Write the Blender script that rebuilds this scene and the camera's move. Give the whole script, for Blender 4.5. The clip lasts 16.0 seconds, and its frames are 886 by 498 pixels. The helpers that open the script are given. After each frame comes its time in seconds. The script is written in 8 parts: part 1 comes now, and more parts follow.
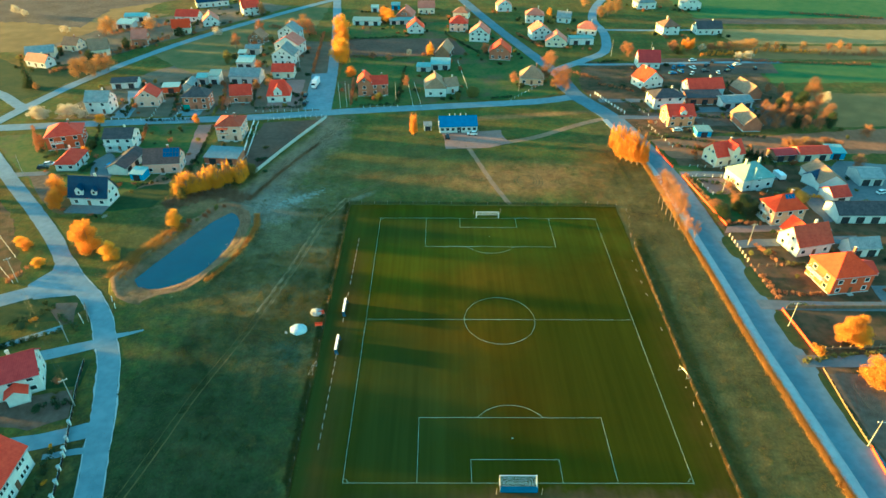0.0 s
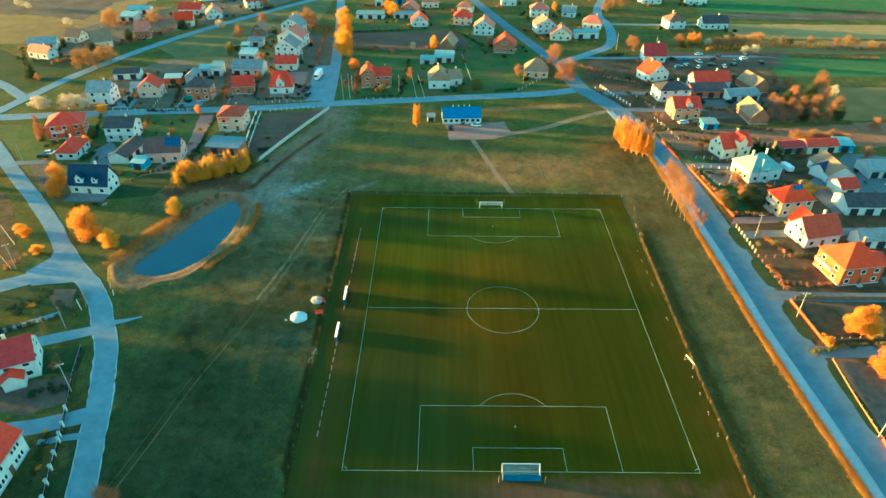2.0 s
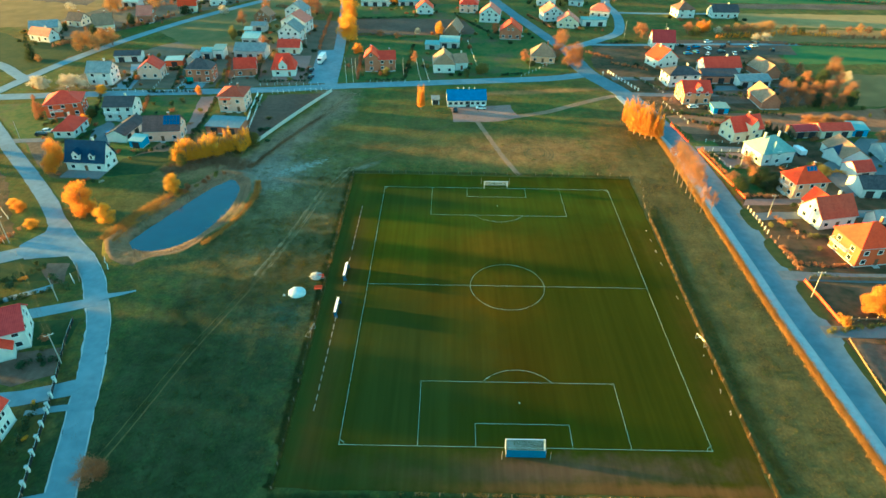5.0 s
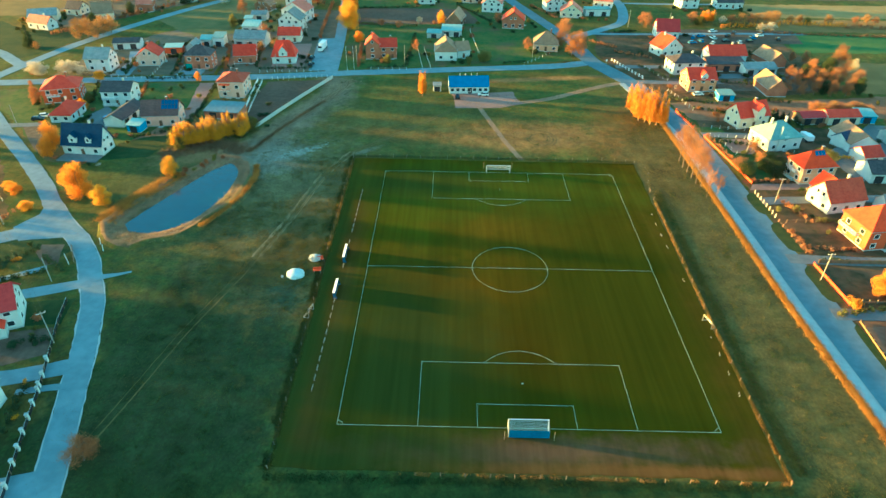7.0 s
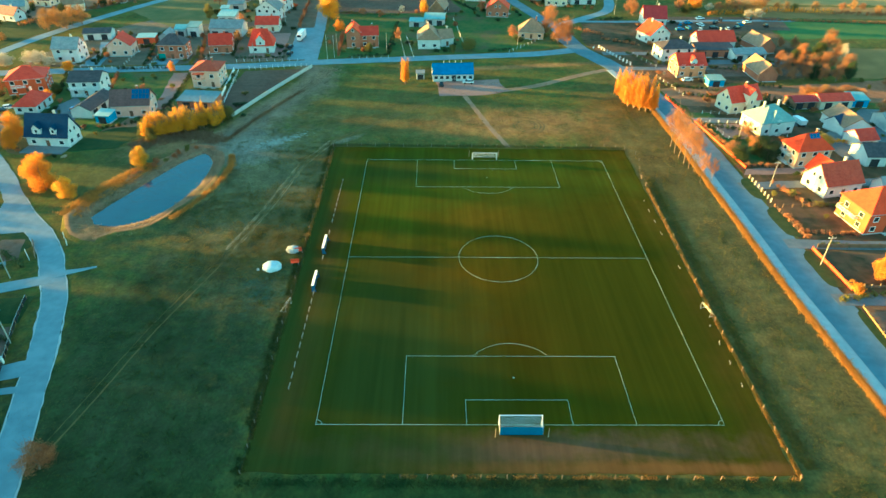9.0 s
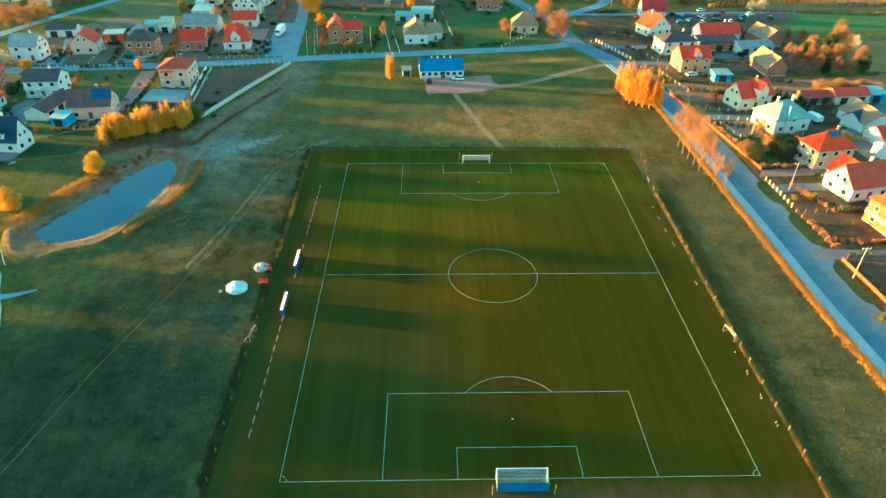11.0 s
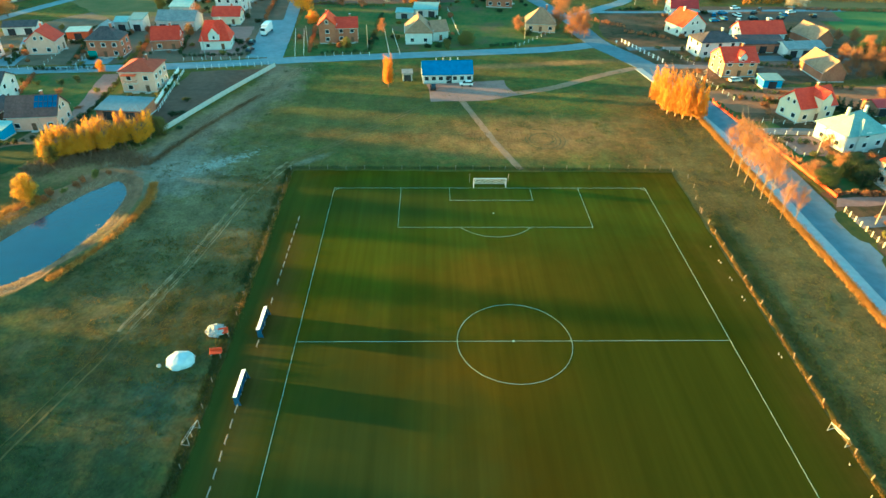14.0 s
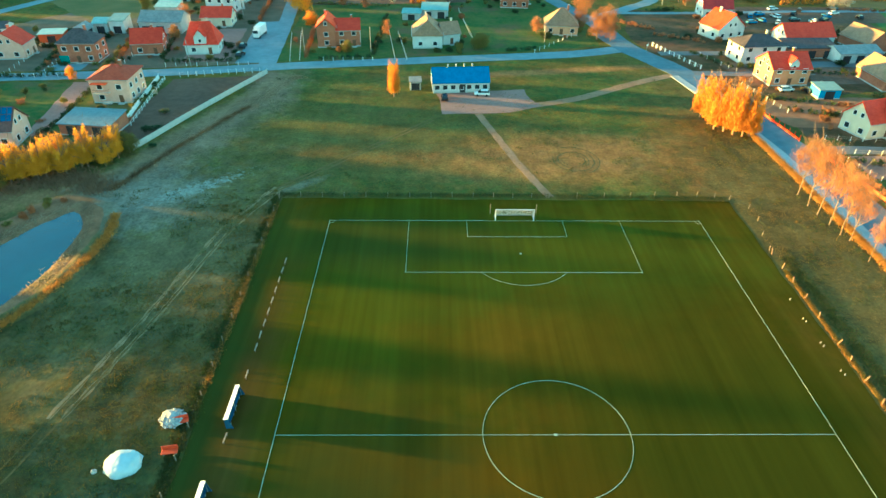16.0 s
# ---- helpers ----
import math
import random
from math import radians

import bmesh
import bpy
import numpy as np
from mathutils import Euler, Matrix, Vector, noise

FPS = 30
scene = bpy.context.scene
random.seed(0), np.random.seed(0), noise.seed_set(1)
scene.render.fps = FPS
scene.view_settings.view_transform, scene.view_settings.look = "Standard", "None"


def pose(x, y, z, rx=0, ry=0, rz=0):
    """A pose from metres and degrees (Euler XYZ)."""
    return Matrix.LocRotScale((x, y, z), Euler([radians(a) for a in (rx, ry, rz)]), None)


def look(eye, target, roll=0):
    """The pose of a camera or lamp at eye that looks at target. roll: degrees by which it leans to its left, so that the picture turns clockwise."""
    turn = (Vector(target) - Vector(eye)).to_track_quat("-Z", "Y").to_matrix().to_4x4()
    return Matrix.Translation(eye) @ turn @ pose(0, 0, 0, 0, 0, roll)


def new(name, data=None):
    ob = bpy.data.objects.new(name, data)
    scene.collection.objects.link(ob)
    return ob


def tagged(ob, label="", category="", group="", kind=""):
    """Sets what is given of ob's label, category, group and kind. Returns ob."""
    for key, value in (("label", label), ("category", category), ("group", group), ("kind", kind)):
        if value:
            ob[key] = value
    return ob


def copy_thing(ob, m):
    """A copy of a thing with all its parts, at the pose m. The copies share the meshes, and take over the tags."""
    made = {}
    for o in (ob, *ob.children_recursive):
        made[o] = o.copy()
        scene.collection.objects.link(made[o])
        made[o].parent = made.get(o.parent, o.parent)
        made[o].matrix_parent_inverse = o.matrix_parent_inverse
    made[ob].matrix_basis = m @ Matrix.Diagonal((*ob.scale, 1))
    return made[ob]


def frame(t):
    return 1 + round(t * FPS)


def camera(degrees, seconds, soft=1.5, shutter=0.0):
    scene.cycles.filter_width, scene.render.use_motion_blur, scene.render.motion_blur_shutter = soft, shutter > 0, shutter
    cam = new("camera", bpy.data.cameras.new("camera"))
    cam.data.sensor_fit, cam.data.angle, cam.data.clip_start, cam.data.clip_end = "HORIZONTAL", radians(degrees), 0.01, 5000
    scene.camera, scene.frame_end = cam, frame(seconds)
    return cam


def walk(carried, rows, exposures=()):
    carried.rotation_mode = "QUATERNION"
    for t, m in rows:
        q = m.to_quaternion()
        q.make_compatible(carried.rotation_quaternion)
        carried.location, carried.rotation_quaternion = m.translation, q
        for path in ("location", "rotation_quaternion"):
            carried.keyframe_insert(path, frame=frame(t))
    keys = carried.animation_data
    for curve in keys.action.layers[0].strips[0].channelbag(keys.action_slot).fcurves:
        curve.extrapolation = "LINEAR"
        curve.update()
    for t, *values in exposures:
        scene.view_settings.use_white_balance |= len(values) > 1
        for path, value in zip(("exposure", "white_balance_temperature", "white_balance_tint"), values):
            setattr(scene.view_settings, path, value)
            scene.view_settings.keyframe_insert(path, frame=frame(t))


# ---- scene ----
cam = camera(70.3, 16.0)
PATH = [
    (0, (-15.757, -76.637, 109.988), (-15.746, -74.993, 108.849), 0.4),
    (0.5, (-15.677, -76.542, 108.738), (-15.668, -74.897, 107.6), 0.5),
    (1, (-15.5, -76.546, 107.866), (-15.496, -74.901, 106.728), 0.4),
    (1.5, (-15.678, -76.555, 106.855), (-15.673, -74.91, 105.718), 0.5),
    (2, (-15.573, -76.597, 105.89), (-15.572, -74.952, 104.752), 0.5),
    (2.5, (-15.384, -76.614, 104.572), (-15.385, -74.968, 103.436), 0.5),
    (3, (-15.46, -76.559, 103.537), (-15.462, -74.913, 102.401), 0.6),
    (3.5, (-15.283, -76.508, 102.261), (-15.289, -74.863, 101.125), 0.5),
    (4, (-15.252, -76.344, 100.8), (-15.259, -74.698, 99.664), 0.6),
    (6.5, (-15.251, -76.422, 93.609), (-15.267, -74.776, 92.474), 0.8),
    (7, (-15.219, -76.363, 92.305), (-15.235, -74.718, 91.169), 0.8),
    (7.5, (-15.104, -76.305, 90.798), (-15.121, -74.659, 89.661), 0.8),
    (8, (-15.0, -75.473, 89.422), (-15.006, -73.828, 88.284), 0.7),
    (8.5, (-14.771, -73.707, 87.709), (-14.757, -72.063, 86.571), 0.7),
    (9, (-14.721, -71.396, 86.214), (-14.696, -69.753, 85.074), 0.8),
    (11.5, (-12.986, -51.262, 78.086), (-12.938, -49.621, 76.944), 0.6),
    (12, (-12.799, -46.627, 76.499), (-12.754, -44.986, 75.358), 0.6),
    (12.5, (-12.749, -41.414, 74.777), (-12.704, -39.771, 73.637), 0.6),
    (13, (-12.824, -36.359, 73.339), (-12.783, -34.717, 72.199), 0.6),
    (13.5, (-12.941, -30.898, 71.841), (-12.903, -29.256, 70.7), 0.6),
    (14, (-13.284, -25.668, 70.238), (-13.247, -24.025, 69.099), 0.7),
    (14.5, (-13.558, -19.734, 68.706), (-13.525, -18.091, 67.567), 0.7),
    (15, (-13.922, -14.194, 67.067), (-13.894, -12.549, 65.93), 0.6),
    (15.5, (-14.59, -7.872, 65.15), (-14.562, -6.225, 64.016), 0.7),
    (16, (-15.101, -2.208, 63.798), (-15.077, -0.561, 62.664), 0.6),
]
walk(cam, [(t, look(eye, target, roll)) for t, eye, target, roll in PATH], exposures=[(0.0, 3.10, 4400, -43), (4.0, 3.11, 4400, -43), (7.0, 3.21, 4450, -43), (12.5, 3.25, 4500, -43), (16.0, 3.31, 4550, -43)])

# ---- daylight: a low evening sun over the west side, clear sky ----
SUN_TO = Vector((-1.0, 0.18, 0.0)).normalized()
SUN_ELEV = radians(3.6)
SUN_DIR = Vector((SUN_TO.x * math.cos(SUN_ELEV), SUN_TO.y * math.cos(SUN_ELEV), math.sin(SUN_ELEV)))
world = bpy.data.worlds.new("sky")
scene.world = world
world.use_nodes = True
wn = world.node_tree
wn.nodes.clear()
sky = wn.nodes.new("ShaderNodeTexSky")
sky.sky_type = "NISHITA"
sky.sun_disc = False
sky.sun_elevation = SUN_ELEV
sky.sun_rotation = math.atan2(SUN_TO.x, SUN_TO.y)
sky.ozone_density = 1.2
sky.dust_density = 0.4
bg = wn.nodes.new("ShaderNodeBackground")
bg.inputs["Strength"].default_value = 0.109
wout = wn.nodes.new("ShaderNodeOutputWorld")
wn.links.new(sky.outputs[0], bg.inputs["Color"])
wn.links.new(bg.outputs[0], wout.inputs["Surface"])
sun = new("sun", bpy.data.lights.new("sun", "SUN"))
sun.data.energy = 5.0
sun.data.angle = radians(1.8)
sun.data.color = (1.0, 0.40, 0.06)
sun.matrix_world = look(SUN_DIR * 100, (0, 0, 0))

# ---- materials ----
def surface(name, c1, c2, scale=1.0, rough=0.85, bump=0.3, bump_scale=8.0, metal=0.0, coarse=0.12, spots=None, rand=0.0, spec=0.3, translucent=0.0):
    """Two tones mixed by fine and coarse noise, with relief. spots: a third colour in scattered patches."""
    m = bpy.data.materials.new(name)
    m.use_nodes = True
    nt = m.node_tree
    n, l = nt.nodes, nt.links
    b = n["Principled BSDF"]
    tc = n.new("ShaderNodeTexCoord")
    fine = n.new("ShaderNodeTexNoise")
    fine.inputs["Scale"].default_value = scale
    fine.inputs["Detail"].default_value = 6.0
    big = n.new("ShaderNodeTexNoise")
    big.inputs["Scale"].default_value = scale * coarse
    big.inputs["Detail"].default_value = 4.0
    add = n.new("ShaderNodeMath")
    add.operation = "ADD"
    ramp = n.new("ShaderNodeMapRange")
    ramp.inputs["From Min"].default_value = 0.78
    ramp.inputs["From Max"].default_value = 1.22
    mix = n.new("ShaderNodeMix")
    mix.data_type = "RGBA"
    mix.inputs[6].default_value = (*c1, 1)
    mix.inputs[7].default_value = (*c2, 1)
    for t in (fine, big):
        l.new(tc.outputs["Object"], t.inputs["Vector"])
    l.new(fine.outputs["Fac"], add.inputs[0])
    l.new(big.outputs["Fac"], add.inputs[1])
    l.new(add.outputs[0], ramp.inputs["Value"])
    l.new(ramp.outputs[0], mix.inputs[0])
    colour = mix.outputs[2]
    if spots:
        sp = n.new("ShaderNodeTexNoise")
        sp.inputs["Scale"].default_value = scale * coarse * 0.6
        sp.inputs["Detail"].default_value = 8.0
        sp.inputs["Roughness"].default_value = 0.65
        sr = n.new("ShaderNodeMapRange")
        sr.inputs["From Min"].default_value = 0.52
        sr.inputs["From Max"].default_value = 0.66
        m2 = n.new("ShaderNodeMix")
        m2.data_type = "RGBA"
        m2.inputs[7].default_value = (*spots, 1)
        l.new(tc.outputs["Object"], sp.inputs["Vector"])
        l.new(sp.outputs["Fac"], sr.inputs["Value"])
        l.new(sr.outputs[0], m2.inputs[0])
        l.new(colour, m2.inputs[6])
        colour = m2.outputs[2]
    if rand:
        oi = n.new("ShaderNodeObjectInfo")
        rr = n.new("ShaderNodeMapRange")
        rr.inputs["To Min"].default_value = 1 - rand
        rr.inputs["To Max"].default_value = 1 + rand
        hs = n.new("ShaderNodeHueSaturation")
        l.new(oi.outputs["Random"], rr.inputs["Value"])
        l.new(rr.outputs[0], hs.inputs["Value"])
        l.new(colour, hs.inputs["Color"])
        colour = hs.outputs[0]
    l.new(colour, b.inputs["Base Color"])
    b.inputs["Roughness"].default_value = rough
    b.inputs["Metallic"].default_value = metal
    b.inputs["Specular IOR Level"].default_value = spec
    if bump:
        bn = n.new("ShaderNodeTexNoise")
        bn.inputs["Scale"].default_value = bump_scale
        bn.inputs["Detail"].default_value = 5.0
        bp = n.new("ShaderNodeBump")
        bp.inputs["Strength"].default_value = bump
        bp.inputs["Distance"].default_value = 0.6 / bump_scale
        l.new(tc.outputs["Object"], bn.inputs["Vector"])
        l.new(bn.outputs["Fac"], bp.inputs["Height"])
        l.new(bp.outputs[0], b.inputs["Normal"])
    if translucent:
        tr = n.new("ShaderNodeBsdfTranslucent")
        ms = n.new("ShaderNodeMixShader")
        ms.inputs[0].default_value = translucent
        l.new(colour, tr.inputs["Color"])
        l.new(b.outputs[0], ms.inputs[1])
        l.new(tr.outputs[0], ms.inputs[2])
        l.new(ms.outputs[0], n["Material Output"].inputs["Surface"])
    return m


def ribbed(name, c1, c2, pitch, rough=0.5, metal=0.0, depth=0.05, across="X"):
    """Roof covering: courses or seams as relief, weathered in two tones."""
    m = surface(name, c1, c2, 1.6, max(rough, 0.62), 0, rand=0.12, spec=0.2, metal=metal, coarse=0.3)
    n, l = m.node_tree.nodes, m.node_tree.links
    tc = n.new("ShaderNodeTexCoord")
    w = n.new("ShaderNodeTexWave")
    w.bands_direction = across
    w.inputs["Scale"].default_value = 0.314 / pitch
    w.inputs["Distortion"].default_value = 0.4
    bp = n.new("ShaderNodeBump")
    bp.inputs["Strength"].default_value = 0.7
    bp.inputs["Distance"].default_value = depth
    l.new(tc.outputs["Object"], w.inputs["Vector"])
    l.new(w.outputs["Fac"], bp.inputs["Height"])
    l.new(bp.outputs[0], n["Principled BSDF"].inputs["Normal"])
    return m


def zone(m, colour, cx, cy, rx, ry, turn=0.0, soft=0.5, grain=0.25, amp=1.6):
    """A worn, bare or differently toned patch of ground with a ragged, soft outline, worked into a ground material."""
    n, l = m.node_tree.nodes, m.node_tree.links
    b = n["Principled BSDF"]
    old = b.inputs["Base Color"].links[0].from_socket
    tc = n.new("ShaderNodeTexCoord")
    mp = n.new("ShaderNodeMapping")
    mp.vector_type = "TEXTURE"
    mp.inputs["Location"].default_value = (cx, cy, 0)
    mp.inputs["Rotation"].default_value = (0, 0, radians(turn))
    mp.inputs["Scale"].default_value = (rx, ry, 1000)
    ln = n.new("ShaderNodeVectorMath")
    ln.operation = "LENGTH"
    nz = n.new("ShaderNodeTexNoise")
    nz.inputs["Scale"].default_value = grain
    nz.inputs["Detail"].default_value = 7.0
    nz.inputs["Roughness"].default_value = 0.65
    ad = n.new("ShaderNodeMath")
    ad.operation = "MULTIPLY_ADD"
    ad.inputs[1].default_value = amp
    rg = n.new("ShaderNodeMapRange")
    rg.inputs["From Min"].default_value = amp * 0.5 + 0.95 + soft * 0.5
    rg.inputs["From Max"].default_value = amp * 0.5 + 0.95 - soft * 0.5
    mx = n.new("ShaderNodeMix")
    mx.data_type = "RGBA"
    mx.inputs[7].default_value = (*colour, 1)
    l.new(tc.outputs["Object"], mp.inputs["Vector"])
    l.new(mp.outputs[0], ln.inputs[0])
    l.new(tc.outputs["Object"], nz.inputs["Vector"])
    l.new(nz.outputs["Fac"], ad.inputs[0])
    l.new(ln.outputs["Value"], ad.inputs[2])
    l.new(ad.outputs[0], rg.inputs["Value"])
    l.new(rg.outputs[0], mx.inputs[0])
    l.new(old, mx.inputs[6])
    l.new(mx.outputs[2], b.inputs["Base Color"])


M = {}
# ground
M["meadow"] = surface("meadow", (0.063, 0.086, 0.019), (0.118, 0.088, 0.017), 0.45, 0.95, 0.35, 6.0, spots=(0.155, 0.094, 0.024), coarse=0.10, spec=0.1)
M["turf"] = surface("turf", (0.044, 0.0440, 0.0041), (0.073, 0.0495, 0.0048), 0.30, 0.95, 0.45, 9.0, spots=(0.085, 0.0515, 0.0056), coarse=0.2, spec=0.0)
M["lawn"] = surface("lawn", (0.052, 0.096, 0.024), (0.110, 0.119, 0.033), 0.5, 0.95, 0.8, 3.0, spots=(0.12, 0.09, 0.05), coarse=0.2, spec=0.1)
# lawn copy with shade put into its colour, for shaded verges and gardens
M["dark_lawn"] = surface("lawn_shade_tone", (0.030, 0.052, 0.018), (0.058, 0.068, 0.022), 0.5, 0.95, 0.8, 3.0, coarse=0.2, spec=0.1)
M["garden"] = surface("garden_ground", (0.052, 0.048, 0.022), (0.122, 0.070, 0.038), 0.35, 0.95, 0.9, 3.0, spots=(0.17, 0.098, 0.058), coarse=0.25, spec=0.1)
M["pasture"] = surface("pasture", (0.115, 0.115, 0.042), (0.205, 0.155, 0.066), 0.10, 0.95, 0.6, 2.0, coarse=0.06, spec=0.1)
M["dusty"] = surface("dusty_ground", (0.115, 0.098, 0.066), (0.185, 0.138, 0.098), 0.2, 0.95, 0.8, 3.0, coarse=0.1, spec=0.1)
M["soil"] = surface("soil", (0.10, 0.07, 0.05), (0.16, 0.115, 0.085), 0.6, 0.95, 0.9, 3.0, spec=0.1)
M["plough"] = surface("plough", (0.098, 0.066, 0.048), (0.145, 0.098, 0.07), 0.5, 0.95, 1.0, 2.5, spec=0.1)
M["dirt"] = surface("dirt", (0.22, 0.14, 0.085), (0.31, 0.20, 0.125), 0.7, 0.95, 0.8, 4.0, spec=0.1)
M["red_soil"] = surface("red_soil", (0.21, 0.105, 0.058), (0.29, 0.15, 0.082), 0.4, 0.95, 0.8, 3.0, spec=0.1)
M["crop"] = surface("crop", (0.060, 0.125, 0.038), (0.10, 0.15, 0.045), 0.15, 0.95, 0.6, 2.0, spec=0.1)
M["stubble"] = surface("stubble", (0.28, 0.19, 0.07), (0.36, 0.24, 0.095), 0.15, 0.95, 0.6, 2.0, spec=0.1)
M["fallow"] = surface("fallow", (0.210, 0.132, 0.047), (0.30, 0.182, 0.067), 0.12, 0.95, 0.6, 2.0, spec=0.1)
M["asphalt"] = surface("asphalt", (0.165, 0.210, 0.250), (0.22, 0.272, 0.318), 0.5, 0.8, 0.25, 12.0, coarse=0.3, spec=0.3)
M["paving"] = surface("paving", (0.125, 0.13, 0.142), (0.175, 0.178, 0.188), 0.8, 0.8, 0.3, 8.0, spec=0.3)
M["clay_paving"] = surface("clay_paving", (0.235, 0.138, 0.115), (0.30, 0.18, 0.15), 0.8, 0.85, 0.3, 6.0)
M["footway"] = surface("footway_concrete", (0.33, 0.34, 0.35), (0.42, 0.42, 0.42), 0.8, 0.8, 0.3, 8.0)
M["bank"] = surface("bank_earth", (0.155, 0.098, 0.056), (0.24, 0.145, 0.082), 0.7, 0.95, 1.0, 5.0, spots=(0.085, 0.075, 0.035), coarse=0.2, spec=0.1)
M["track"] = surface("worn_track", (0.11, 0.09, 0.034), (0.155, 0.11, 0.045), 0.6, 0.95, 0.5, 4.0, spec=0.1)
M["worn_earth"] = surface("worn_earth", (0.185, 0.155, 0.085), (0.27, 0.195, 0.11), 0.9, 0.95, 0.5, 4.0, spots=(0.06, 0.075, 0.022), coarse=0.3, spec=0.1)
M["old_asphalt"] = surface("old_asphalt", (0.108, 0.150, 0.192), (0.150, 0.200, 0.248), 0.5, 0.85, 0.25, 12.0, coarse=0.3, spec=0.2)
M["slate_paint"] = surface("dark_slate_paint", (0.035, 0.05, 0.075), (0.05, 0.07, 0.10), 2.0, 0.5, 0.05)
M["blue_paint"] = surface("dull_blue_paint", (0.035, 0.075, 0.15), (0.055, 0.11, 0.21), 2.0, 0.5, 0.05)
M["kerb"] = surface("kerb", (0.30, 0.30, 0.30), (0.40, 0.39, 0.38), 1.0, 0.85, 0.2, 6.0)
M["chalk"] = surface("chalk", (0.33, 0.40, 0.28), (0.50, 0.55, 0.41), 1.2, 0.9, 0.2, 6.0)
M["water"] = surface("water", (0.006, 0.038, 0.072), (0.008, 0.046, 0.085), 0.3, 0.06, 0.05, 1.5, spec=0.5)
# walls
for key, a, c in (("white", (0.57, 0.575, 0.56), (0.67, 0.665, 0.645)), ("cream", (0.66, 0.57, 0.42), (0.74, 0.65, 0.50)),
                  ("pink", (0.63, 0.41, 0.32), (0.71, 0.48, 0.38)), ("yellow", (0.70, 0.52, 0.26), (0.76, 0.58, 0.32)),
                  ("orange", (0.43, 0.080, 0.026), (0.50, 0.10, 0.034)), ("grey", (0.40, 0.40, 0.40), (0.50, 0.49, 0.48)),
                  ("blue", (0.06, 0.28, 0.55), (0.08, 0.33, 0.62)), ("timber", (0.16, 0.10, 0.06), (0.25, 0.16, 0.10))):
    M[key] = surface("plaster_" + key if key != "timber" else "timber", a, c, 0.9, 0.9, 0.15, 10.0, coarse=0.3)
M["peach"] = surface("plaster_peach", (0.60, 0.35, 0.215), (0.68, 0.42, 0.27), 0.9, 0.9, 0.15, 10.0, coarse=0.3)
M["terracotta"] = surface("plaster_terracotta", (0.58, 0.25, 0.12), (0.66, 0.31, 0.16), 0.9, 0.9, 0.15, 10.0, coarse=0.3)
M["brick"] = surface("brick", (0.28, 0.11, 0.065), (0.40, 0.17, 0.10), 2.0, 0.9, 0.4, 9.0, coarse=0.2)
# roofs
M["r_red"] = ribbed("red_tiles", (0.46, 0.035, 0.018), (0.58, 0.058, 0.028), 0.34)
M["r_brick"] = ribbed("weathered_red_tiles", (0.30, 0.045, 0.020), (0.42, 0.075, 0.032), 0.34)
M["r_orange"] = ribbed("orange_tiles", (0.53, 0.038, 0.005), (0.64, 0.056, 0.008), 0.34)
M["r_maroon"] = ribbed("maroon_tiles", (0.29, 0.026, 0.030), (0.38, 0.040, 0.040), 0.34)
M["r_brown"] = ribbed("brown_tiles", (0.17, 0.085, 0.055), (0.26, 0.13, 0.085), 0.34)
M["r_pink"] = ribbed("faded_red_tiles", (0.42, 0.13, 0.09), (0.52, 0.18, 0.125), 0.34)
M["r_dark"] = ribbed("dark_tiles", (0.045, 0.040, 0.048), (0.085, 0.070, 0.075), 0.34)
M["r_slate"] = ribbed("brown_slate", (0.085, 0.048, 0.045), (0.14, 0.080, 0.072), 0.34)
M["r_navy"] = ribbed("navy_sheet", (0.012, 0.030, 0.075), (0.020, 0.045, 0.10), 0.4, 0.4)
M["r_grey"] = ribbed("grey_sheet", (0.19, 0.20, 0.21), (0.29, 0.29, 0.29), 0.6)
M["r_bluegrey"] = ribbed("blue_grey_sheet", (0.125, 0.165, 0.195), (0.17, 0.215, 0.245), 0.8, 0.6, depth=0.02)
M["r_teal"] = ribbed("teal_sheet", (0.24, 0.36, 0.36), (0.32, 0.45, 0.45), 0.5, 0.4)
M["r_mint"] = ribbed("pale_mint_sheet", (0.20, 0.29, 0.28), (0.26, 0.355, 0.34), 0.45, 0.35)
M["r_tan"] = ribbed("tan_fibre_cement", (0.23, 0.145, 0.09), (0.33, 0.205, 0.13), 0.5)
M["r_blue"] = ribbed("blue_sheet", (0.030, 0.13, 0.30), (0.045, 0.17, 0.38), 0.45, 0.4)
# small parts
M["frame"] = surface("window_frame", (0.70, 0.70, 0.70), (0.80, 0.80, 0.80), 3.0, 0.5, 0)
M["glass"] = surface("window_glass", (0.02, 0.028, 0.035), (0.03, 0.04, 0.05), 1.0, 0.05, 0, spec=0.6)
M["door"] = surface("door_wood", (0.10, 0.055, 0.03), (0.17, 0.09, 0.05), 2.0, 0.6, 0.1)
M["green_door"] = surface("green_door", (0.03, 0.22, 0.20), (0.04, 0.28, 0.26), 2.0, 0.5, 0)
M["panel"] = surface("solar_cells", (0.015, 0.06, 0.17), (0.022, 0.085, 0.22), 1.0, 0.15, 0, spec=0.6)
M["metal"] = surface("galvanised", (0.42, 0.43, 0.44), (0.55, 0.56, 0.57), 2.0, 0.45, 0.05, metal=0.6)
M["white_paint"] = surface("white_paint", (0.76, 0.78, 0.78), (0.84, 0.84, 0.84), 2.0, 0.5, 0.05)
M["net_blue"] = surface("blue_net", (0.025, 0.13, 0.27), (0.035, 0.165, 0.33), 2.0, 0.8, 0)
M["net_white"] = surface("white_net", (0.55, 0.57, 0.58), (0.66, 0.67, 0.68), 2.0, 0.8, 0)
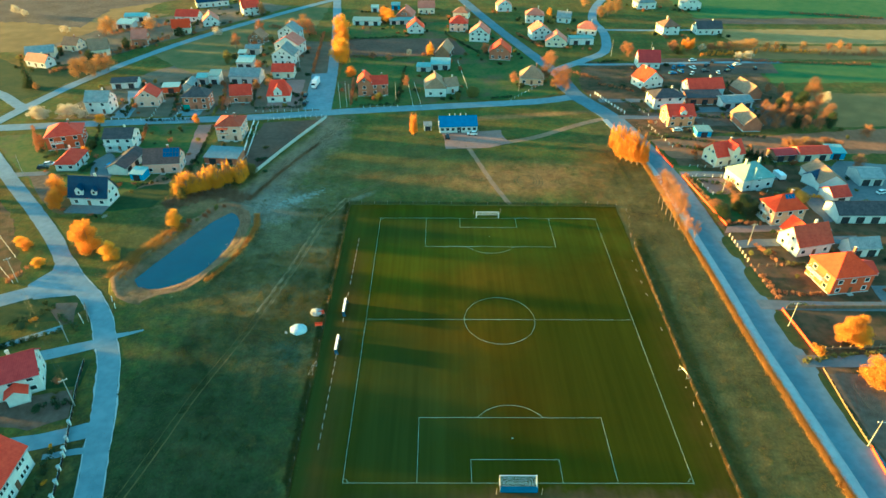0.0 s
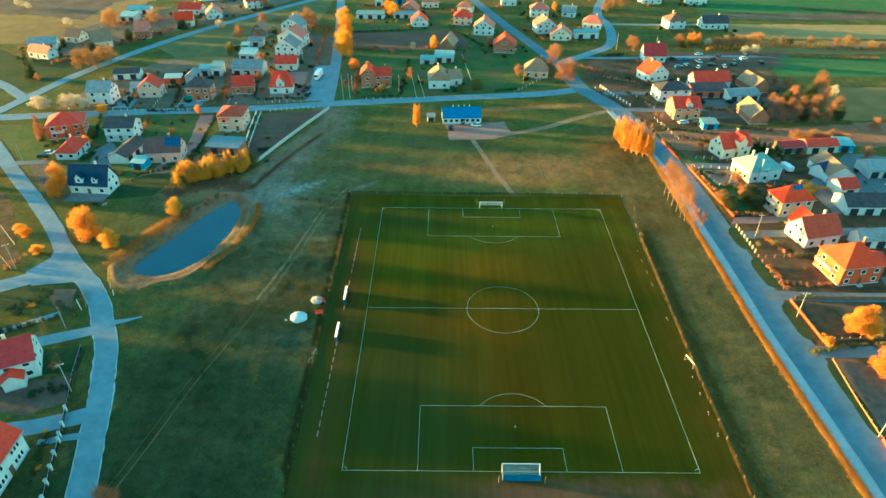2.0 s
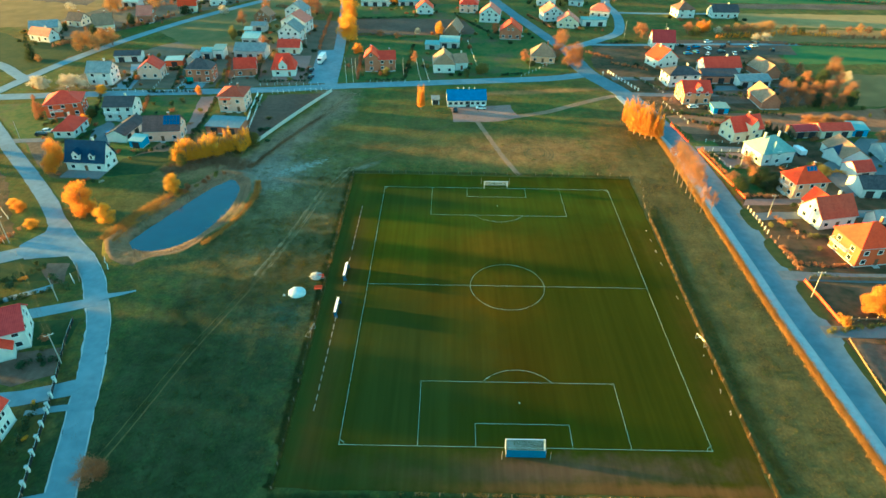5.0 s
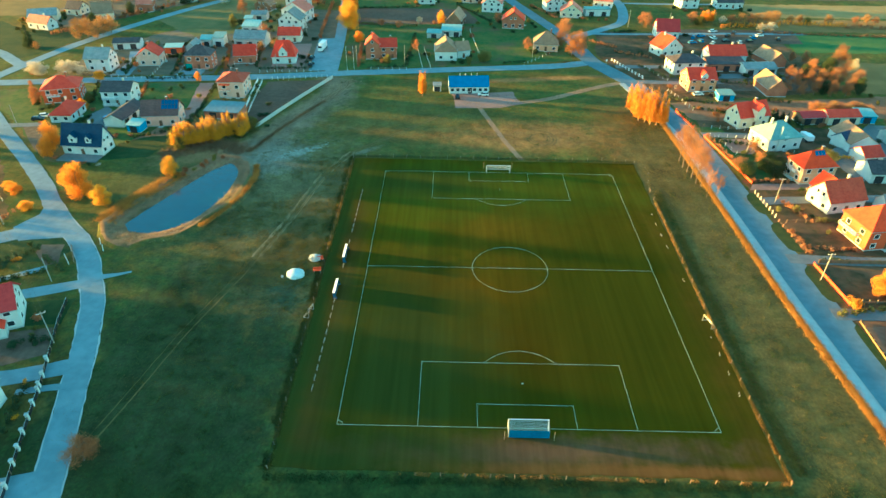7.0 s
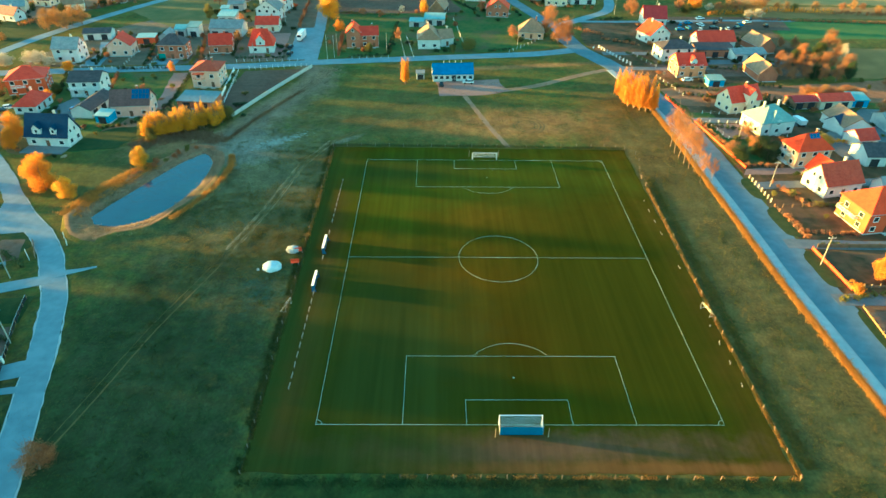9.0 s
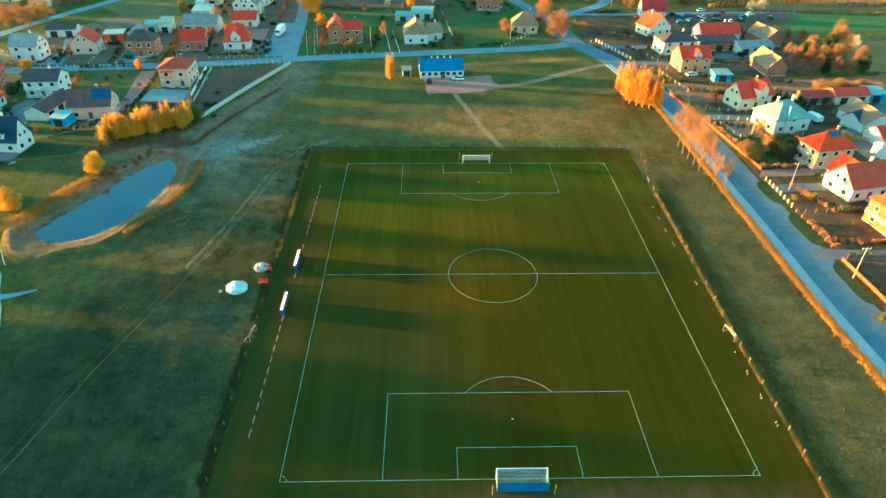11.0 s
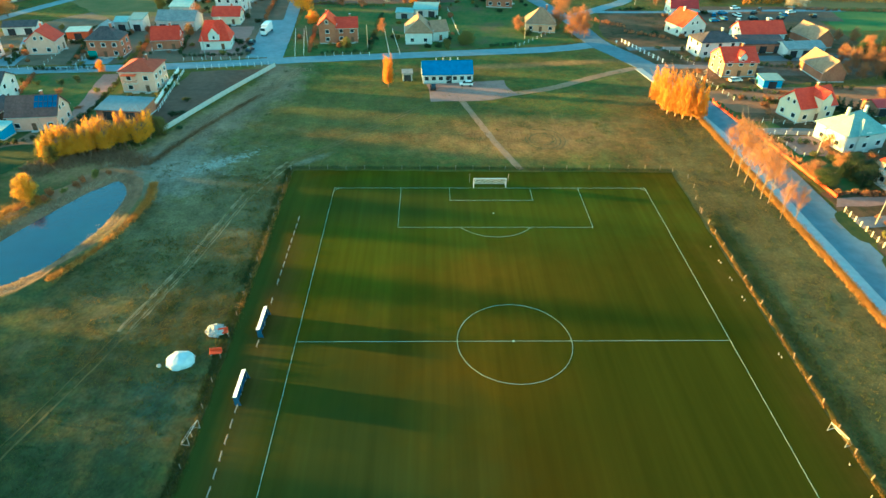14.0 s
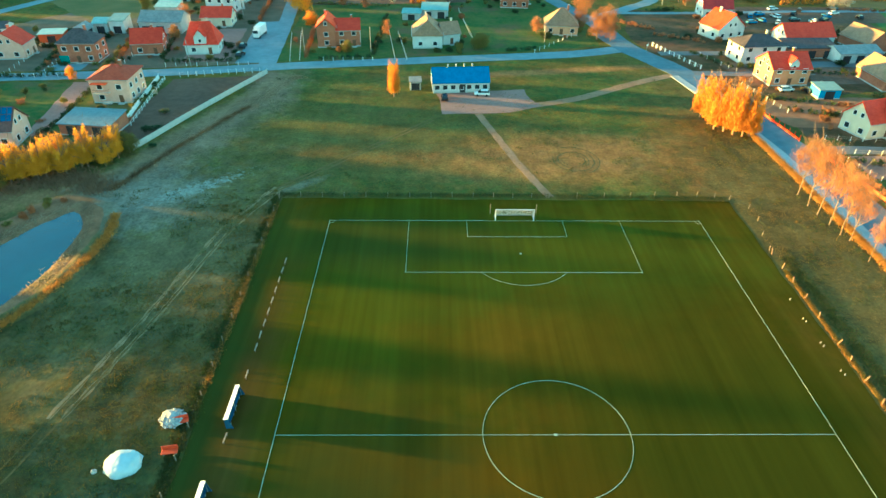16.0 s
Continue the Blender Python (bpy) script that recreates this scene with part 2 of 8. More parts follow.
M["pole"] = surface("concrete_pole", (0.30, 0.28, 0.25), (0.39, 0.37, 0.33), 2.0, 0.9, 0.2)
M["cable"] = surface("cable", (0.04, 0.04, 0.045), (0.07, 0.07, 0.07), 2.0, 0.6, 0)
M["concrete"] = surface("concrete", (0.42, 0.42, 0.41), (0.54, 0.53, 0.51), 0.9, 0.9, 0.3, 6.0)
M["red_fence"] = surface("red_fence_paint", (0.68, 0.050, 0.005), (0.78, 0.072, 0.008), 2.0, 0.7, 0.1)
M["old_wood"] = surface("old_wood", (0.24, 0.19, 0.14), (0.36, 0.29, 0.22), 2.0, 0.9, 0.3)
M["rubber"] = surface("rubber", (0.012, 0.012, 0.012), (0.02, 0.02, 0.02), 3.0, 0.8, 0)
M["car_white"] = surface("white_car_paint", (0.74, 0.75, 0.76), (0.80, 0.80, 0.80), 2.0, 0.25, 0)
M["car_dark"] = surface("dark_car_paint", (0.03, 0.03, 0.035), (0.05, 0.05, 0.055), 2.0, 0.25, 0)
M["car_blue"] = surface("blue_car_paint", (0.06, 0.18, 0.40), (0.08, 0.22, 0.46), 2.0, 0.25, 0)
M["sheet_white"] = surface("white_sheeting", (0.46, 0.52, 0.55), (0.58, 0.63, 0.66), 1.0, 0.5, 0.5, 3.0)
M["rubble"] = surface("rubble", (0.30, 0.30, 0.30), (0.52, 0.52, 0.52), 2.5, 0.9, 0.8, 5.0)
M["red_plastic"] = surface("red_plastic", (0.55, 0.06, 0.02), (0.62, 0.09, 0.03), 2.0, 0.5, 0)
# plants
M["leaf_orange"] = surface("orange_leaves", (0.60, 0.22, 0.013), (0.76, 0.33, 0.024), 0.5, 0.8, 0, rand=0.12, translucent=0.35)
M["leaf_yellow"] = surface("yellow_leaves", (0.64, 0.32, 0.016), (0.78, 0.42, 0.030), 0.5, 0.8, 0, rand=0.12, translucent=0.35)
M["leaf_brown"] = surface("russet_twigs", (0.27, 0.115, 0.048), (0.38, 0.165, 0.07), 0.5, 0.9, 0, rand=0.15, translucent=0.2)
M["leaf_tawny"] = surface("tawny_leaves", (0.30, 0.155, 0.05), (0.42, 0.23, 0.08), 0.5, 0.85, 0, rand=0.2, translucent=0.25)
M["leaf_twig"] = surface("pinkish_twigs", (0.27, 0.122, 0.056), (0.37, 0.172, 0.082), 0.5, 0.9, 0, rand=0.15, translucent=0.2)
M["leaf_green"] = surface("dark_leaves", (0.030, 0.055, 0.020), (0.07, 0.085, 0.03), 0.5, 0.8, 0, rand=0.2, translucent=0.25)
M["leaf_olive"] = surface("olive_leaves", (0.13, 0.125, 0.03), (0.21, 0.17, 0.045), 0.5, 0.8, 0, rand=0.2, translucent=0.3)
M["blossom"] = surface("white_blossom", (0.50, 0.42, 0.30), (0.62, 0.53, 0.40), 0.5, 0.8, 0, translucent=0.3)
M["bark"] = surface("bark", (0.16, 0.11, 0.08), (0.26, 0.19, 0.14), 1.5, 0.9, 0.6, 6.0)
M["birch"] = surface("pale_bark", (0.24, 0.15, 0.10), (0.34, 0.22, 0.15), 1.5, 0.9, 0.4, 6.0)
M["dry_grass"] = surface("dry_grass", (0.36, 0.18, 0.04), (0.48, 0.25, 0.06), 0.8, 0.9, 0, translucent=0.35)
M["weed"] = surface("meadow_tufts", (0.085, 0.092, 0.017), (0.16, 0.11, 0.022), 0.25, 0.9, 0, translucent=0.3)
M["dark_tuft"] = surface("dark_weeds", (0.042, 0.066, 0.016), (0.085, 0.085, 0.02), 0.3, 0.9, 0, translucent=0.2)
M["dry_scrub"] = surface("dry_scrub", (0.17, 0.105, 0.06), (0.27, 0.165, 0.095), 0.5, 0.9, 0, rand=0.2)
M["scrub"] = surface("russet_scrub", (0.14, 0.092, 0.05), (0.25, 0.155, 0.08), 0.5, 0.9, 0, translucent=0.2)
M["straw_tuft"] = surface("dry_meadow_tufts", (0.15, 0.105, 0.02), (0.26, 0.15, 0.03), 0.25, 0.9, 0, translucent=0.3)
M["reed"] = surface("pale_reeds", (0.30, 0.23, 0.15), (0.42, 0.32, 0.21), 0.6, 0.9, 0, translucent=0.3)

def streaks(m, sx, sy, low, high):
    """Long faint streaks along y, as a mower or wheels leave them: they scale the colour a little."""
    n, l = m.node_tree.nodes, m.node_tree.links
    b = n["Principled BSDF"]
    old = b.inputs["Base Color"].links[0].from_socket
    tc = n.new("ShaderNodeTexCoord")
    mp = n.new("ShaderNodeMapping")
    mp.inputs["Scale"].default_value = (sx, sy, 1)
    nz = n.new("ShaderNodeTexNoise")
    nz.inputs["Scale"].default_value = 1.0
    nz.inputs["Detail"].default_value = 5.0
    rg = n.new("ShaderNodeMapRange")
    rg.inputs["From Min"].default_value = 0.3
    rg.inputs["From Max"].default_value = 0.7
    rg.inputs["To Min"].default_value = low
    rg.inputs["To Max"].default_value = high
    mx = n.new("ShaderNodeMix")
    mx.data_type = "RGBA"
    mx.blend_type = "MULTIPLY"
    mx.inputs[0].default_value = 1.0
    l.new(tc.outputs["Object"], mp.inputs["Vector"])
    l.new(mp.outputs[0], nz.inputs["Vector"])
    l.new(nz.outputs["Fac"], rg.inputs["Value"])
    l.new(old, mx.inputs[6])
    l.new(rg.outputs[0], mx.inputs[7])
    l.new(mx.outputs[2], b.inputs["Base Color"])


# worn, bare and otherwise toned ground; some tones hold sun or shade
DUST, DRY_SUNLIT, STRAW = (0.20, 0.14, 0.09), (0.175, 0.085, 0.022), (0.25, 0.128, 0.042)
zone(M["turf"], (0.1092, 0.0605, 0.0127), 41, 15, 3.6, 50, 0, 1.2, 0.2, 2.0)
zone(M["turf"], (0.0824, 0.0517, 0.0127), -2, 4, 7, 5, 0, 0.9)
zone(M["turf"], (0.1005, 0.0584, 0.0140), 0, 96, 7, 5, 0, 0.9)
zone(M["turf"], (0.0352, 0.0361, 0.0038), 27, 26, 16, 44, 0, 1.2, 0.07)
zone(M["turf"], (0.0460, 0.0439, 0.0038), 2, 4, 44, 15, 0, 0.8, 0.09)
zone(M["turf"], (0.0681, 0.0684, 0.0057), -24, 84, 15, 26, 0, 0.9, 0.08)
# next two: warm brown of sunlit patches, put into the turf colour
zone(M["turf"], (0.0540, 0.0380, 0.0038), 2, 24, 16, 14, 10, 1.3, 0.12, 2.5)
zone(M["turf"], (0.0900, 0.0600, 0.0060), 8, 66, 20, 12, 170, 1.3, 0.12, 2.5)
zone(M["turf"], (0.0640, 0.0700, 0.0075), 2, 90, 44, 16, 0, 0.9, 0.1, 2.0)
# a sunlit band between the dugout shadows, painted as warm turf
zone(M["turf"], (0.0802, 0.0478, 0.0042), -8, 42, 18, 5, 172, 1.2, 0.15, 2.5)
zone(M["meadow"], (0.21, 0.19, 0.13), -74.1, 108.6, 5, 5, 0, 1.2, 0.5, 3.0)
zone(M["meadow"], DUST, -62.6, 173.2, 6, 20, 20, 0.8, 0.3)
# dark green that holds the shade over the left meadow
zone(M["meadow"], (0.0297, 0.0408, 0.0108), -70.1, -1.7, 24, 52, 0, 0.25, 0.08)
# dry grass in the sun bands: the orange sunlight is in these tones
zone(M["meadow"], (0.1696, 0.0775, 0.0129), -58.3, 57.2, 17, 8, 12, 0.9, 0.25, 2.5)
zone(M["meadow"], DRY_SUNLIT, -52.3, 92.3, 7, 16, -8, 0.9, 0.25)
zone(M["meadow"], DRY_SUNLIT, -30.2, 128.2, 26, 6, 170, 0.9, 0.2)
zone(M["meadow"], STRAW, 12.0, 127.6, 30, 12, 4, 0.9, 0.25)
zone(M["meadow"], DRY_SUNLIT, 48.0, 119.0, 12, 26, 0, 0.9, 0.25)
zone(M["meadow"], (0.095, 0.077, 0.022), 53.7, 44.2, 13, 95, 2, 0.4, 0.15)
zone(M["meadow"], STRAW, 20.1, 185.8, 40, 2.5, 9, 0.8, 0.3)
zone(M["meadow"], (0.074, 0.076, 0.024), -90.7, 86.7, 28, 34, 30, 0.6, 0.3)
zone(M["meadow"], (0.050, 0.074, 0.052), -54.5, 36.5, 9.0, 8.5, 0, 1.0, 0.4, 2.5)
zone(M["meadow"], (0.1537, 0.0816, 0.0206), -60.3, 78.3, 20, 34, 10, 1.5, 0.16, 7.0)
zone(M["meadow"], (0.090, 0.087, 0.028), -60.4, 90.3, 20, 36, 0, 2.0, 0.22, 6.0)
# tree shade on the meadow, put into a darker ground tone
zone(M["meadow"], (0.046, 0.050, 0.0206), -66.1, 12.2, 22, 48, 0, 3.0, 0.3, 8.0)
zone(M["meadow"], (0.115, 0.084, 0.026), 54.8, 74.0, 11, 100, 0, 2.0, 0.3, 5.0)
zone(M["meadow"], (0.098, 0.088, 0.027), -30.2, 140.3, 24, 22, 0, 2.0, 0.12, 6.0)
zone(M["meadow"], (0.1696, 0.1142, 0.0533), -93.9, 110.9, 15, 6.5, 25, 1.0, 0.4, 2.5)
zone(M["meadow"], (0.2120, 0.1479, 0.0774), -72.7, 144.0, 4.4, 42, -21, 0.9, 0.4, 1.8)
zone(M["meadow"], (0.1802, 0.1581, 0.1032), -43.3, 113.8, 5.5, 1.3, 38, 1.0, 0.5, 2.5)
zone(M["meadow"], (0.115, 0.100, 0.050), -62, 90, 15, 26, 0, 1.6, 0.2, 5.0)
# south strip darkened in its colour to stand in for shade
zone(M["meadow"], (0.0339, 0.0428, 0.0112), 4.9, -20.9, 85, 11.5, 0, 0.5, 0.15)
zone(M["meadow"], (0.165, 0.125, 0.082), -71.5, 134, 6, 36, -20, 1.4, 0.25, 2.5)
zone(M["meadow"], (0.185, 0.165, 0.130), -74.5, 108, 11, 11, 0, 1.2, 0.3, 2.5)
zone(M["meadow"], (0.23, 0.225, 0.19), -65.5, 111.6, 8.5, 1.8, 40, 1.0, 0.8, 6.0)
zone(M["turf"], (0.1117, 0.0643, 0.0331), 0, -5.2, 32, 3.2, 1, 1.2, 0.3, 2.2)
zone(M["turf"], (0.1395, 0.0663, 0.0204), 20, -8.8, 40, 1.3, 0, 1.0, 0.3, 2.0)
zone(M["turf"], (0.0753, 0.0488, 0.0127), -41, 25, 3.6, 60, 0, 1.2, 0.2, 2.0)
# next two: blue-green tint of the shade, mixed into the left turf
zone(M["turf"], (0.0422, 0.0457, 0.0095), -24, 16, 17, 30, 4, 1.1, 0.09, 1.8)
zone(M["turf"], (0.0500, 0.0549, 0.0098), -27, 93, 22, 9, 0, 1.1, 0.12, 1.8)
zone(M["turf"], (0.0443, 0.0506, 0.0112), -44.5, 40, 2.2, 70, 0, 1.4, 0.25, 2.0)
zone(M["turf"], (0.0443, 0.0486, 0.0112), -36, -8, 10, 3, 0, 1.4, 0.25, 2.0)
zone(M["turf"], (0.0430, 0.0425, 0.0042), 24, 46, 20, 30, 0, 1.3, 0.07, 1.5)
streaks(M["turf"], 0.9, 0.025, 0.87, 1.11)
streaks(M["turf"], 0.16, 0.012, 0.84, 1.15)
streaks(M["meadow"], 0.25, 0.06, 0.85, 1.15)
streaks(M["meadow"], 0.10, 0.13, 0.80, 1.24)
streaks(M["meadow"], 0.55, 0.5, 0.84, 1.2)
streaks(M["meadow"], 1.9, 1.5, 0.78, 1.25)
streaks(M["garden"], 0.12, 0.15, 0.8, 1.25)
streaks(M["bank"], 0.4, 0.4, 0.75, 1.25)


# ---- mesh helpers ----
def part(name, bm, material, parent=None, label=""):
    """Links a bmesh as one mesh object, under a thing or a part where one is given."""
    me = bpy.data.meshes.new(name)
    bm.to_mesh(me)
    bm.free()
    return use(name, me, material, parent, label)


def use(name, me, material, parent=None, label=""):
    if not me.materials:
        me.materials.append(M[material])
    ob = new(name, me)
    ob.parent = parent
    if label:
        ob["label"] = label
    return ob


def mesh_of(name, verts, faces):
    me = bpy.data.meshes.new(name)
    me.from_pydata(verts, [], faces)
    me.update()
    return me


def thing(name, m, label, category, group="", kind=""):
    ob = new(name)
    ob.empty_display_size = 0.3
    ob.matrix_world = m
    return tagged(ob, label, category, group, kind)


def box(bm, x, y, z, sx, sy, sz, m=None):
    """A box with its base centre at x, y, z."""
    v = [bm.verts.new((m @ Vector(p)) if m else p) for p in
         [(x + a * sx / 2, y + b * sy / 2, z + c * sz) for c in (0, 1) for a, b in ((-1, -1), (1, -1), (1, 1), (-1, 1))]]
    for f in ((3, 2, 1, 0), (4, 5, 6, 7), (0, 1, 5, 4), (1, 2, 6, 5), (2, 3, 7, 6), (3, 0, 4, 7)):
        bm.faces.new([v[i] for i in f])
    return bm


def boxes(*rows):
    bm = bmesh.new()
    for r in rows:
        box(bm, *r)
    return bm


def bevelled(bm, w=0.03, n=1):
    bmesh.ops.bevel(bm, geom=bm.edges[:], offset=w, segments=n, affect="EDGES")
    return bm


def tube(bm, a, b, r0, r1=None, n=6):
    """A tapered round bar from a to b."""
    a, b = Vector(a), Vector(b)
    r1 = r0 if r1 is None else r1
    q = (b - a).to_track_quat("Z", "Y")
    rings = []
    for p, r in ((a, r0), (b, r1)):
        rings.append([bm.verts.new(p + q @ Vector((r * math.cos(6.2832 * i / n), r * math.sin(6.2832 * i / n), 0))) for i in range(n)])
    for i in range(n):
        bm.faces.new((rings[0][i], rings[0][(i + 1) % n], rings[1][(i + 1) % n], rings[1][i]))
    bm.faces.new(rings[0][::-1])
    bm.faces.new(rings[1])
    return bm


def sweep(line, r, z=0.0, n=4):
    """One continuous round bar along a line of points."""
    bm = bmesh.new()
    rings = []
    for i, p in enumerate(line):
        d = (line[min(i + 1, len(line) - 1)] - line[max(i - 1, 0)]).normalized()
        q = d.to_track_quat("Z", "Y")
        rings.append([bm.verts.new(p + Vector((0, 0, z)) + q @ Vector((r * math.cos(6.2832 * k / n), r * math.sin(6.2832 * k / n), 0))) for k in range(n)])
    for a, b in zip(rings, rings[1:]):
        for k in range(n):
            bm.faces.new((a[k], a[(k + 1) % n], b[(k + 1) % n], b[k]))
    bm.faces.new(rings[0][::-1])
    bm.faces.new(rings[-1])
    return bm


def slab(bm, pts, t):
    """A flat plate: the polygon pts as its top, thickened downwards along its normal by t."""
    p = [Vector(q) for q in pts]
    nrm = (p[1] - p[0]).cross(p[2] - p[0]).normalized()
    if nrm.z < 0:
        p.reverse()
        nrm = -nrm
    top = [bm.verts.new(q) for q in p]
    low = [bm.verts.new(q - nrm * t) for q in p]
    bm.faces.new(top)
    bm.faces.new(low[::-1])
    for i in range(len(p)):
        j = (i + 1) % len(p)
        bm.faces.new((top[i], low[i], low[j], top[j]))
    return bm


def smooth_line(pts, step=4.0):
    """A Catmull-Rom curve through a few plan points."""
    p = [Vector((*q, 0)) for q in pts]
    p = [2 * p[0] - p[1]] + p + [2 * p[-1] - p[-2]]
    out = []
    for i in range(1, len(p) - 2):
        n = max(2, int((p[i + 1] - p[i]).length / step))
        for k in range(n):
            t = k / n
            out.append(0.5 * (2 * p[i] + (p[i + 1] - p[i - 1]) * t + (2 * p[i - 1] - 5 * p[i] + 4 * p[i + 1] - p[i + 2]) * t * t
                              + (3 * p[i] - p[i - 1] - 3 * p[i + 1] + p[i + 2]) * t ** 3))
    return out + [p[-2]]


def ribbon(name, pts, width, z, material, thick=0.3, ragged=0.15, offset=0.0, step=3.0, width_end=None):
    """A strip of ground covering along a line, with a slightly uneven edge and a thickness that sinks into the ground."""
    line = smooth_line(pts, step)
    bm = bmesh.new()
    rows = []
    for i, p in enumerate(line):
        d = (line[min(i + 1, len(line) - 1)] - line[max(i - 1, 0)]).normalized()
        s = Vector((d.y, -d.x, 0))
        k = i / (len(line) - 1)
        w = width if width_end is None else width + (width_end - width) * k
        a = p + s * (offset - w / 2 + random.uniform(-ragged, ragged))
        b = p + s * (offset + w / 2 + random.uniform(-ragged, ragged))
        rows.append([bm.verts.new((q.x, q.y, h)) for q, h in ((a, z - thick), (a, z), (b, z), (b, z - thick))])
    for r, q in zip(rows, rows[1:]):
        for j in range(3):
            bm.faces.new((r[j], q[j], q[j + 1], r[j + 1]))
    bm.faces.new(rows[0])
    bm.faces.new(rows[-1][::-1])
    bmesh.ops.recalc_face_normals(bm, faces=bm.faces[:])
    return part(name, bm, material)


def patch(name, pts, z, material, ragged=0.4, step=3.0, thick=0.2):
    """A plot of ground covering with an uneven outline."""
    line = []
    for i, p in enumerate(pts):
        a, b = Vector((*p, 0)), Vector((*pts[(i + 1) % len(pts)], 0))
        n = max(1, int((b - a).length / step))
        line += [a.lerp(b, k / n) + Vector((random.uniform(-ragged, ragged), random.uniform(-ragged, ragged), 0)) for k in range(n)]
    bm = bmesh.new()
    top = [bm.verts.new((p.x, p.y, z)) for p in line]
    low = [bm.verts.new((p.x, p.y, z - thick)) for p in line]
    bm.faces.new(top)
    for i in range(len(line)):
        j = (i + 1) % len(line)
        bm.faces.new((top[i], low[i], low[j], top[j]))
    bmesh.ops.recalc_face_normals(bm, faces=bm.faces[:])
    for f in bm.faces:
        if len(f.verts) > 4 and f.normal.z < 0:
            f.normal_flip()
    return part(name, bm, material)


def tufts(name, spots, h, spread, blades, material, label, category="grass", width=0.10, z=0.0):
    """Many small tufts of blades as one mesh: spots are plan points."""
    rng = np.random.default_rng(len(spots) + 7)
    p = np.repeat(np.array(spots, float), blades, axis=0)
    n = len(p)
    base = p + rng.normal(0, spread, (n, 2))
    ang = rng.uniform(0, 6.283, n)
    lean = rng.normal(0, 0.35, (n, 2))
    hh = h * rng.uniform(0.5, 1.25, n)
    w = width * (1 + hh)
    v = np.zeros((n, 3, 3))
    for k, s in ((0, -1), (1, 1)):
        v[:, k, 0] = base[:, 0] + s * w * np.cos(ang)
        v[:, k, 1] = base[:, 1] + s * w * np.sin(ang)
    v[:, 2, :2] = base + lean * hh[:, None]
    v[:, 2, 2] = hh + z
    v[:, :2, 2] = z - 0.02
    me = mesh_of(name, v.reshape(-1, 3).tolist(), np.arange(n * 3).reshape(-1, 3).tolist())
    return tagged(use(name, me, material), label, category, kind="stuff")


def along(pts, count, spread, offset=0.0):
    """Random plan points strewn along a line."""
    line = smooth_line(pts, 2.0)
    out = []
    for _ in range(count):
        i = random.randrange(len(line) - 1)
        p = line[i].lerp(line[i + 1], random.random())
        d = (line[i + 1] - line[i]).normalized()
        o = offset + random.gauss(0, spread)
        out.append((p.x + d.y * o, p.y - d.x * o))
    return out


# ---- ground, roads, pitch, pond ----
S = dict(kind="structure")
bm = bmesh.new()
bmesh.ops.create_grid(bm, x_segments=24, y_segments=24, size=3000, matrix=Matrix.Translation((0, 600, 0)))
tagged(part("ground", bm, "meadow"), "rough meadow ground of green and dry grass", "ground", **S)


def plot(name, pts, material, label, z=0.02, ragged=0.5, category="field"):
    return tagged(patch(name, pts, z, material, ragged), label, category, **S)


# fields round the village
plot("field_stubble", [(-907.9, 340.5), (-221.0, 339.2), (-195.7, 442.8), (-174.9, 911.9), (-909.1, 915.6)], "fallow", "wide dull tan field on the edge of the village", ragged=2)
plot("field_fallow", [(-336.9, 257.2), (-220.4, 276.9), (-195.1, 354.0), (-338.1, 356.2)], "fallow", "olive fallow field behind the farmhouses", 0.035, 1.5)
plot("field_brown", [(-420.2, 330.6), (-278.7, 331.8), (-237.0, 321.0), (-237.8, 366.0), (-185.0, 402.6), (-160.0, 470.0), (-420.8, 474.0)], "soil", "bare brown field behind the farmhouses", 0.05, 1.5)
plot("field_strip_green", [(-209.2, 200.3), (-196.1, 228.8), (-186.0, 257.5), (-205.0, 262.0), (-228.0, 240.0), (-251.9, 261.0), (-336.9, 267.2), (-336.3, 210.6)], "dark_lawn", "green field beside the village lane", 0.04, 1)
plot("field_triangle", [(-173.7, 267.5), (-158.4, 298.0), (-130.8, 338.6), (-91.8, 386.9), (-93.6, 304.5), (-96.5, 253.3), (-142.6, 239.0)], "pasture", "green pasture between two lanes", 0.02, 1)
plot("farm_ground", [(-240.0, 262.0), (-226.0, 245.0), (-198.0, 262.0), (-176.0, 293.0), (-146.0, 335.0), (-118.0, 374.0), (-150.0, 390.0), (-186.0, 352.0), (-217.0, 332.0), (-236.0, 287.0)], "dusty", "dusty trodden ground round the farmhouses", 0.045, 1.0, "ground")
plot("field_crop", [(149.6, 229.2), (696.8, 236.6), (697.1, 269.4), (155.7, 259.1)], "crop", "bright green strip of winter crop", 0.02, 1)
plot("field_crop_far", [(152.4, 349.8), (798.1, 366.2), (798.5, 554.4), (140.9, 519.2)], "crop", "green crop field beyond the lane", 0.02, 1.5)
plot("field_olive_east", [(151.9, 265.2), (797.2, 276.3), (797.5, 300.3), (156.0, 289.2)], "fallow", "dull olive strip of fallow field", 0.02, 1)
plot("field_tan", [(158.0, 293.2), (797.5, 306.2), (797.8, 332.2), (150.3, 323.6)], "stubble", "strip of tan stubble beyond the houses", 0.02, 1)
plot("field_tan_low", [(74.4, 144.6), (87.8, 144.4), (158.8, 149.6), (695.8, 160.3), (696.1, 185.0), (163.9, 172.9), (119.6, 165.8), (89.9, 164.3), (71.0, 161.7)], "red_soil", "long strip of bare tan soil between gardens", 0.03, 0.8)
plot("field_grey", [(151.2, 175.2), (696.1, 185.0), (696.6, 220.7), (159.3, 214.9)], "fallow", "grey-brown fallow strip behind the copse", 0.025, 1)
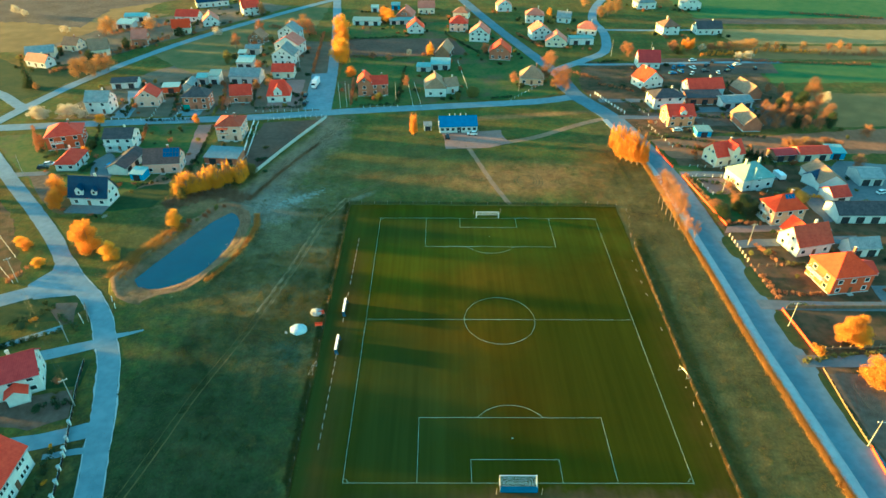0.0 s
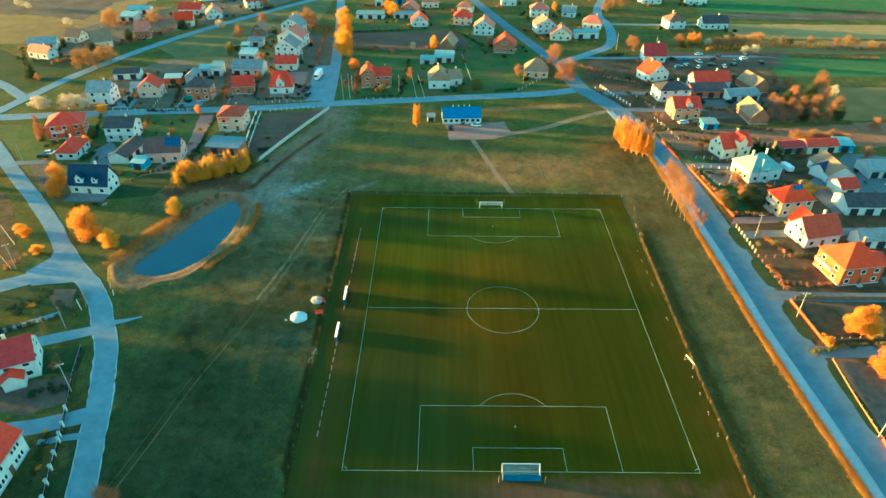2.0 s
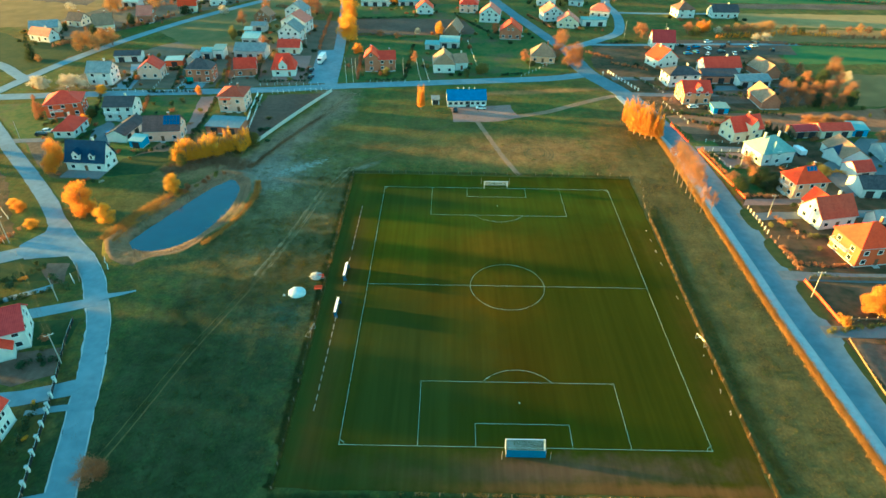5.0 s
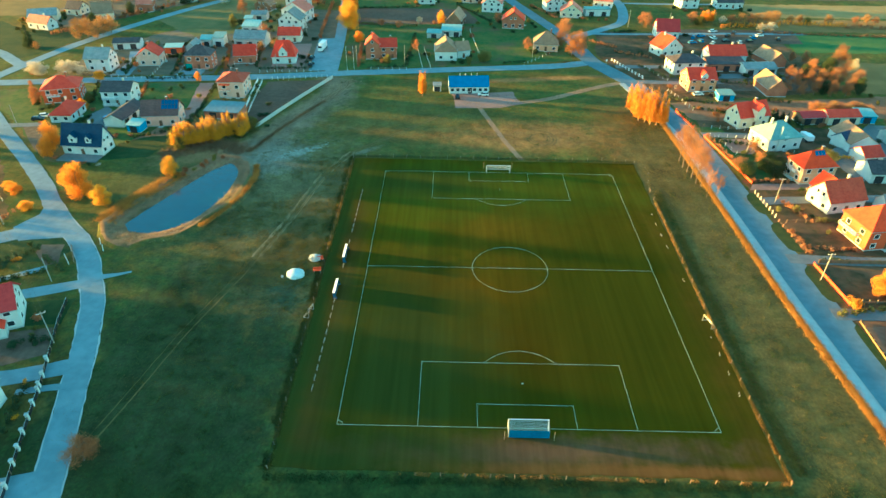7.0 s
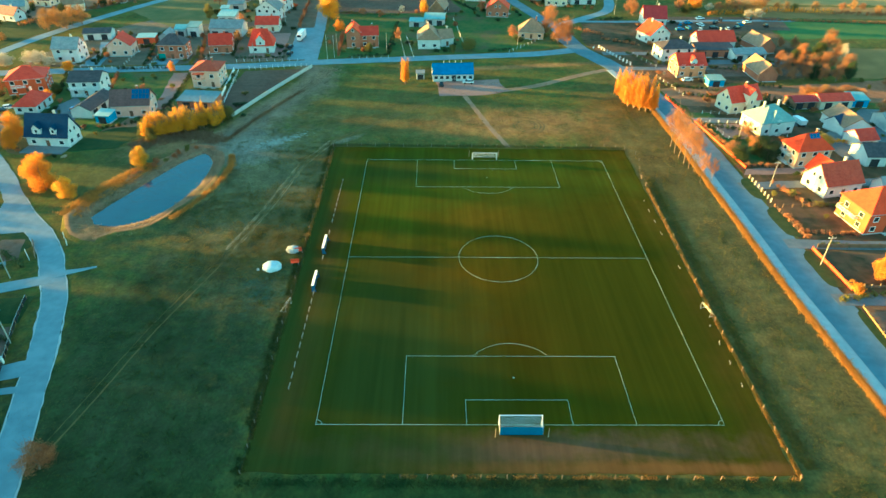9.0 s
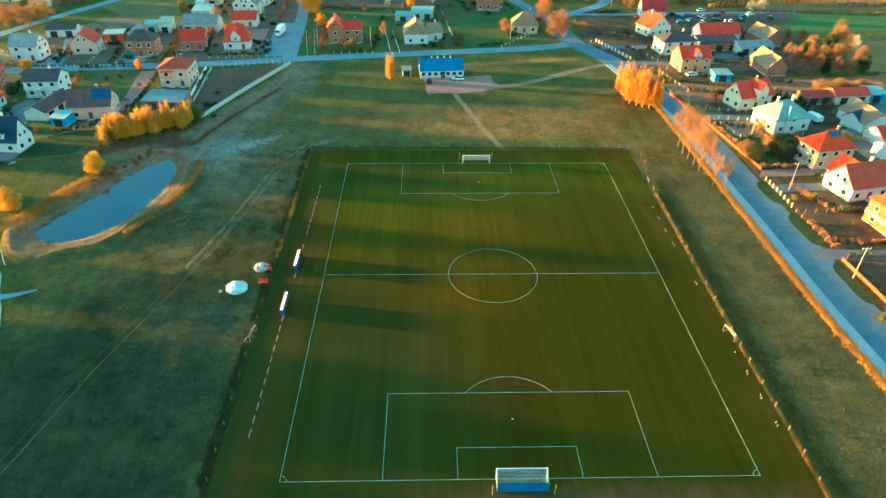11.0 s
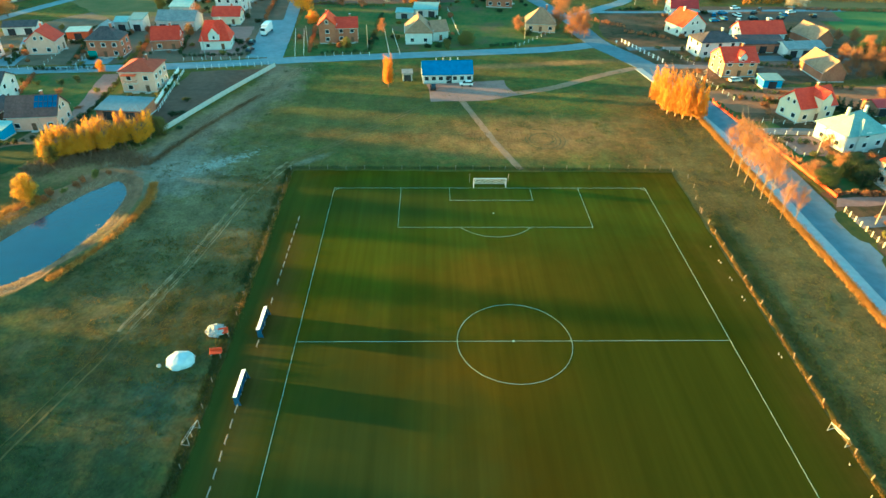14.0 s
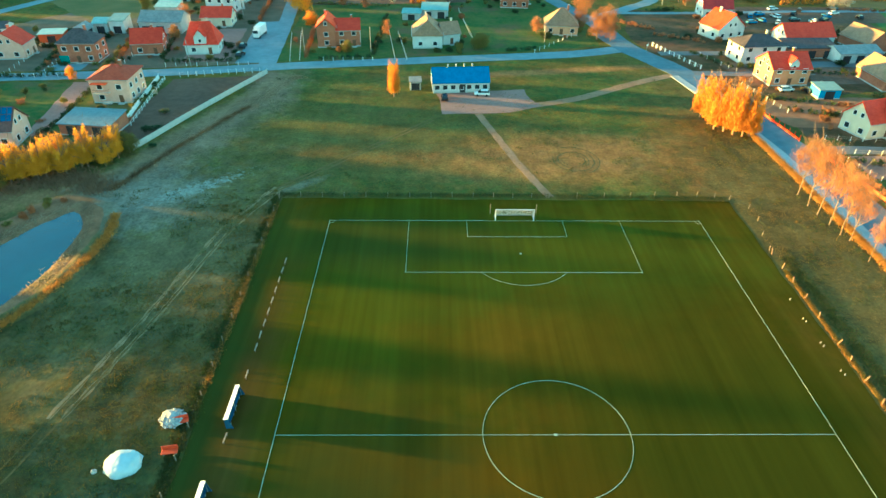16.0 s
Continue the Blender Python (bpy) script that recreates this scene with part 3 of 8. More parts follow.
plot("field_brown_far", [(150.4, 335.7), (797.9, 346.2), (798.1, 365.2), (148.5, 347.9)], "soil", "thin brown strip of soil", 0.03, 1)
plot("field_garden_north", [(-66.9, 264.9), (0.1, 271.3), (-7.9, 302.1), (-73.1, 299.8)], "plough", "dark dug garden plot behind the houses", 0.03, 0.6)
plot("plot_ploughed", [(-94.0, 137.2), (-83.8, 134.0), (-67.2, 180.4), (-91.1, 177.2)], "plough", "dark ploughed plot beside the concrete fence", 0.03, 0.5)
plot("garden_west", [(-158.4, 152.4), (-131.8, 154.0), (-129.8, 168.2), (-156.5, 166.6)], "lawn", "small green back garden", 0.03, 0.4)
plot("plot_lane", [(-166.4, 128.1), (-154.7, 128.9), (-147.3, 109.5), (-148.3, 107.0), (-157.4, 116.5)], "soil", "bare brown plot between lane and house", 0.035, 0.4)
plot("yard_blue_shed", [(-123.4, 118.4), (-118.4, 129.4), (-111.7, 125.3), (-115.3, 121.3)], "dirt", "trodden earth yard beside a blue shed", 0.03, 0.5, "yard")
plot("yard_west", [(-113.3, 137.5), (-109.3, 137.4), (-112.5, 175.1), (-118.8, 174.2)], "clay_paving", "reddish paved drive between two houses", 0.045, 0.2, "yard")
plot("yard_middle", [(-94.2, 192.0), (-80.0, 193.8), (-83.1, 230.5), (-97.4, 228.8)], "clay_paving", "reddish paved yard beside a house", 0.045, 0.2, "yard")
plot("yard_parking", [(-77.4, 191.7), (-68.8, 192.6), (-71.9, 240.5), (-81.1, 238.6)], "asphalt", "grey asphalt parking place beside the street", 0.05, 0.2, "yard")
plot("yard_club", [(-14.7, 166.9), (9.7, 170.3), (11.1, 162.2), (13.1, 158.2), (4.5, 153.4), (-13.4, 152.3)], "clay_paving", "reddish gravel yard in front of the clubhouse", 0.05, 0.3, "yard")
plot("garden_east", [(78.5, 57.8), (97.2, 58.6), (91.4, 72.6), (78.5, 72.7)], "garden", "fenced lawn in front of a house", 0.03, 0.2)
plot("garden_east_low", [(78.4, 38.0), (123.6, 39.6), (123.7, 52.4), (78.4, 51.9)], "garden", "fenced lawn with a bright tree", 0.03, 0.2)
plot("garden_south", [(77.2, 4.4), (123.3, 4.1), (123.5, 29.7), (77.3, 30.1)], "soil", "brown garden ground behind a fence", 0.03, 0.3)
plot("garden_hedge", [(75.7, 98.6), (91.5, 98.4), (81.8, 138.5), (71.9, 138.6)], "lawn", "narrow green garden along the road fence", 0.03, 0.3)
# next two gardens: tree shade is given by the darker lawn colour
plot("garden_left", [(-151.3, 44.9), (-113.8, 48.6), (-108.8, 55.6), (-118.9, 60.7), (-151.4, 50.9)], "dark_lawn", "grass garden beside the lane, coloured dark as in shade", 0.025, 0.4)
plot("garden_left_low", [(-130.8, 22.6), (-99.5, 25.4), (-100.5, 34.5), (-130.9, 29.0)], "dark_lawn", "lawn beside a white house, coloured dark as in shade", 0.025, 0.3)
plot("garden_navy", [(-128.0, 103.6), (-113.5, 106.5), (-108.5, 121.0), (-117.5, 122.5), (-126.4, 117.0)], "dark_lawn", "dark green lawn beside the navy-roofed house", 0.038, 0.4)
plot("garden_left_soil", [(-125.7, 15.1), (-104.4, 13.1), (-97.6, 16.4), (-100.1, 24.7), (-110.6, 22.3), (-125.7, 19.6)], "soil", "dug brown garden beside a white house", 0.03, 0.3)
plot("garden_left_dug", [(-119.9, 52.3), (-114.2, 47.0), (-111.5, 48.0), (-114.1, 55.9), (-119.5, 55.9)], "soil", "dug brown garden corner beside the lane", 0.035, 0.3)
plot("dark_yard_east", [(76.1, 174.6), (134.5, 177.5), (139.6, 201.4), (74.2, 194.7)], "soil", "brown farmyard ground between barns", 0.02, 0.5, "yard")

# village ground: dug gardens, yards and trodden earth
plot("village_ground_east", [(75.6, -30.1), (171.6, -30.6), (168.4, 137.0), (95.7, 140.2), (75.5, 156.6)], "garden", "brown and green ground of gardens and yards", 0.012, 0.8, "ground")
plot("village_ground_north_east", [(68.0, 160.7), (87.9, 164.4), (149.2, 179.2), (149.8, 247.2), (60.5, 261.6), (52.3, 221.4)], "garden", "brown and green ground of gardens and yards", 0.012, 0.8, "ground")
plot("village_ground_north", [(-64.7, 193.5), (-10.0, 201.5), (40.3, 211.6), (34.4, 262.3), (10.3, 332.1), (-73.2, 345.0), (-66.8, 242.4)], "lawn", "green and brown ground of gardens and yards", 0.012, 0.8, "ground")
plot("village_ground_north_west", [(-183.3, 179.3), (-99.3, 187.0), (-70.8, 192.6), (-75.1, 293.7), (-122.3, 297.1), (-178.5, 219.2)], "dusty", "dusty brown and green ground of gardens and yards", 0.012, 0.8, "ground")
plot("village_ground_west", [(-199.6, 161.2), (-170.5, 130.1), (-141.6, 101.4), (-119.2, 105.2), (-113.2, 123.3), (-93.0, 133.1), (-93.1, 175.7), (-152.4, 172.7)], "lawn", "green and brown ground of gardens and yards", 0.012, 0.8, "ground")
plot("village_ground_lane", [(-207.7, 63.5), (-135.2, 66.9), (-154.9, 97.5), (-182.8, 129.3), (-226.0, 134.9)], "garden", "brown and green ground of gardens beside the lane", 0.012, 0.8, "ground")
plot("yard_garage", [(-142.8, 125.7), (-135.7, 125.6), (-138.9, 141.9), (-145.0, 148.1), (-148.1, 140.0)], "paving", "pale paved yard beside the garages", 0.05, 0.2, "yard")
plot("yard_drive_west", [(-177.6, 126.2), (-160.2, 129.0), (-160.3, 132.0), (-176.6, 130.2)], "paving", "pale paved drive from the lane", 0.05, 0.2, "yard")
plot("yard_white", [(-159.6, 181.0), (-151.4, 181.9), (-154.8, 215.7), (-165.0, 213.8), (-158.8, 199.4)], "asphalt", "grey asphalt drive beside the white house", 0.05, 0.2, "yard")
plot("yard_brick", [(-133.0, 183.6), (-121.8, 184.4), (-121.8, 190.5), (-131.0, 190.7)], "asphalt", "grey asphalt drive of the brick house", 0.05, 0.2, "yard")
plot("yard_barns", [(111.2, 98.2), (148.6, 103.6), (168.4, 137.0), (139.1, 143.5), (111.4, 118.1)], "paving", "grey paved farmyard among the eastern barns", 0.03, 0.5, "yard")
plot("yard_orange", [(106.1, 56.6), (133.5, 56.3), (133.6, 64.2), (107.1, 64.5)], "paving", "pale paved yard beside the orange house", 0.05, 0.2, "yard")
plot("yard_east_lane", [(75.7, 91.7), (89.5, 92.5), (111.2, 93.2), (111.2, 97.2), (77.7, 95.6)], "clay_paving", "reddish paved drive between hedges", 0.04, 0.2, "yard")
plot("yard_mint", [(79.8, 117.5), (87.7, 116.4), (89.7, 128.4), (78.8, 128.5)], "clay_paving", "reddish paved terrace beside the mint-roofed house", 0.04, 0.2, "yard")
plot("yard_cars", [(98.3, 241.5), (159.6, 242.9), (164.7, 266.9), (104.4, 266.5)], "plough", "grey farmyard crowded with parked cars", 0.04, 0.4, "yard")
# verges in the darker lawn colour, which holds the shade of the fence
for i, (x0, x1, y0, y1) in enumerate(((72.6, 76.0, 77.6, 89.4), (73.1, 76.5, 59.2, 73.0), (73.2, 76.6, 38.4, 52.8), (74.4, 76.2, 8.2, 31.0))):
    pts = [(x1, y1 + 0.6), (x1 + 0.6, y0), (x0 + 1.6, y0 + 0.1), (x0 + 0.6, y0 + 1.0), (x0 + 0.2, y0 + 3.0), (x0, y1 - 3.5), (x0 + 0.5, y1 - 1.4), (x0 + 1.5, y1 - 0.2)]
    plot(f"verge_{i + 1}", pts, "dark_lawn", "narrow dark green verge between road and fence", 0.088, 0.12, "verge")
plot("yard_barn_row", [(92.0, 190.4), (134.6, 192.5), (135.6, 197.5), (92.1, 196.4)], "paving", "grey paved yard between barns", 0.04, 0.3, "yard")

# streets
ROADS = []


def road(name, pts, width, label, z=0.06, material="asphalt", **k):
    ROADS.append(([Vector((*p, 0)) for p in pts], width / 2 + 1.2))
    return tagged(ribbon(name, pts, width, z, material, **k), label, "road", **S)


LANE = [(-126.3, 74.2), (-119.0, 65.6), (-111.9, 58.8), (-105.0, 49.9), (-100.4, 41.6), (-96.4, 34.5), (-93.3, 26.4), (-90.3, 17.9), (-87.9, 9.5), (-84.1, -3.2), (-78.0, -24.6), (-69.8, -59.4)]
road("road_left", [(-189.1, 145.7), (-174.4, 129.0), (-148.3, 100.8), (-136.2, 86.9)] + LANE, 4.9, "grey-blue asphalt lane curving past the meadow")
for side, off in (("outer", 2.55), ("inner", -2.55)):
    tagged(ribbon(f"road_edge_{side}", LANE, 0.34, 0.05, "footway", 0.2, 0.16, offset=off, step=1.5), "pale gravel edge of the lane", "road edge", **S)
road("road_left_branch", [(-116.5, 64.2), (-123.0, 62.6), (-129.1, 60.4), (-135.6, 56.7), (-161.5, 46.0)], 6.0, "side lane of worn asphalt", 0.07)
plot("lane_mouth", [(-129.6, 75.0), (-128.2, 70.5), (-131.8, 63.4), (-126.7, 57.3), (-115.4, 59.2), (-111.4, 59.6), (-119.6, 67.0)], "asphalt", "flared mouth of the side lane, worn asphalt", 0.066, 0.15, "road")
road("drive_left_one", [(-100.0, 40.6), (-106.0, 38.1), (-114.2, 35.1), (-128.9, 30.7)], 3.8, "paved drive to a house", 0.08)
road("drive_left_two", [(-90.0, 13.5), (-92.3, 12.7), (-101.0, 9.8), (-112.5, 7.5)], 4.4, "paved drive to a white house", 0.08)
road("drive_left_strip", [(-88.8, 7.8), (-93.3, 7.0), (-97.8, 6.0)], 1.6, "narrow paved strip beside the drive", 0.085)
road("drive_left_low", [(-82.6, -13.6), (-86.6, -14.8), (-96.1, -17.5)], 5.5, "paved drive at the lower garden", 0.08)
road("path_left_garden", [(-113.3, 46.2), (-118.8, 42.6), (-126.9, 37.7)], 1.9, "pale paved garden path", 0.08)
road("drive_meadow", [(-100.2, 41.9), (-97.4, 42.8), (-92.0, 45.0)], 3.0, "short paved turn-off into the meadow", 0.092, width_end=0.6)
road("street_cross", [(-245.0, 163.9), (-201.3, 170.4), (-156.4, 176.3), (-99.6, 182.5), (-63.7, 188.9), (-10.5, 196.9), (29.0, 202.8), (48.6, 209.4)], 6.4, "straight asphalt village street")
road("street_far_left", [(-206.9, 171.5), (-201.4, 196.0), (-193.9, 224.2), (-181.3, 256.3), (-163.0, 293.5), (-134.4, 337.6), (-92.6, 393.3), (-61.1, 427.1)], 5.6, "asphalt lane leading out to the fields", 0.07)
road("street_spur", [(-240.5, 217.3), (-223.8, 209.7), (-204.0, 193.0)], 5.0, "short asphalt lane between fields", 0.08)
road("street_middle", [(-67.0, 187.5), (-71.8, 248.5), (-78.4, 309.9), (-89.4, 393.3), (-100.2, 459.0)], 5.4, "asphalt street lined with bright trees", 0.075)
road("road_right", [(44.8, 227.6), (49.8, 208.3), (60.8, 182.2), (66.3, 152.4), (69.3, 125.8), (70.3, 91.9), (70.7, 62.1), (70.9, 40.4), (71.8, 20.0), (72.7, -1.7), (73.8, -40.0)], 8.5, "wide asphalt main road past the pitch", 0.065, "old_asphalt")
road("road_right_far", [(49.8, 208.3), (44.2, 241.7), (34.7, 273.9), (19.5, 324.0), (0.3, 395.4), (-15.1, 455.6)], 6.6, "asphalt main road running north", 0.07, "old_asphalt")
road("road_bend", [(44.9, 246.8), (52.4, 253.7), (64.6, 264.6), (77.5, 279.8), (84.2, 313.0), (83.3, 344.7), (92.2, 378.2), (106.0, 410.2)], 5.6, "asphalt lane in a tight bend", 0.08)
road("lane_east", [(53.4, 255.7), (80.4, 256.0), (130.1, 259.8), (169.5, 260.7)], 3.2, "narrow paved lane between houses", 0.05)
road("lane_east_far", [(84.7, 321.6), (110.6, 320.8), (150.3, 322.6)], 3.2, "narrow paved lane to far houses", 0.05)
for pts in ([(63.2, 184.9), (84.1, 184.5), (100.0, 186.2)], [(73.9, 131.6), (89.7, 131.4), (111.5, 129.0)], [(71.7, 84.8), (91.5, 86.5), (117.1, 88.2)], [(71.5, 55.9), (94.2, 55.2), (128.6, 55.3)], [(72.4, 34.1), (89.2, 34.4), (128.5, 35.6)],
            [(58.3, 204.1), (80.2, 204.7), (110.0, 206.0)]):
    tagged(ribbon("drive", pts, 4.0, 0.085, "paving"), "pale paved drive between gardens", "driveway", **S)
walk_pts = [(56.4, 182.3), (61.6, 152.5), (64.8, 125.9), (65.1, 92.0), (65.4, 62.1), (65.4, 40.4), (66.3, 20.1), (67.1, -1.7), (68.2, -39.9)]
tagged(ribbon("pavement", walk_pts, 2.3, 0.12, "footway", 0.4, 0.03), "pale concrete footway beside the main road", "pavement", **S)
tagged(ribbon("kerb", walk_pts, 0.22, 0.125, "kerb", 0.4, 0.01, offset=-1.29), "concrete kerb of the footway", "kerb", **S)

# paths over the meadow
def path(name, pts, w, label, z=0.03, material="dirt", ragged=0.12):
    return tagged(ribbon(name, pts, w, z, material, 0.2, ragged, step=1.5), label, "path", **S)


path("path_club", [(-4.3, 153.5), (-1.0, 140.8), (3.2, 124.7), (8.2, 109.1)], 1.8, "trodden earth path from the clubhouse to the pitch")
path("path_gravel", [(9.1, 157.8), (24.1, 163.7), (40.2, 174.2), (52.2, 181.1), (58.7, 183.5)], 3.0, "gravel track from the clubhouse to the road", 0.035)
for off in (-0.85, 0.85):
    path("wheel_track", [(-48.5 + off, 111), (-54 + off, 96.4), (-58.6 + off, 73.1), (-65.1 + off, 45.7), (-71.5 + off, 24.2), (-75.4 + off, 6.9), (-80 + off, -12)], 0.32 if off > 0 else 0.13, "worn wheel track through the meadow grass", 0.03, "track", 0.07)
    path("wheel_track", [(-15.6, 149 + off), (-28.2, 134.4 + off), (-46.8, 113 + off), (-49, 110 + off)], 0.4, "worn wheel track through the meadow grass", 0.03, "track", 0.15)

for off in (-0.9, 0.9):
    path("wheel_track", [(-47.5 + off, 113), (-54 + off, 96.4), (-58.6 + off, 73.1), (-61.8 + off, 59), (-63.6 + off, 52)], 0.75, "broad worn wheel track of bare earth and grass", 0.026, "worn_earth", 0.22)

# rings left by a turning tractor
for r, a0, a1 in ((2.6, 200, 420), (3.5, -40, 250), (4.6, 160, 400), (5.8, -70, 110)):
    path("tyre_ring", [(16.0 + r * math.cos(radians(a0 + (a1 - a0) * i / 12)), 126.0 + r * 1.15 * math.sin(radians(a0 + (a1 - a0) * i / 12))) for i in range(13)], 0.24, "curved tyre mark in the dry grass", 0.024, "track", 0.08)

# the football pitch: a mown lawn with chalk lines
LEN = 100.0
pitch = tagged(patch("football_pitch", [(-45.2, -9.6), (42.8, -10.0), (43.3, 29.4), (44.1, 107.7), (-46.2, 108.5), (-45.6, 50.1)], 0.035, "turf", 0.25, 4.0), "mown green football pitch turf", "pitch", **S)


def chalk(pts, w=0.062, closed=False):
    bm = bmesh.new()
    n = len(pts)
    rows = []
    for i, p in enumerate(pts):
        p = Vector((*p, 0))
        a = Vector((*pts[(i - 1) % n if closed else max(i - 1, 0)], 0))
        b = Vector((*pts[(i + 1) % n if closed else min(i + 1, n - 1)], 0))
        d = (b - a).normalized()
        s = Vector((d.y, -d.x, 0)) * w / 2
        rows.append([bm.verts.new(p + s + Vector((0, 0, 0.05))), bm.verts.new(p - s + Vector((0, 0, 0.05)))])
    for i in range(n if closed else n - 1):
        j = (i + 1) % n
        bm.faces.new((rows[i][0], rows[i][1], rows[j][1], rows[j][0]))
    bmesh.ops.recalc_face_normals(bm, faces=bm.faces[:])
    ext = bmesh.ops.extrude_face_region(bm, geom=bm.faces[:])
    for e in ext["geom"]:
        if isinstance(e, bmesh.types.BMVert):
            e.co.z = 0.02
    bmesh.ops.recalc_face_normals(bm, faces=bm.faces[:])
    return part("chalk_line", bm, "chalk", pitch, "white chalk line")


def arc(cx, cy, r, a0, a1, n=40):
    return [(cx + r * math.cos(radians(a0 + (a1 - a0) * i / n)), cy + r * math.sin(radians(a0 + (a1 - a0) * i / n))) for i in range(n + 1)]


W = 0.065
HALF = 49.4
SIDE = {0: (-34.97, 35.3), HALF: (-35.08, 35.42), LEN: (-35.28, 35.6)}
for y in (0, LEN):
    chalk([(SIDE[y][0] - W, y), (SIDE[y][1] + W, y)])
for k in (0, 1):
    chalk([(SIDE[0][k], W), (SIDE[HALF][k], HALF), (SIDE[LEN][k], LEN - W)])
chalk([(SIDE[HALF][0] + W, HALF), (SIDE[HALF][1] - W, HALF)], 0.06)
chalk(arc(0.17, HALF - 0.1, 9.3, 0, 360, 64)[:-1], closed=True)
chalk([(-0.16, HALF), (0.24, HALF)], 0.35)
for y0, s in ((0, 1), (LEN, -1)):
    for hw, dp in ((20.16, 16.5), (9.16, 5.5)):
        chalk([(-hw, y0 + s * W), (-hw, y0 + s * dp)])
        chalk([(hw, y0 + s * W), (hw, y0 + s * dp)])
        chalk([(-hw - W, y0 + s * (dp + W)), (hw + W, y0 + s * (dp + W))])
    chalk([(-0.15, y0 + s * 11), (0.15, y0 + s * 11)], 0.3)
    chalk(arc(0, y0 + s * 11, 9.15, 37 if s > 0 else 217, 143 if s > 0 else 323, 24))
    for x, a in ((SIDE[y0][0], 0 if s > 0 else 270), (SIDE[y0][1], 90 if s > 0 else 180)):
        chalk(arc(x, y0, 1.0, a + 4, a + 86, 8))

# pond in a low bank
POND = [(-103.0, 66.0), (-100.4, 73.0), (-97.1, 80.9), (-93.4, 89.6), (-89.3, 98.0), (-85.6, 102.8), (-83.4, 102.0), (-81.4, 99.0), (-80.2, 94.5), (-80.2, 84.0), (-81.8, 77.2), (-84.6, 69.8), (-88.6, 64.6), (-94.4, 61.6), (-100.4, 62.4)]
pond = tagged(patch("pond_water", POND, 0.12, "water", 0.25, 2.0, 0.3), "still dark blue pond water", "pond", **S)


def bank(pts, inner, outer, h):
    bm = bmesh.new()
    c = Vector((sum(p[0] for p in pts) / len(pts), sum(p[1] for p in pts) / len(pts), 0))
    line = smooth_line(pts + [pts[0]], 2.0)[:-1]
    rows = []
    n = len(line)
    for i, p in enumerate(line):
        d = (line[(i + 1) % n] - line[i - 1]).normalized()
        s = Vector((-d.y, d.x, 0))
        if s.dot(p - c) < 0:
            s = -s
        w = noise.noise(p * 0.15) * 0.9
        j = lambda a: random.uniform(-a, a)
        # a flat berm by the water and a grassy ridge behind it, lower at both ends
        k = 0.25 + 0.75 * abs(s.x)
        ridge = (outer if s.x > 0 else outer + 2.0) + w
        rows.append([bm.verts.new(p + s * o + Vector((0, 0, z))) for o, z in
                     ((-inner, 0.05), (0.35 + j(0.2), 0.30 + j(0.05)), (ridge * 0.55, (0.50 if s.x > 0 else 0.42) + j(0.1)),
                      (ridge * 0.85 + j(0.3), h * k + 0.15 + j(0.2)), (ridge + 0.4 + j(0.3), h * k + 0.1 + j(0.12)), (ridge + 2.2 + w + j(0.6), -0.05))])
    for i in range(n):
        for k in range(5):
            f = bm.faces.new((rows[i][k], rows[i][k + 1], rows[(i + 1) % n][k + 1], rows[(i + 1) % n][k]))
            west = rows[i][4].co.x < rows[i][0].co.x
            f.material_index = 1 if k >= (4 if west else 3) else 0
    bmesh.ops.recalc_face_normals(bm, faces=bm.faces[:])
    for f in bm.faces:
        f.smooth = True
    ob = part("pond_bank", bm, "bank")
    ob.data.materials.append(M["meadow"])
    return ob


tagged(bank(POND, 0.4, 4.0, 0.75), "low earth bank with dry grass round the pond", "bank", **S)


# ---- houses ----
WINDOWS = {}


def window_meshes(w, h):
    if (w, h) not in WINDOWS:
        bm = bmesh.new()
        loops = []
        for y in (-0.08, 0.06):
            for q in (0.0, 0.11):
                loops.append([bm.verts.new((x, y - (0.06 if q == 0 and z < 0 else 0), z)) for x, z in ((-w / 2 + q, q - 0.05), (w / 2 - q, q - 0.05), (w / 2 - q, h - q), (-w / 2 + q, h - q))])
        for a, b in ((0, 1), (1, 3), (3, 2), (2, 0)):
            for i in range(4):
                j = (i + 1) % 4
                bm.faces.new((loops[a][i], loops[a][j], loops[b][j], loops[b][i]))
        bmesh.ops.recalc_face_normals(bm, faces=bm.faces[:])
        a = bpy.data.meshes.new("window")
        bm.to_mesh(a)
        bm.free()
        bm = boxes((0, 0.015, 0.08, w - 0.1, 0.05, h - 0.12))
        b = bpy.data.meshes.new("pane")
        bm.to_mesh(b)
        bm.free()
        WINDOWS[(w, h)] = (a, b)
    return WINDOWS[(w, h)]


def window(parent, m, w=1.2, h=1.4):
    a, b = window_meshes(w, h)
    fr = use("window", a, "frame", parent)
    fr.matrix_basis = m
    use("pane", b, "glass", fr)
    return fr


def put(name, bm, material, parent, m, label=""):
    ob = part(name, bm, material, parent, label)
    ob.matrix_basis = m
    return ob


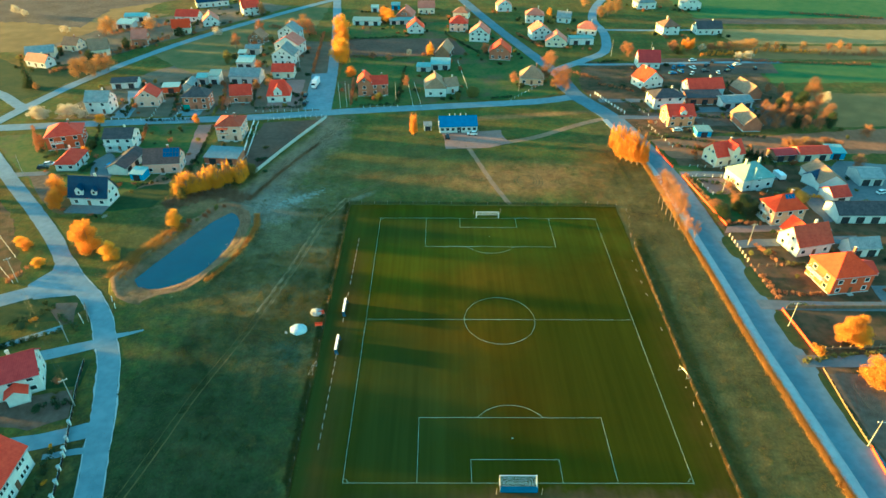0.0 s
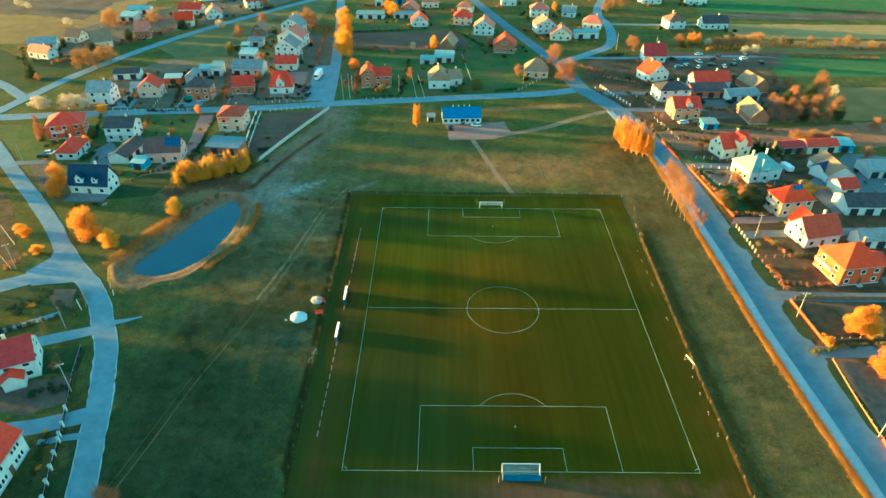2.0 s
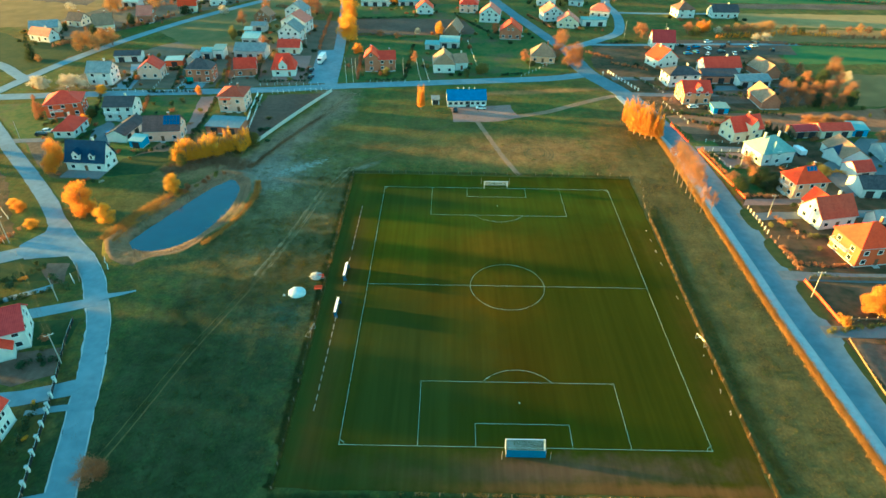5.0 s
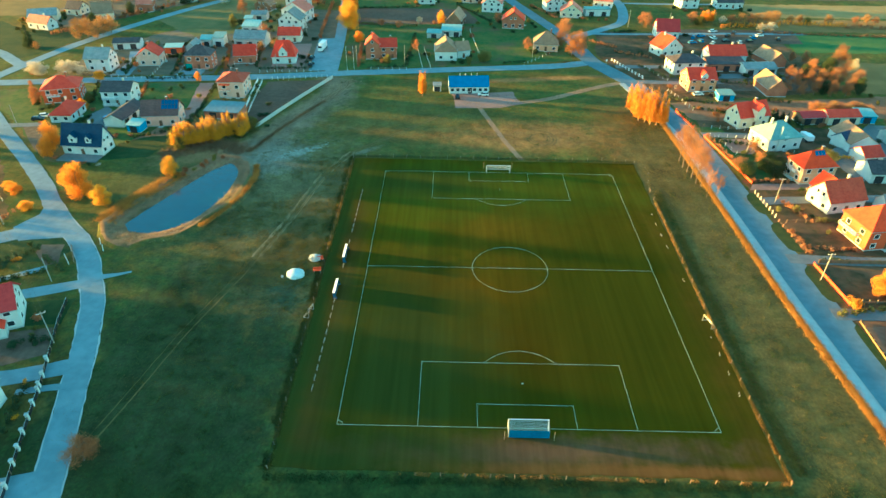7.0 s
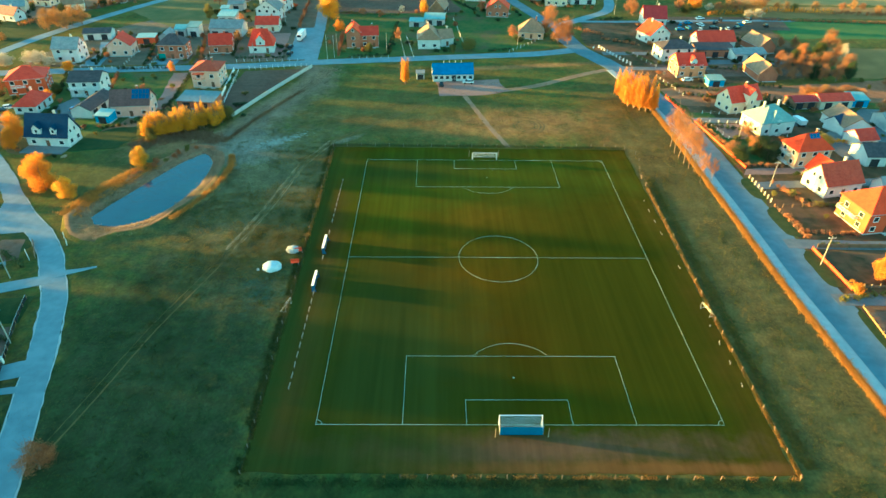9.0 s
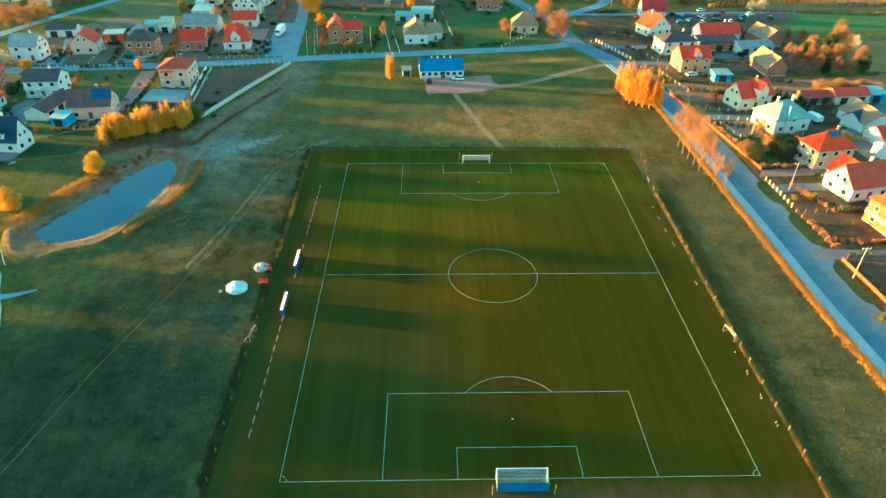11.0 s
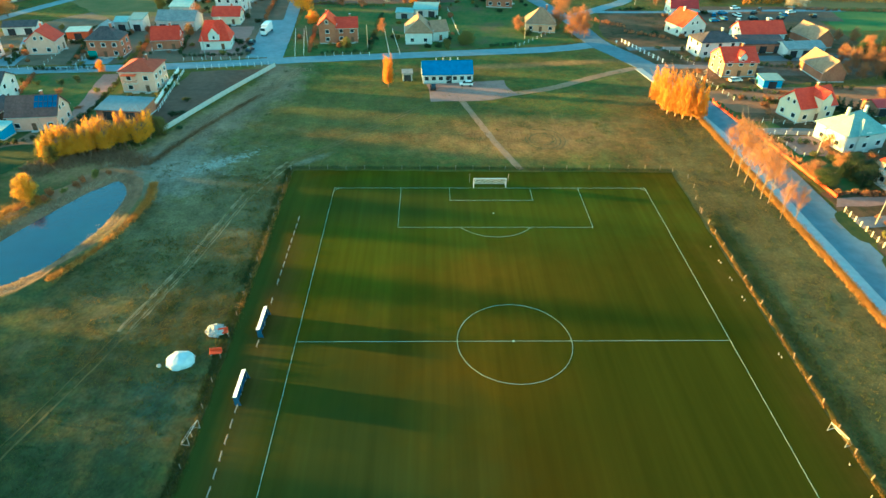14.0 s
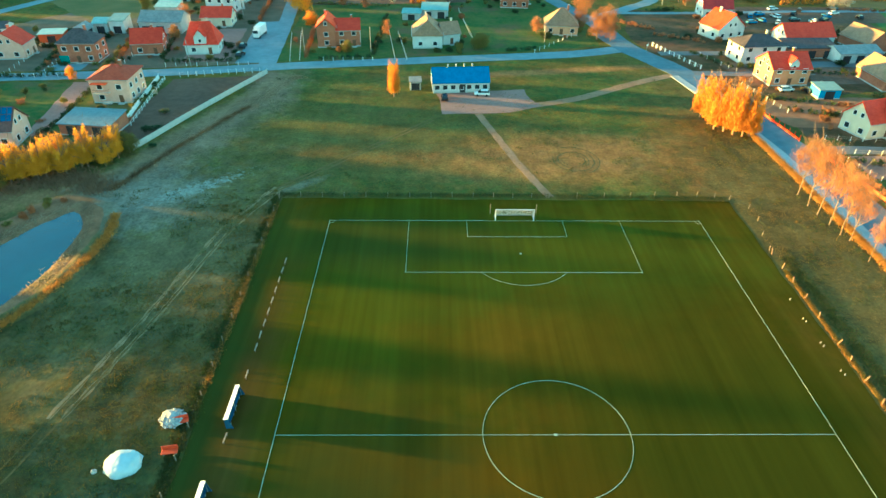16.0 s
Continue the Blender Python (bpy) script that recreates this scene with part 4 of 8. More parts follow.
def roof_mesh(kind, L, W, eave, ridge, over):
    bm = bmesh.new()
    t = 0.2
    l, w = L / 2 + over, W / 2 + over
    slope = (ridge - eave) / (W / 2)
    ez = eave - slope * over if kind in ("gable", "hip", "half") else eave
    if kind == "gable":
        for s in (-1, 1):
            slab(bm, [(-l, s * w, ez + t), (l, s * w, ez + t), (l, 0, ridge + t), (-l, 0, ridge + t)], t)
    elif kind in ("hip", "half"):
        k = max(0.3, (L - W) / 2 if kind == "hip" else L / 2 - W * 0.22)
        top = [bm.verts.new((x, 0, ridge + t)) for x in (-k, k)]
        e1 = [bm.verts.new((x, y, ez + t)) for x, y in ((-l, -w), (l, -w), (l, w), (-l, w))]
        e0 = [bm.verts.new((x, y, ez)) for x, y in ((-l, -w), (l, -w), (l, w), (-l, w))]
        bm.faces.new((e1[0], e1[1], top[1], top[0]))
        bm.faces.new((e1[2], e1[3], top[0], top[1]))
        bm.faces.new((e1[1], e1[2], top[1]))
        bm.faces.new((e1[3], e1[0], top[0]))
        for i in range(4):
            bm.faces.new((e0[i], e0[(i + 1) % 4], e1[(i + 1) % 4], e1[i]))
        bm.faces.new(e0[::-1])
    elif kind == "mono":
        slab(bm, [(-l, -w, eave + t), (l, -w, eave + t), (l, w, ridge + t), (-l, w, ridge + t)], t)
    else:
        box(bm, 0, 0, eave, 2 * l, 2 * w, 0.28)
    bmesh.ops.recalc_face_normals(bm, faces=bm.faces[:])
    return bm


def wall_mesh(kind, L, W, eave, ridge):
    bm = bmesh.new()
    if kind in ("gable", "mono"):
        prof = [(-W / 2, 0), (W / 2, 0), (W / 2, eave), (0, ridge), (-W / 2, eave)] if kind == "gable" else [(-W / 2, 0), (W / 2, 0), (W / 2, ridge), (-W / 2, eave)]
        ends = [[bm.verts.new((x, y, z)) for y, z in prof] for x in (-L / 2, L / 2)]
        bm.faces.new(ends[0])
        bm.faces.new(ends[1][::-1])
        for i in range(len(prof)):
            j = (i + 1) % len(prof)
            bm.faces.new((ends[0][i], ends[1][i], ends[1][j], ends[0][j]))
    else:
        box(bm, 0, 0, 0, L, W, eave)
    bmesh.ops.recalc_face_normals(bm, faces=bm.faces[:])
    return bm


def block(parent, m, L, W, eave, ridge, kind, wall, roof, over=0.38, windows=True, chimneys=1, door=None, bays=None, doors=0, flue=0.6):
    """One body of a house in its own frame: x along the ridge, -y to the front."""
    put("wall", wall_mesh(kind, L, W, eave, ridge), wall, parent, m)
    put("roof", roof_mesh(kind, L, W, eave, ridge, over), roof, parent, m)
    if kind in ("gable", "hip", "half") and ridge > 5:
        k = L / 2 + over if kind == "gable" else max(0.3, (L - W) / 2 if kind == "hip" else L / 2 - W * 0.22)
        put("ridge_cap", tube(bmesh.new(), (-k, 0, ridge + 0.2), (k, 0, ridge + 0.2), 0.13), roof, parent, m)
    put("plinth", boxes((0, 0, 0, L + 0.1, W + 0.1, 0.35)), "concrete", parent, m)
    if kind in ("gable", "hip", "half"):
        ez = eave - (ridge - eave) / (W / 2) * over
        for s in (-1, 1):
            put("gutter", boxes((0, s * (W / 2 + over + 0.06), ez - 0.02, L + 2 * over, 0.12, 0.12)), "metal", parent, m)
    for i in range(chimneys):
        x = L * (0.22 - 0.44 * i / max(1, chimneys - 1)) if chimneys > 1 else L * 0.18
        c = put("chimney", boxes((x, 0.5, ridge - 0.9, flue, flue, 1.4 + flue)), "brick" if wall != "white" else "cream", parent, m)
        put("chimney_cap", boxes((x, 0.5, ridge + 0.5 + flue, flue + 0.15, flue + 0.15, 0.12)), "concrete", c, Matrix.Identity(4))
    if windows:
        storeys = 2 if eave > 4.6 else 1
        for a, length, dist in ((0, L, W / 2), (180, L, W / 2), (90, W, L / 2), (-90, W, L / 2)):
            n = max(1, int(length / 3.6)) if bays is None else bays
            rows = [(0.95 + 2.75 * s, 1.4) for s in range(storeys)]
            if kind == "gable" and abs(a) == 90 and ridge - eave > 2.4:
                rows.append((eave + 0.35, 1.2))
            for r, (z, h) in enumerate(rows):
                cnt = n if z < eave - 1 else 2 if length > 7 else 1
                for i in range(cnt):
                    x = (i - (cnt - 1) / 2) * (length / cnt if z < eave - 1 else 2.2)
                    if r == 0 and door == a and i == cnt // 2:
                        put("door", boxes((x, -dist - 0.03, 0.1, 1.1, 0.10, 2.1)), "door", parent, m @ pose(0, 0, 0, 0, 0, a))
                        put("doorstep", boxes((x, -dist - 0.6, 0, 1.6, 1.1, 0.2)), "concrete", parent, m @ pose(0, 0, 0, 0, 0, a))
                        continue
                    window(parent, m @ pose(0, 0, 0, 0, 0, a) @ pose(x, -dist - 0.03, z), 1.5 if z < eave - 1 else 1.1, h)
    for i in range(doors):
        x = (i - (doors - 1) / 2) * L / doors
        put("gate", boxes((x, -W / 2 - 0.03, 0.05, min(2.6, L / doors * 0.75), 0.10, min(2.4, eave - 0.4))), "car_dark", parent, m)


WALLS = {"peach": "peach plastered", "terracotta": "terracotta plastered", "white": "white plastered", "cream": "cream plastered", "pink": "pale pink plastered", "yellow": "yellow plastered", "orange": "orange plastered", "grey": "grey rendered", "brick": "red brick", "blue": "blue metal", "timber": "weathered timber"}
ROOFS = {"r_slate": "brown slate", "r_red": "red tiled", "r_brick": "weathered red tiled", "r_orange": "orange tiled", "r_maroon": "maroon tiled", "r_brown": "brown tiled", "r_pink": "faded red tiled", "r_dark": "dark tiled", "r_navy": "navy blue sheet", "r_grey": "grey sheet", "r_bluegrey": "blue-grey sheet", "r_teal": "teal metal",
         "r_mint": "pale mint metal", "r_tan": "tan fibre-cement", "r_blue": "bright blue metal"}
KINDS = {"gable": "gabled", "hip": "hipped", "half": "half-hipped", "mono": "lean-to", "flat": "flat"}

HOUSES = []


def clear(x, y):
    """Is this spot free of roads and buildings?"""
    p = Vector((x, y, 0))
    for line, w in ROADS:
        for a, b in zip(line, line[1:]):
            d = b - a
            k = min(1.0, max(0.0, (p - a).dot(d) / d.dot(d)))
            if (a + d * k - p).length < w:
                return False
    return all((x - hx) ** 2 + (y - hy) ** 2 > (max(hl, hw) * 0.5 + 0.6) ** 2 for hx, hy, hl, hw in HOUSES)


def house(x, y, rot, L, W, eave, ridge, kind, wall, roof, use_as="house", extra="", **k):
    """A building of one main body; more bodies and fittings may be added to what it returns."""
    HOUSES.append((x, y, L, W))
    m = pose(x, y, 0, 0, 0, rot)
    name = use_as
    size = "two-storey " if eave > 4.6 and use_as == "house" else ""
    root = thing(name, m, f"{size}{WALLS[wall]} {use_as.replace('_', ' ')} with a {ROOFS[roof]} {KINDS[kind]} roof{extra}", use_as.replace("_", " "))
    if use_as != "house":
        k.setdefault("windows", False)
        k.setdefault("chimneys", 0)
        k.setdefault("over", 0.3)
        k.setdefault("doors", 1 if L < 8 else 2 if L < 14 else 3)
    elif kind != "flat":
        k.setdefault("door", 0)
    block(root, Matrix.Identity(4), L, W, eave, ridge, kind, wall, roof, **k)
    return root


def balcony(root, x, y, z, w, d=1.4, rot=0, rail="white_paint"):
    """A balcony with a slab and a railing of bars, in the house's frame."""
    m = pose(x, y, z, 0, 0, rot)
    b = put("balcony", boxes((0, -d / 2, 0, w, d, 0.16)), "concrete", root, m)
    bm = boxes((0, -d + 0.04, 1.0, w, 0.07, 0.07), (-w / 2 + 0.04, -d / 2, 1.0, 0.07, d, 0.07), (w / 2 - 0.04, -d / 2, 1.0, 0.07, d, 0.07))
    for i in range(int(w / 0.25) + 1):
        box(bm, -w / 2 + 0.04 + i * 0.25, -d + 0.04, 0.16, 0.05, 0.05, 0.86)
    put("railing", bm, rail, b, Matrix.Identity(4))


def solar(root, W, eave, ridge, x, cols, rows, side=-1):
    """Solar panels on one roof slope, each one a part."""
    run = W / 2
    a = math.degrees(math.atan2(ridge - eave, run))
    me = None
    for i in range(cols):
        for j in range(rows):
            s = 1.1 + j * 1.82
            d = math.cos(radians(a)) * s
            z = ridge + 0.30 - math.sin(radians(a)) * s
            m = pose(x + i * 1.16, side * d, z, a if side < 0 else -a, 0, 0)
            if me is None:
                bm = boxes((0, 0, 0, 1.02, 1.65, 0.05))
                me = bpy.data.meshes.new("solar_panel")
                bm.to_mesh(me)
                bm.free()
            use("solar_panel", me, "panel", root, "blue solar panel").matrix_basis = m


def dormer(root, x, y, z, w, d, h, rise, wall, roof, rot=0):
    """A small gabled dormer; its gable looks along -y of the house."""
    m = pose(x, y, z, 0, 0, rot + 90)
    put("dormer_wall", wall_mesh("gable", d, w, h, h + rise), wall, root, m)
    put("dormer_roof", roof_mesh("gable", d, w, h, h + rise, 0.25), roof, root, m)
    window(root, pose(x, y, z, 0, 0, rot) @ pose(0, -d / 2 - 0.03, 0.35), 1.0, 1.2)

# the buildings: plan place, turn, length, width, eaves, ridge
# south side of the village street
h = house(-164.9, 156.1, 18, 12.7, 11.0, 5.6, 8.6, "hip", "orange", "r_red")
balcony(h, -2.5, -5.5, 2.8, 4.5)
house(-154.3, 137.8, 92, 11.4, 7.3, 3, 5.6, "hip", "white", "r_red")
h = house(-141.4, 153.3, 4, 10.8, 9.2, 5.5, 7.8, "gable", "white", "r_dark")
balcony(h, -2.4, -4.6, 2.8, 5.4)
balcony(h, -2.4, -4.6, 0.35, 5.4)
house(-133.1, 136.7, 84, 15.0, 7.2, 2.8, 4.6, "gable", "white", "r_dark", "garage")
house(-124.8, 127.1, -8, 4.8, 4.5, 2.6, 3.2, "mono", "blue", "r_teal", "shed")
h = house(-118.2, 134.9, 6, 12.5, 8.7, 4.2, 8, "gable", "pink", "r_slate", extra=", solar panels")
solar(h, 8.7, 4.2, 8, 1.2, 5, 2)
h = house(-101.0, 164.1, 1, 9.9, 10.8, 6.4, 8.5, "hip", "pink", "r_brick")
balcony(h, -2.0, -5.4, 2.9, 4.0, rail="timber")
put("awning", boxes((-2.0, -6.2, 5.5, 4.2, 1.8, 0.12)), "r_brick", h, Matrix.Identity(4), "brown-red balcony awning")
put("porch", boxes((-1.2, -5.9, 0, 2.2, 1.0, 0.5)), "concrete", h, Matrix.Identity(4))
house(-98.0, 141.6, -6, 12.8, 8.0, 2.8, 3.6, "mono", "brick", "r_bluegrey", "shed")
h = house(-133.6, 110.6, -4, 13.1, 7.2, 3.6, 9.2, "gable", "white", "r_navy")
dormer(h, -2.5, -1.8, 4.2, 2.6, 3.6, 1.8, 1.4, 'white', 'r_navy')
dormer(h, 2.6, -1.8, 4.2, 1.8, 3.2, 1.6, 1.0, 'white', 'r_navy')
put('terrace', boxes((0, -3.6 - 2.5, 0, 13.1, 5, 0.3)), 'paving', h, Matrix.Identity(4))
# clubhouse and hut beside the pitch
club = house(-8.3, 171.4, 4.0, 15.6, 7.6, 2.9, 5.8, "gable", "white", "r_blue", "clubhouse", windows=True, bays=7, doors=0, chimneys=4, flue=0.32)
put("door", boxes((0.4, -3.86, 0.1, 1.6, 0.12, 2.3)), "car_dark", club, Matrix.Identity(4))
house(-20.9, 170.9, 4, 3.0, 2.8, 2.3, 2.7, "mono", "grey", "r_grey", "hut")
# north side of the village street, west part
house(-166.0, 190.1, 0, 10.2, 8.4, 5.6, 9, "gable", "white", "r_grey")
house(-167.8, 220.4, 9, 11.7, 7.0, 3, 4.4, "gable", "white", "r_dark", "garage")
house(-148.0, 198.3, 95, 8.4, 9.4, 4.6, 8.0, "gable", "pink", "r_red")
house(-143.4, 213.5, 8, 7.6, 5.0, 3, 3.4, "mono", "orange", "r_teal", "shed")
h = house(-124.7, 195.2, 1, 11.0, 8.2, 6.2, 9.2, "hip", "brick", "r_dark")
put('garage_door', boxes((-4.2, -4.5 - 0.04, 0.05, 2.8, 0.12, 2.4)), 'green_door', h, Matrix.Identity(4), 'teal garage door')
house(-135.9, 217.4, 91, 9.0, 4.1, 3, 4.5, "gable", "grey", "r_grey", "shed")
house(-126.3, 226.6, 2, 5.1, 7.0, 4.2, 5, "mono", "white", "r_mint", "shed")
house(-131.9, 226.4, 1, 5.1, 7.0, 3.4, 4.6, "gable", "grey", "r_teal", "shed")
house(-117.0, 249.4, -3, 8.2, 7.0, 3.4, 4.8, "mono", "grey", "r_teal", "barn")
house(-123.2, 265.7, 3, 3.8, 4.0, 2.6, 3.2, "mono", "grey", "r_teal", "shed")
house(-119.0, 273.1, 2, 7.9, 7.0, 3.2, 4.5, "gable", "grey", "r_grey", "barn")
house(-111.4, 228.7, -1, 14.7, 10.0, 3.8, 6.4, "gable", "grey", "r_grey", "barn")
house(-107.4, 203.3, 9, 9.2, 7.6, 3.8, 7.2, "gable", "brick", "r_red")
h = house(-90.3, 204.7, 6, 10.2, 9.0, 3.5, 8.9, "half", "white", "r_red")
dormer(h, 0, -2.5, 3.6, 3.6, 5.2, 2.2, 2.2, 'white', 'r_red')
house(-94.6, 236.3, 2, 10.5, 8.0, 3.4, 6, "gable", "cream", "r_red")
house(-98.0, 257.0, 83, 10.0, 11.2, 5.4, 9.4, "gable", "white", "r_grey")
house(-98.9, 274.9, 77, 10.0, 14.2, 5.6, 9.6, "gable", "white", "r_pink")
house(-103.4, 298.8, 77, 9.0, 11.8, 5.4, 9.2, "gable", "white", "r_grey")
house(-121.3, 293.1, 79, 8.0, 8.9, 3.4, 7, "gable", "timber", "r_tan")
# beyond the middle street
house(-51.3, 212.8, 92, 9.0, 6.0, 6.8, 9.4, "gable", "brick", "r_orange")
house(-44.8, 214.5, 6, 8.0, 10.0, 5.4, 7.8, "gable", "brick", "r_red")
house(-62.0, 331.5, -1, 17.1, 6.0, 2.8, 3.6, "mono", "white", "r_mint", "greenhouse")
house(-39.9, 333.4, 3, 15.8, 5.0, 2.6, 3.2, "mono", "grey", "r_teal", "shed")
house(-59.6, 363.1, 2, 4.8, 5.0, 3, 3.5, "mono", "white", "r_teal", "shed")
house(-46.0, 369.7, 3, 5.6, 6.0, 3.2, 4.4, "gable", "blue", "r_teal", "shed")
house(-37.8, 342.3, 79, 10.0, 10.2, 4, 8, "gable", "brick", "r_pink")
house(-30.8, 315.8, 92, 9.0, 9.8, 3.4, 7.4, "gable", "white", "r_orange")
house(-25.1, 361.0, 3, 10.8, 8.0, 4, 7.4, "gable", "cream", "r_pink")
house(-13.3, 270.0, 78, 13.0, 7.5, 3.4, 7.4, "gable", "timber", "r_tan", "barn")
house(-24.2, 245.6, -5, 7.0, 5.0, 2.4, 3.0, "mono", "grey", "r_teal", "shed")
house(-15.5, 249.2, -3, 9.9, 7.0, 3.0, 4.2, "mono", "grey", "r_teal", "shed")
house(-18.0, 214.0, 92, 12.0, 9.7, 4.4, 8.6, "half", "white", "r_tan")
house(-10.9, 216.4, 17, 5.9, 8.0, 3.6, 6.4, "gable", "white", "r_tan")
house(-4.3, 320.4, -4, 10.9, 9.0, 5, 8.4, "hip", "pink", "r_red")
house(7.6, 299.8, 81, 10.0, 11.2, 5, 9, "gable", "white", "r_pink")
house(17.1, 267.3, 83, 10.0, 11.3, 4.4, 8.6, "gable", "brick", "r_orange")
house(29.8, 229.5, -6, 11.4, 10.0, 3.4, 8, "hip", "peach", "r_tan")
house(27.3, 367.8, 93, 8.0, 9.8, 4, 7.6, "gable", "white", "r_pink")
house(44.7, 340.2, -4, 11.4, 9.0, 5, 8.2, "hip", "white", "r_pink")
house(43.3, 304.3, 99, 10.0, 11.3, 5, 8.6, "gable", "white", "r_pink")
house(51.1, 290.3, 82, 9.0, 11.8, 3.4, 7.4, "gable", "cream", "r_pink")
house(73.7, 314.1, -16, 11.1, 8.0, 3.8, 7, "hip", "white", "r_pink")
house(66.0, 293.3, 2, 13.8, 6.0, 3.6, 4, "flat", "white", "r_mint", "garage")
house(63.9, 340.6, -14, 8.6, 8.0, 3.2, 6.2, "gable", "white", "r_grey")
house(-1.8, 348.7, -13, 9.7, 8.0, 4, 6.6, "hip", "cream", "r_brown")
# east side of the main road
house(94.0, 253.7, -2, 11.2, 9.0, 3.6, 8.4, "gable", "white", "r_maroon")
house(86.2, 225.2, 112, 9.6, 11.4, 4.0, 8.4, "gable", "white", "r_orange")
house(87.3, 199.2, 7, 14.3, 9.4, 5.4, 7.7, "hip", "white", "r_dark")
h = house(86.9, 179.6, 3, 11.2, 10.2, 4.9, 8.2, "gable", "terracotta", "r_red")
dormer(h, 0.5, -2.9, 4.4, 2.6, 3.6, 2.2, 1.3, 'white', 'r_red')
house(109.4, 213.6, 6, 17.0, 9.2, 4.2, 7.6, "gable", "white", "r_red")
house(106.1, 203.3, 2, 16.2, 7.0, 3.2, 4.4, "mono", "brick", "r_dark", "barn")
house(119.1, 199.8, 7, 14.3, 9.0, 3, 4.4, "gable", "white", "r_grey", "barn")
house(129.8, 212.1, 102, 13.0, 8.1, 3.2, 6.6, "gable", "brick", "r_tan", "barn")
house(115.7, 176.9, 92, 14.0, 7.6, 3.2, 6.8, "gable", "brick", "r_tan", "barn")
house(116.5, 184.9, 71, 8.0, 3.7, 2.6, 4.4, "gable", "timber", "r_brown", "shed")
house(93.6, 166.5, 1, 6.0, 5.0, 2.6, 3.0, "mono", "blue", "r_mint", "shed")
house(123.3, 316.1, 99, 10.0, 10.5, 5, 8.4, "hip", "white", "r_brown")
house(147.5, 316.5, 3, 15.4, 9.0, 3.6, 6.8, "gable", "white", "r_dark")
house(125.2, 376.9, 10, 13.2, 9.0, 4.4, 7.6, "hip", "white", "r_grey")
house(156.0, 375.1, 86, 10.0, 12.6, 4.6, 8, "gable", "white", "r_grey")
h = house(93.3, 142.8, 17, 12.2, 8.2, 4.3, 8.2, "gable", "cream", "r_red")
dormer(h, 1.0, -2.1 - 0.6, 3.2, 3.4, 5.2, 3.6, 1.9, 'cream', 'r_red')
h = house(96.2, 125.2, 15, 12.6, 10.4, 4.5, 8.4, "hip", "white", "r_mint", chimneys=2)
block(h, pose(-0.5, -2.8, 0, 0, 0, 90), 5.5, 5.0, 4.8, 7.2, 'hip', 'white', 'r_mint', chimneys=0)
h = house(96.9, 100.7, 10, 11.2, 7.8, 5.7, 9.2, "hip", "peach", "r_orange", extra=", solar panels")
solar(h, 7.8, 5.7, 9.2, -0.6, 3, 1)
balcony(h, -5.6, 0.5, 3.0, 4.5, 1.2, -90)
balcony(h, -5.6, 0.5, 0.3, 4.5, 1.2, -90)
h = house(96.8, 84.0, 13, 11.6, 9.0, 3.8, 8.2, "gable", "white", "r_brick")
block(h, pose(-1.5, 3.0, 0, 0, 0, 90), 6.0, 6.0, 4.4, 8.0, 'gable', 'white', 'r_orange', chimneys=0)
h = house(98.0, 66.2, 9, 12.2, 10.6, 6.2, 10.4, "hip", "orange", "r_orange")
block(h, pose(6.4 + 2.4, 2.0, 0), 4.8, 6.0, 3.0, 4.6, 'gable', 'orange', 'r_red', chimneys=0)
balcony(h, -6.1, 1.0, 2.9, 6.5, 1.5, -90)
house(128.8, 146.2, 6, 12.3, 7.0, 3, 4.6, "gable", "cream", "r_red", "barn")
house(117.3, 145.2, 8, 9.0, 6.0, 2.8, 4, "gable", "timber", "r_maroon", "shed")
house(138.4, 147.0, -3, 6.1, 6.0, 2.8, 3.6, "mono", "blue", "r_teal", "shed")
house(123.5, 126.0, 92, 13.0, 9.7, 3, 6, "gable", "white", "r_tan", "barn")
house(121.8, 126.5, 31, 10.0, 5.4, 3, 5, "gable", "white", "r_navy", "barn")
house(121.3, 113.3, 11, 6.7, 7.0, 3.0, 5.2, "gable", "white", "r_red", "barn")
house(124.4, 102.1, 0, 19.8, 9.0, 3.2, 5.6, "gable", "white", "r_dark", "garage", doors=4)
house(112.4, 81.1, 5, 9.4, 5.1, 3.2, 5.4, "gable", "white", "r_grey", "garage")
house(140.0, 127.6, 1, 8.5, 9.0, 3, 4.8, "gable", "grey", "r_grey", "barn")
# west of the left lane
h = house(-115.4, 25.3, 26, 15.0, 8.9, 5.2, 8.8, "gable", "white", "r_maroon")
block(h, pose(2.6, -4.4 - 1.2, 0, 0, 0, 90), 3.0, 4.2, 2.9, 4.3, 'gable', 'white', 'r_red', chimneys=0, windows=False)
h = house(-102.0, -1.4, 91, 11.4, 7.4, 5.4, 8.6, "gable", "white", "r_red", windows=False)
for x in (-2.9, 2.7):
    for z in (0.95, 3.5):
        for dx in (-1.0, 0, 1.0):
            window(h, pose(x + dx, -3.73, z), 0.85, 1.35)
put("door", boxes((0.0, -3.76, 0.1, 1.1, 0.12, 2.1)), "door", h, Matrix.Identity(4))
for y in (-1.6, 1.6):
    window(h, pose(0, 0, 0, 0, 0, 90) @ pose(y, -5.73, 3.5), 1.1, 1.3)
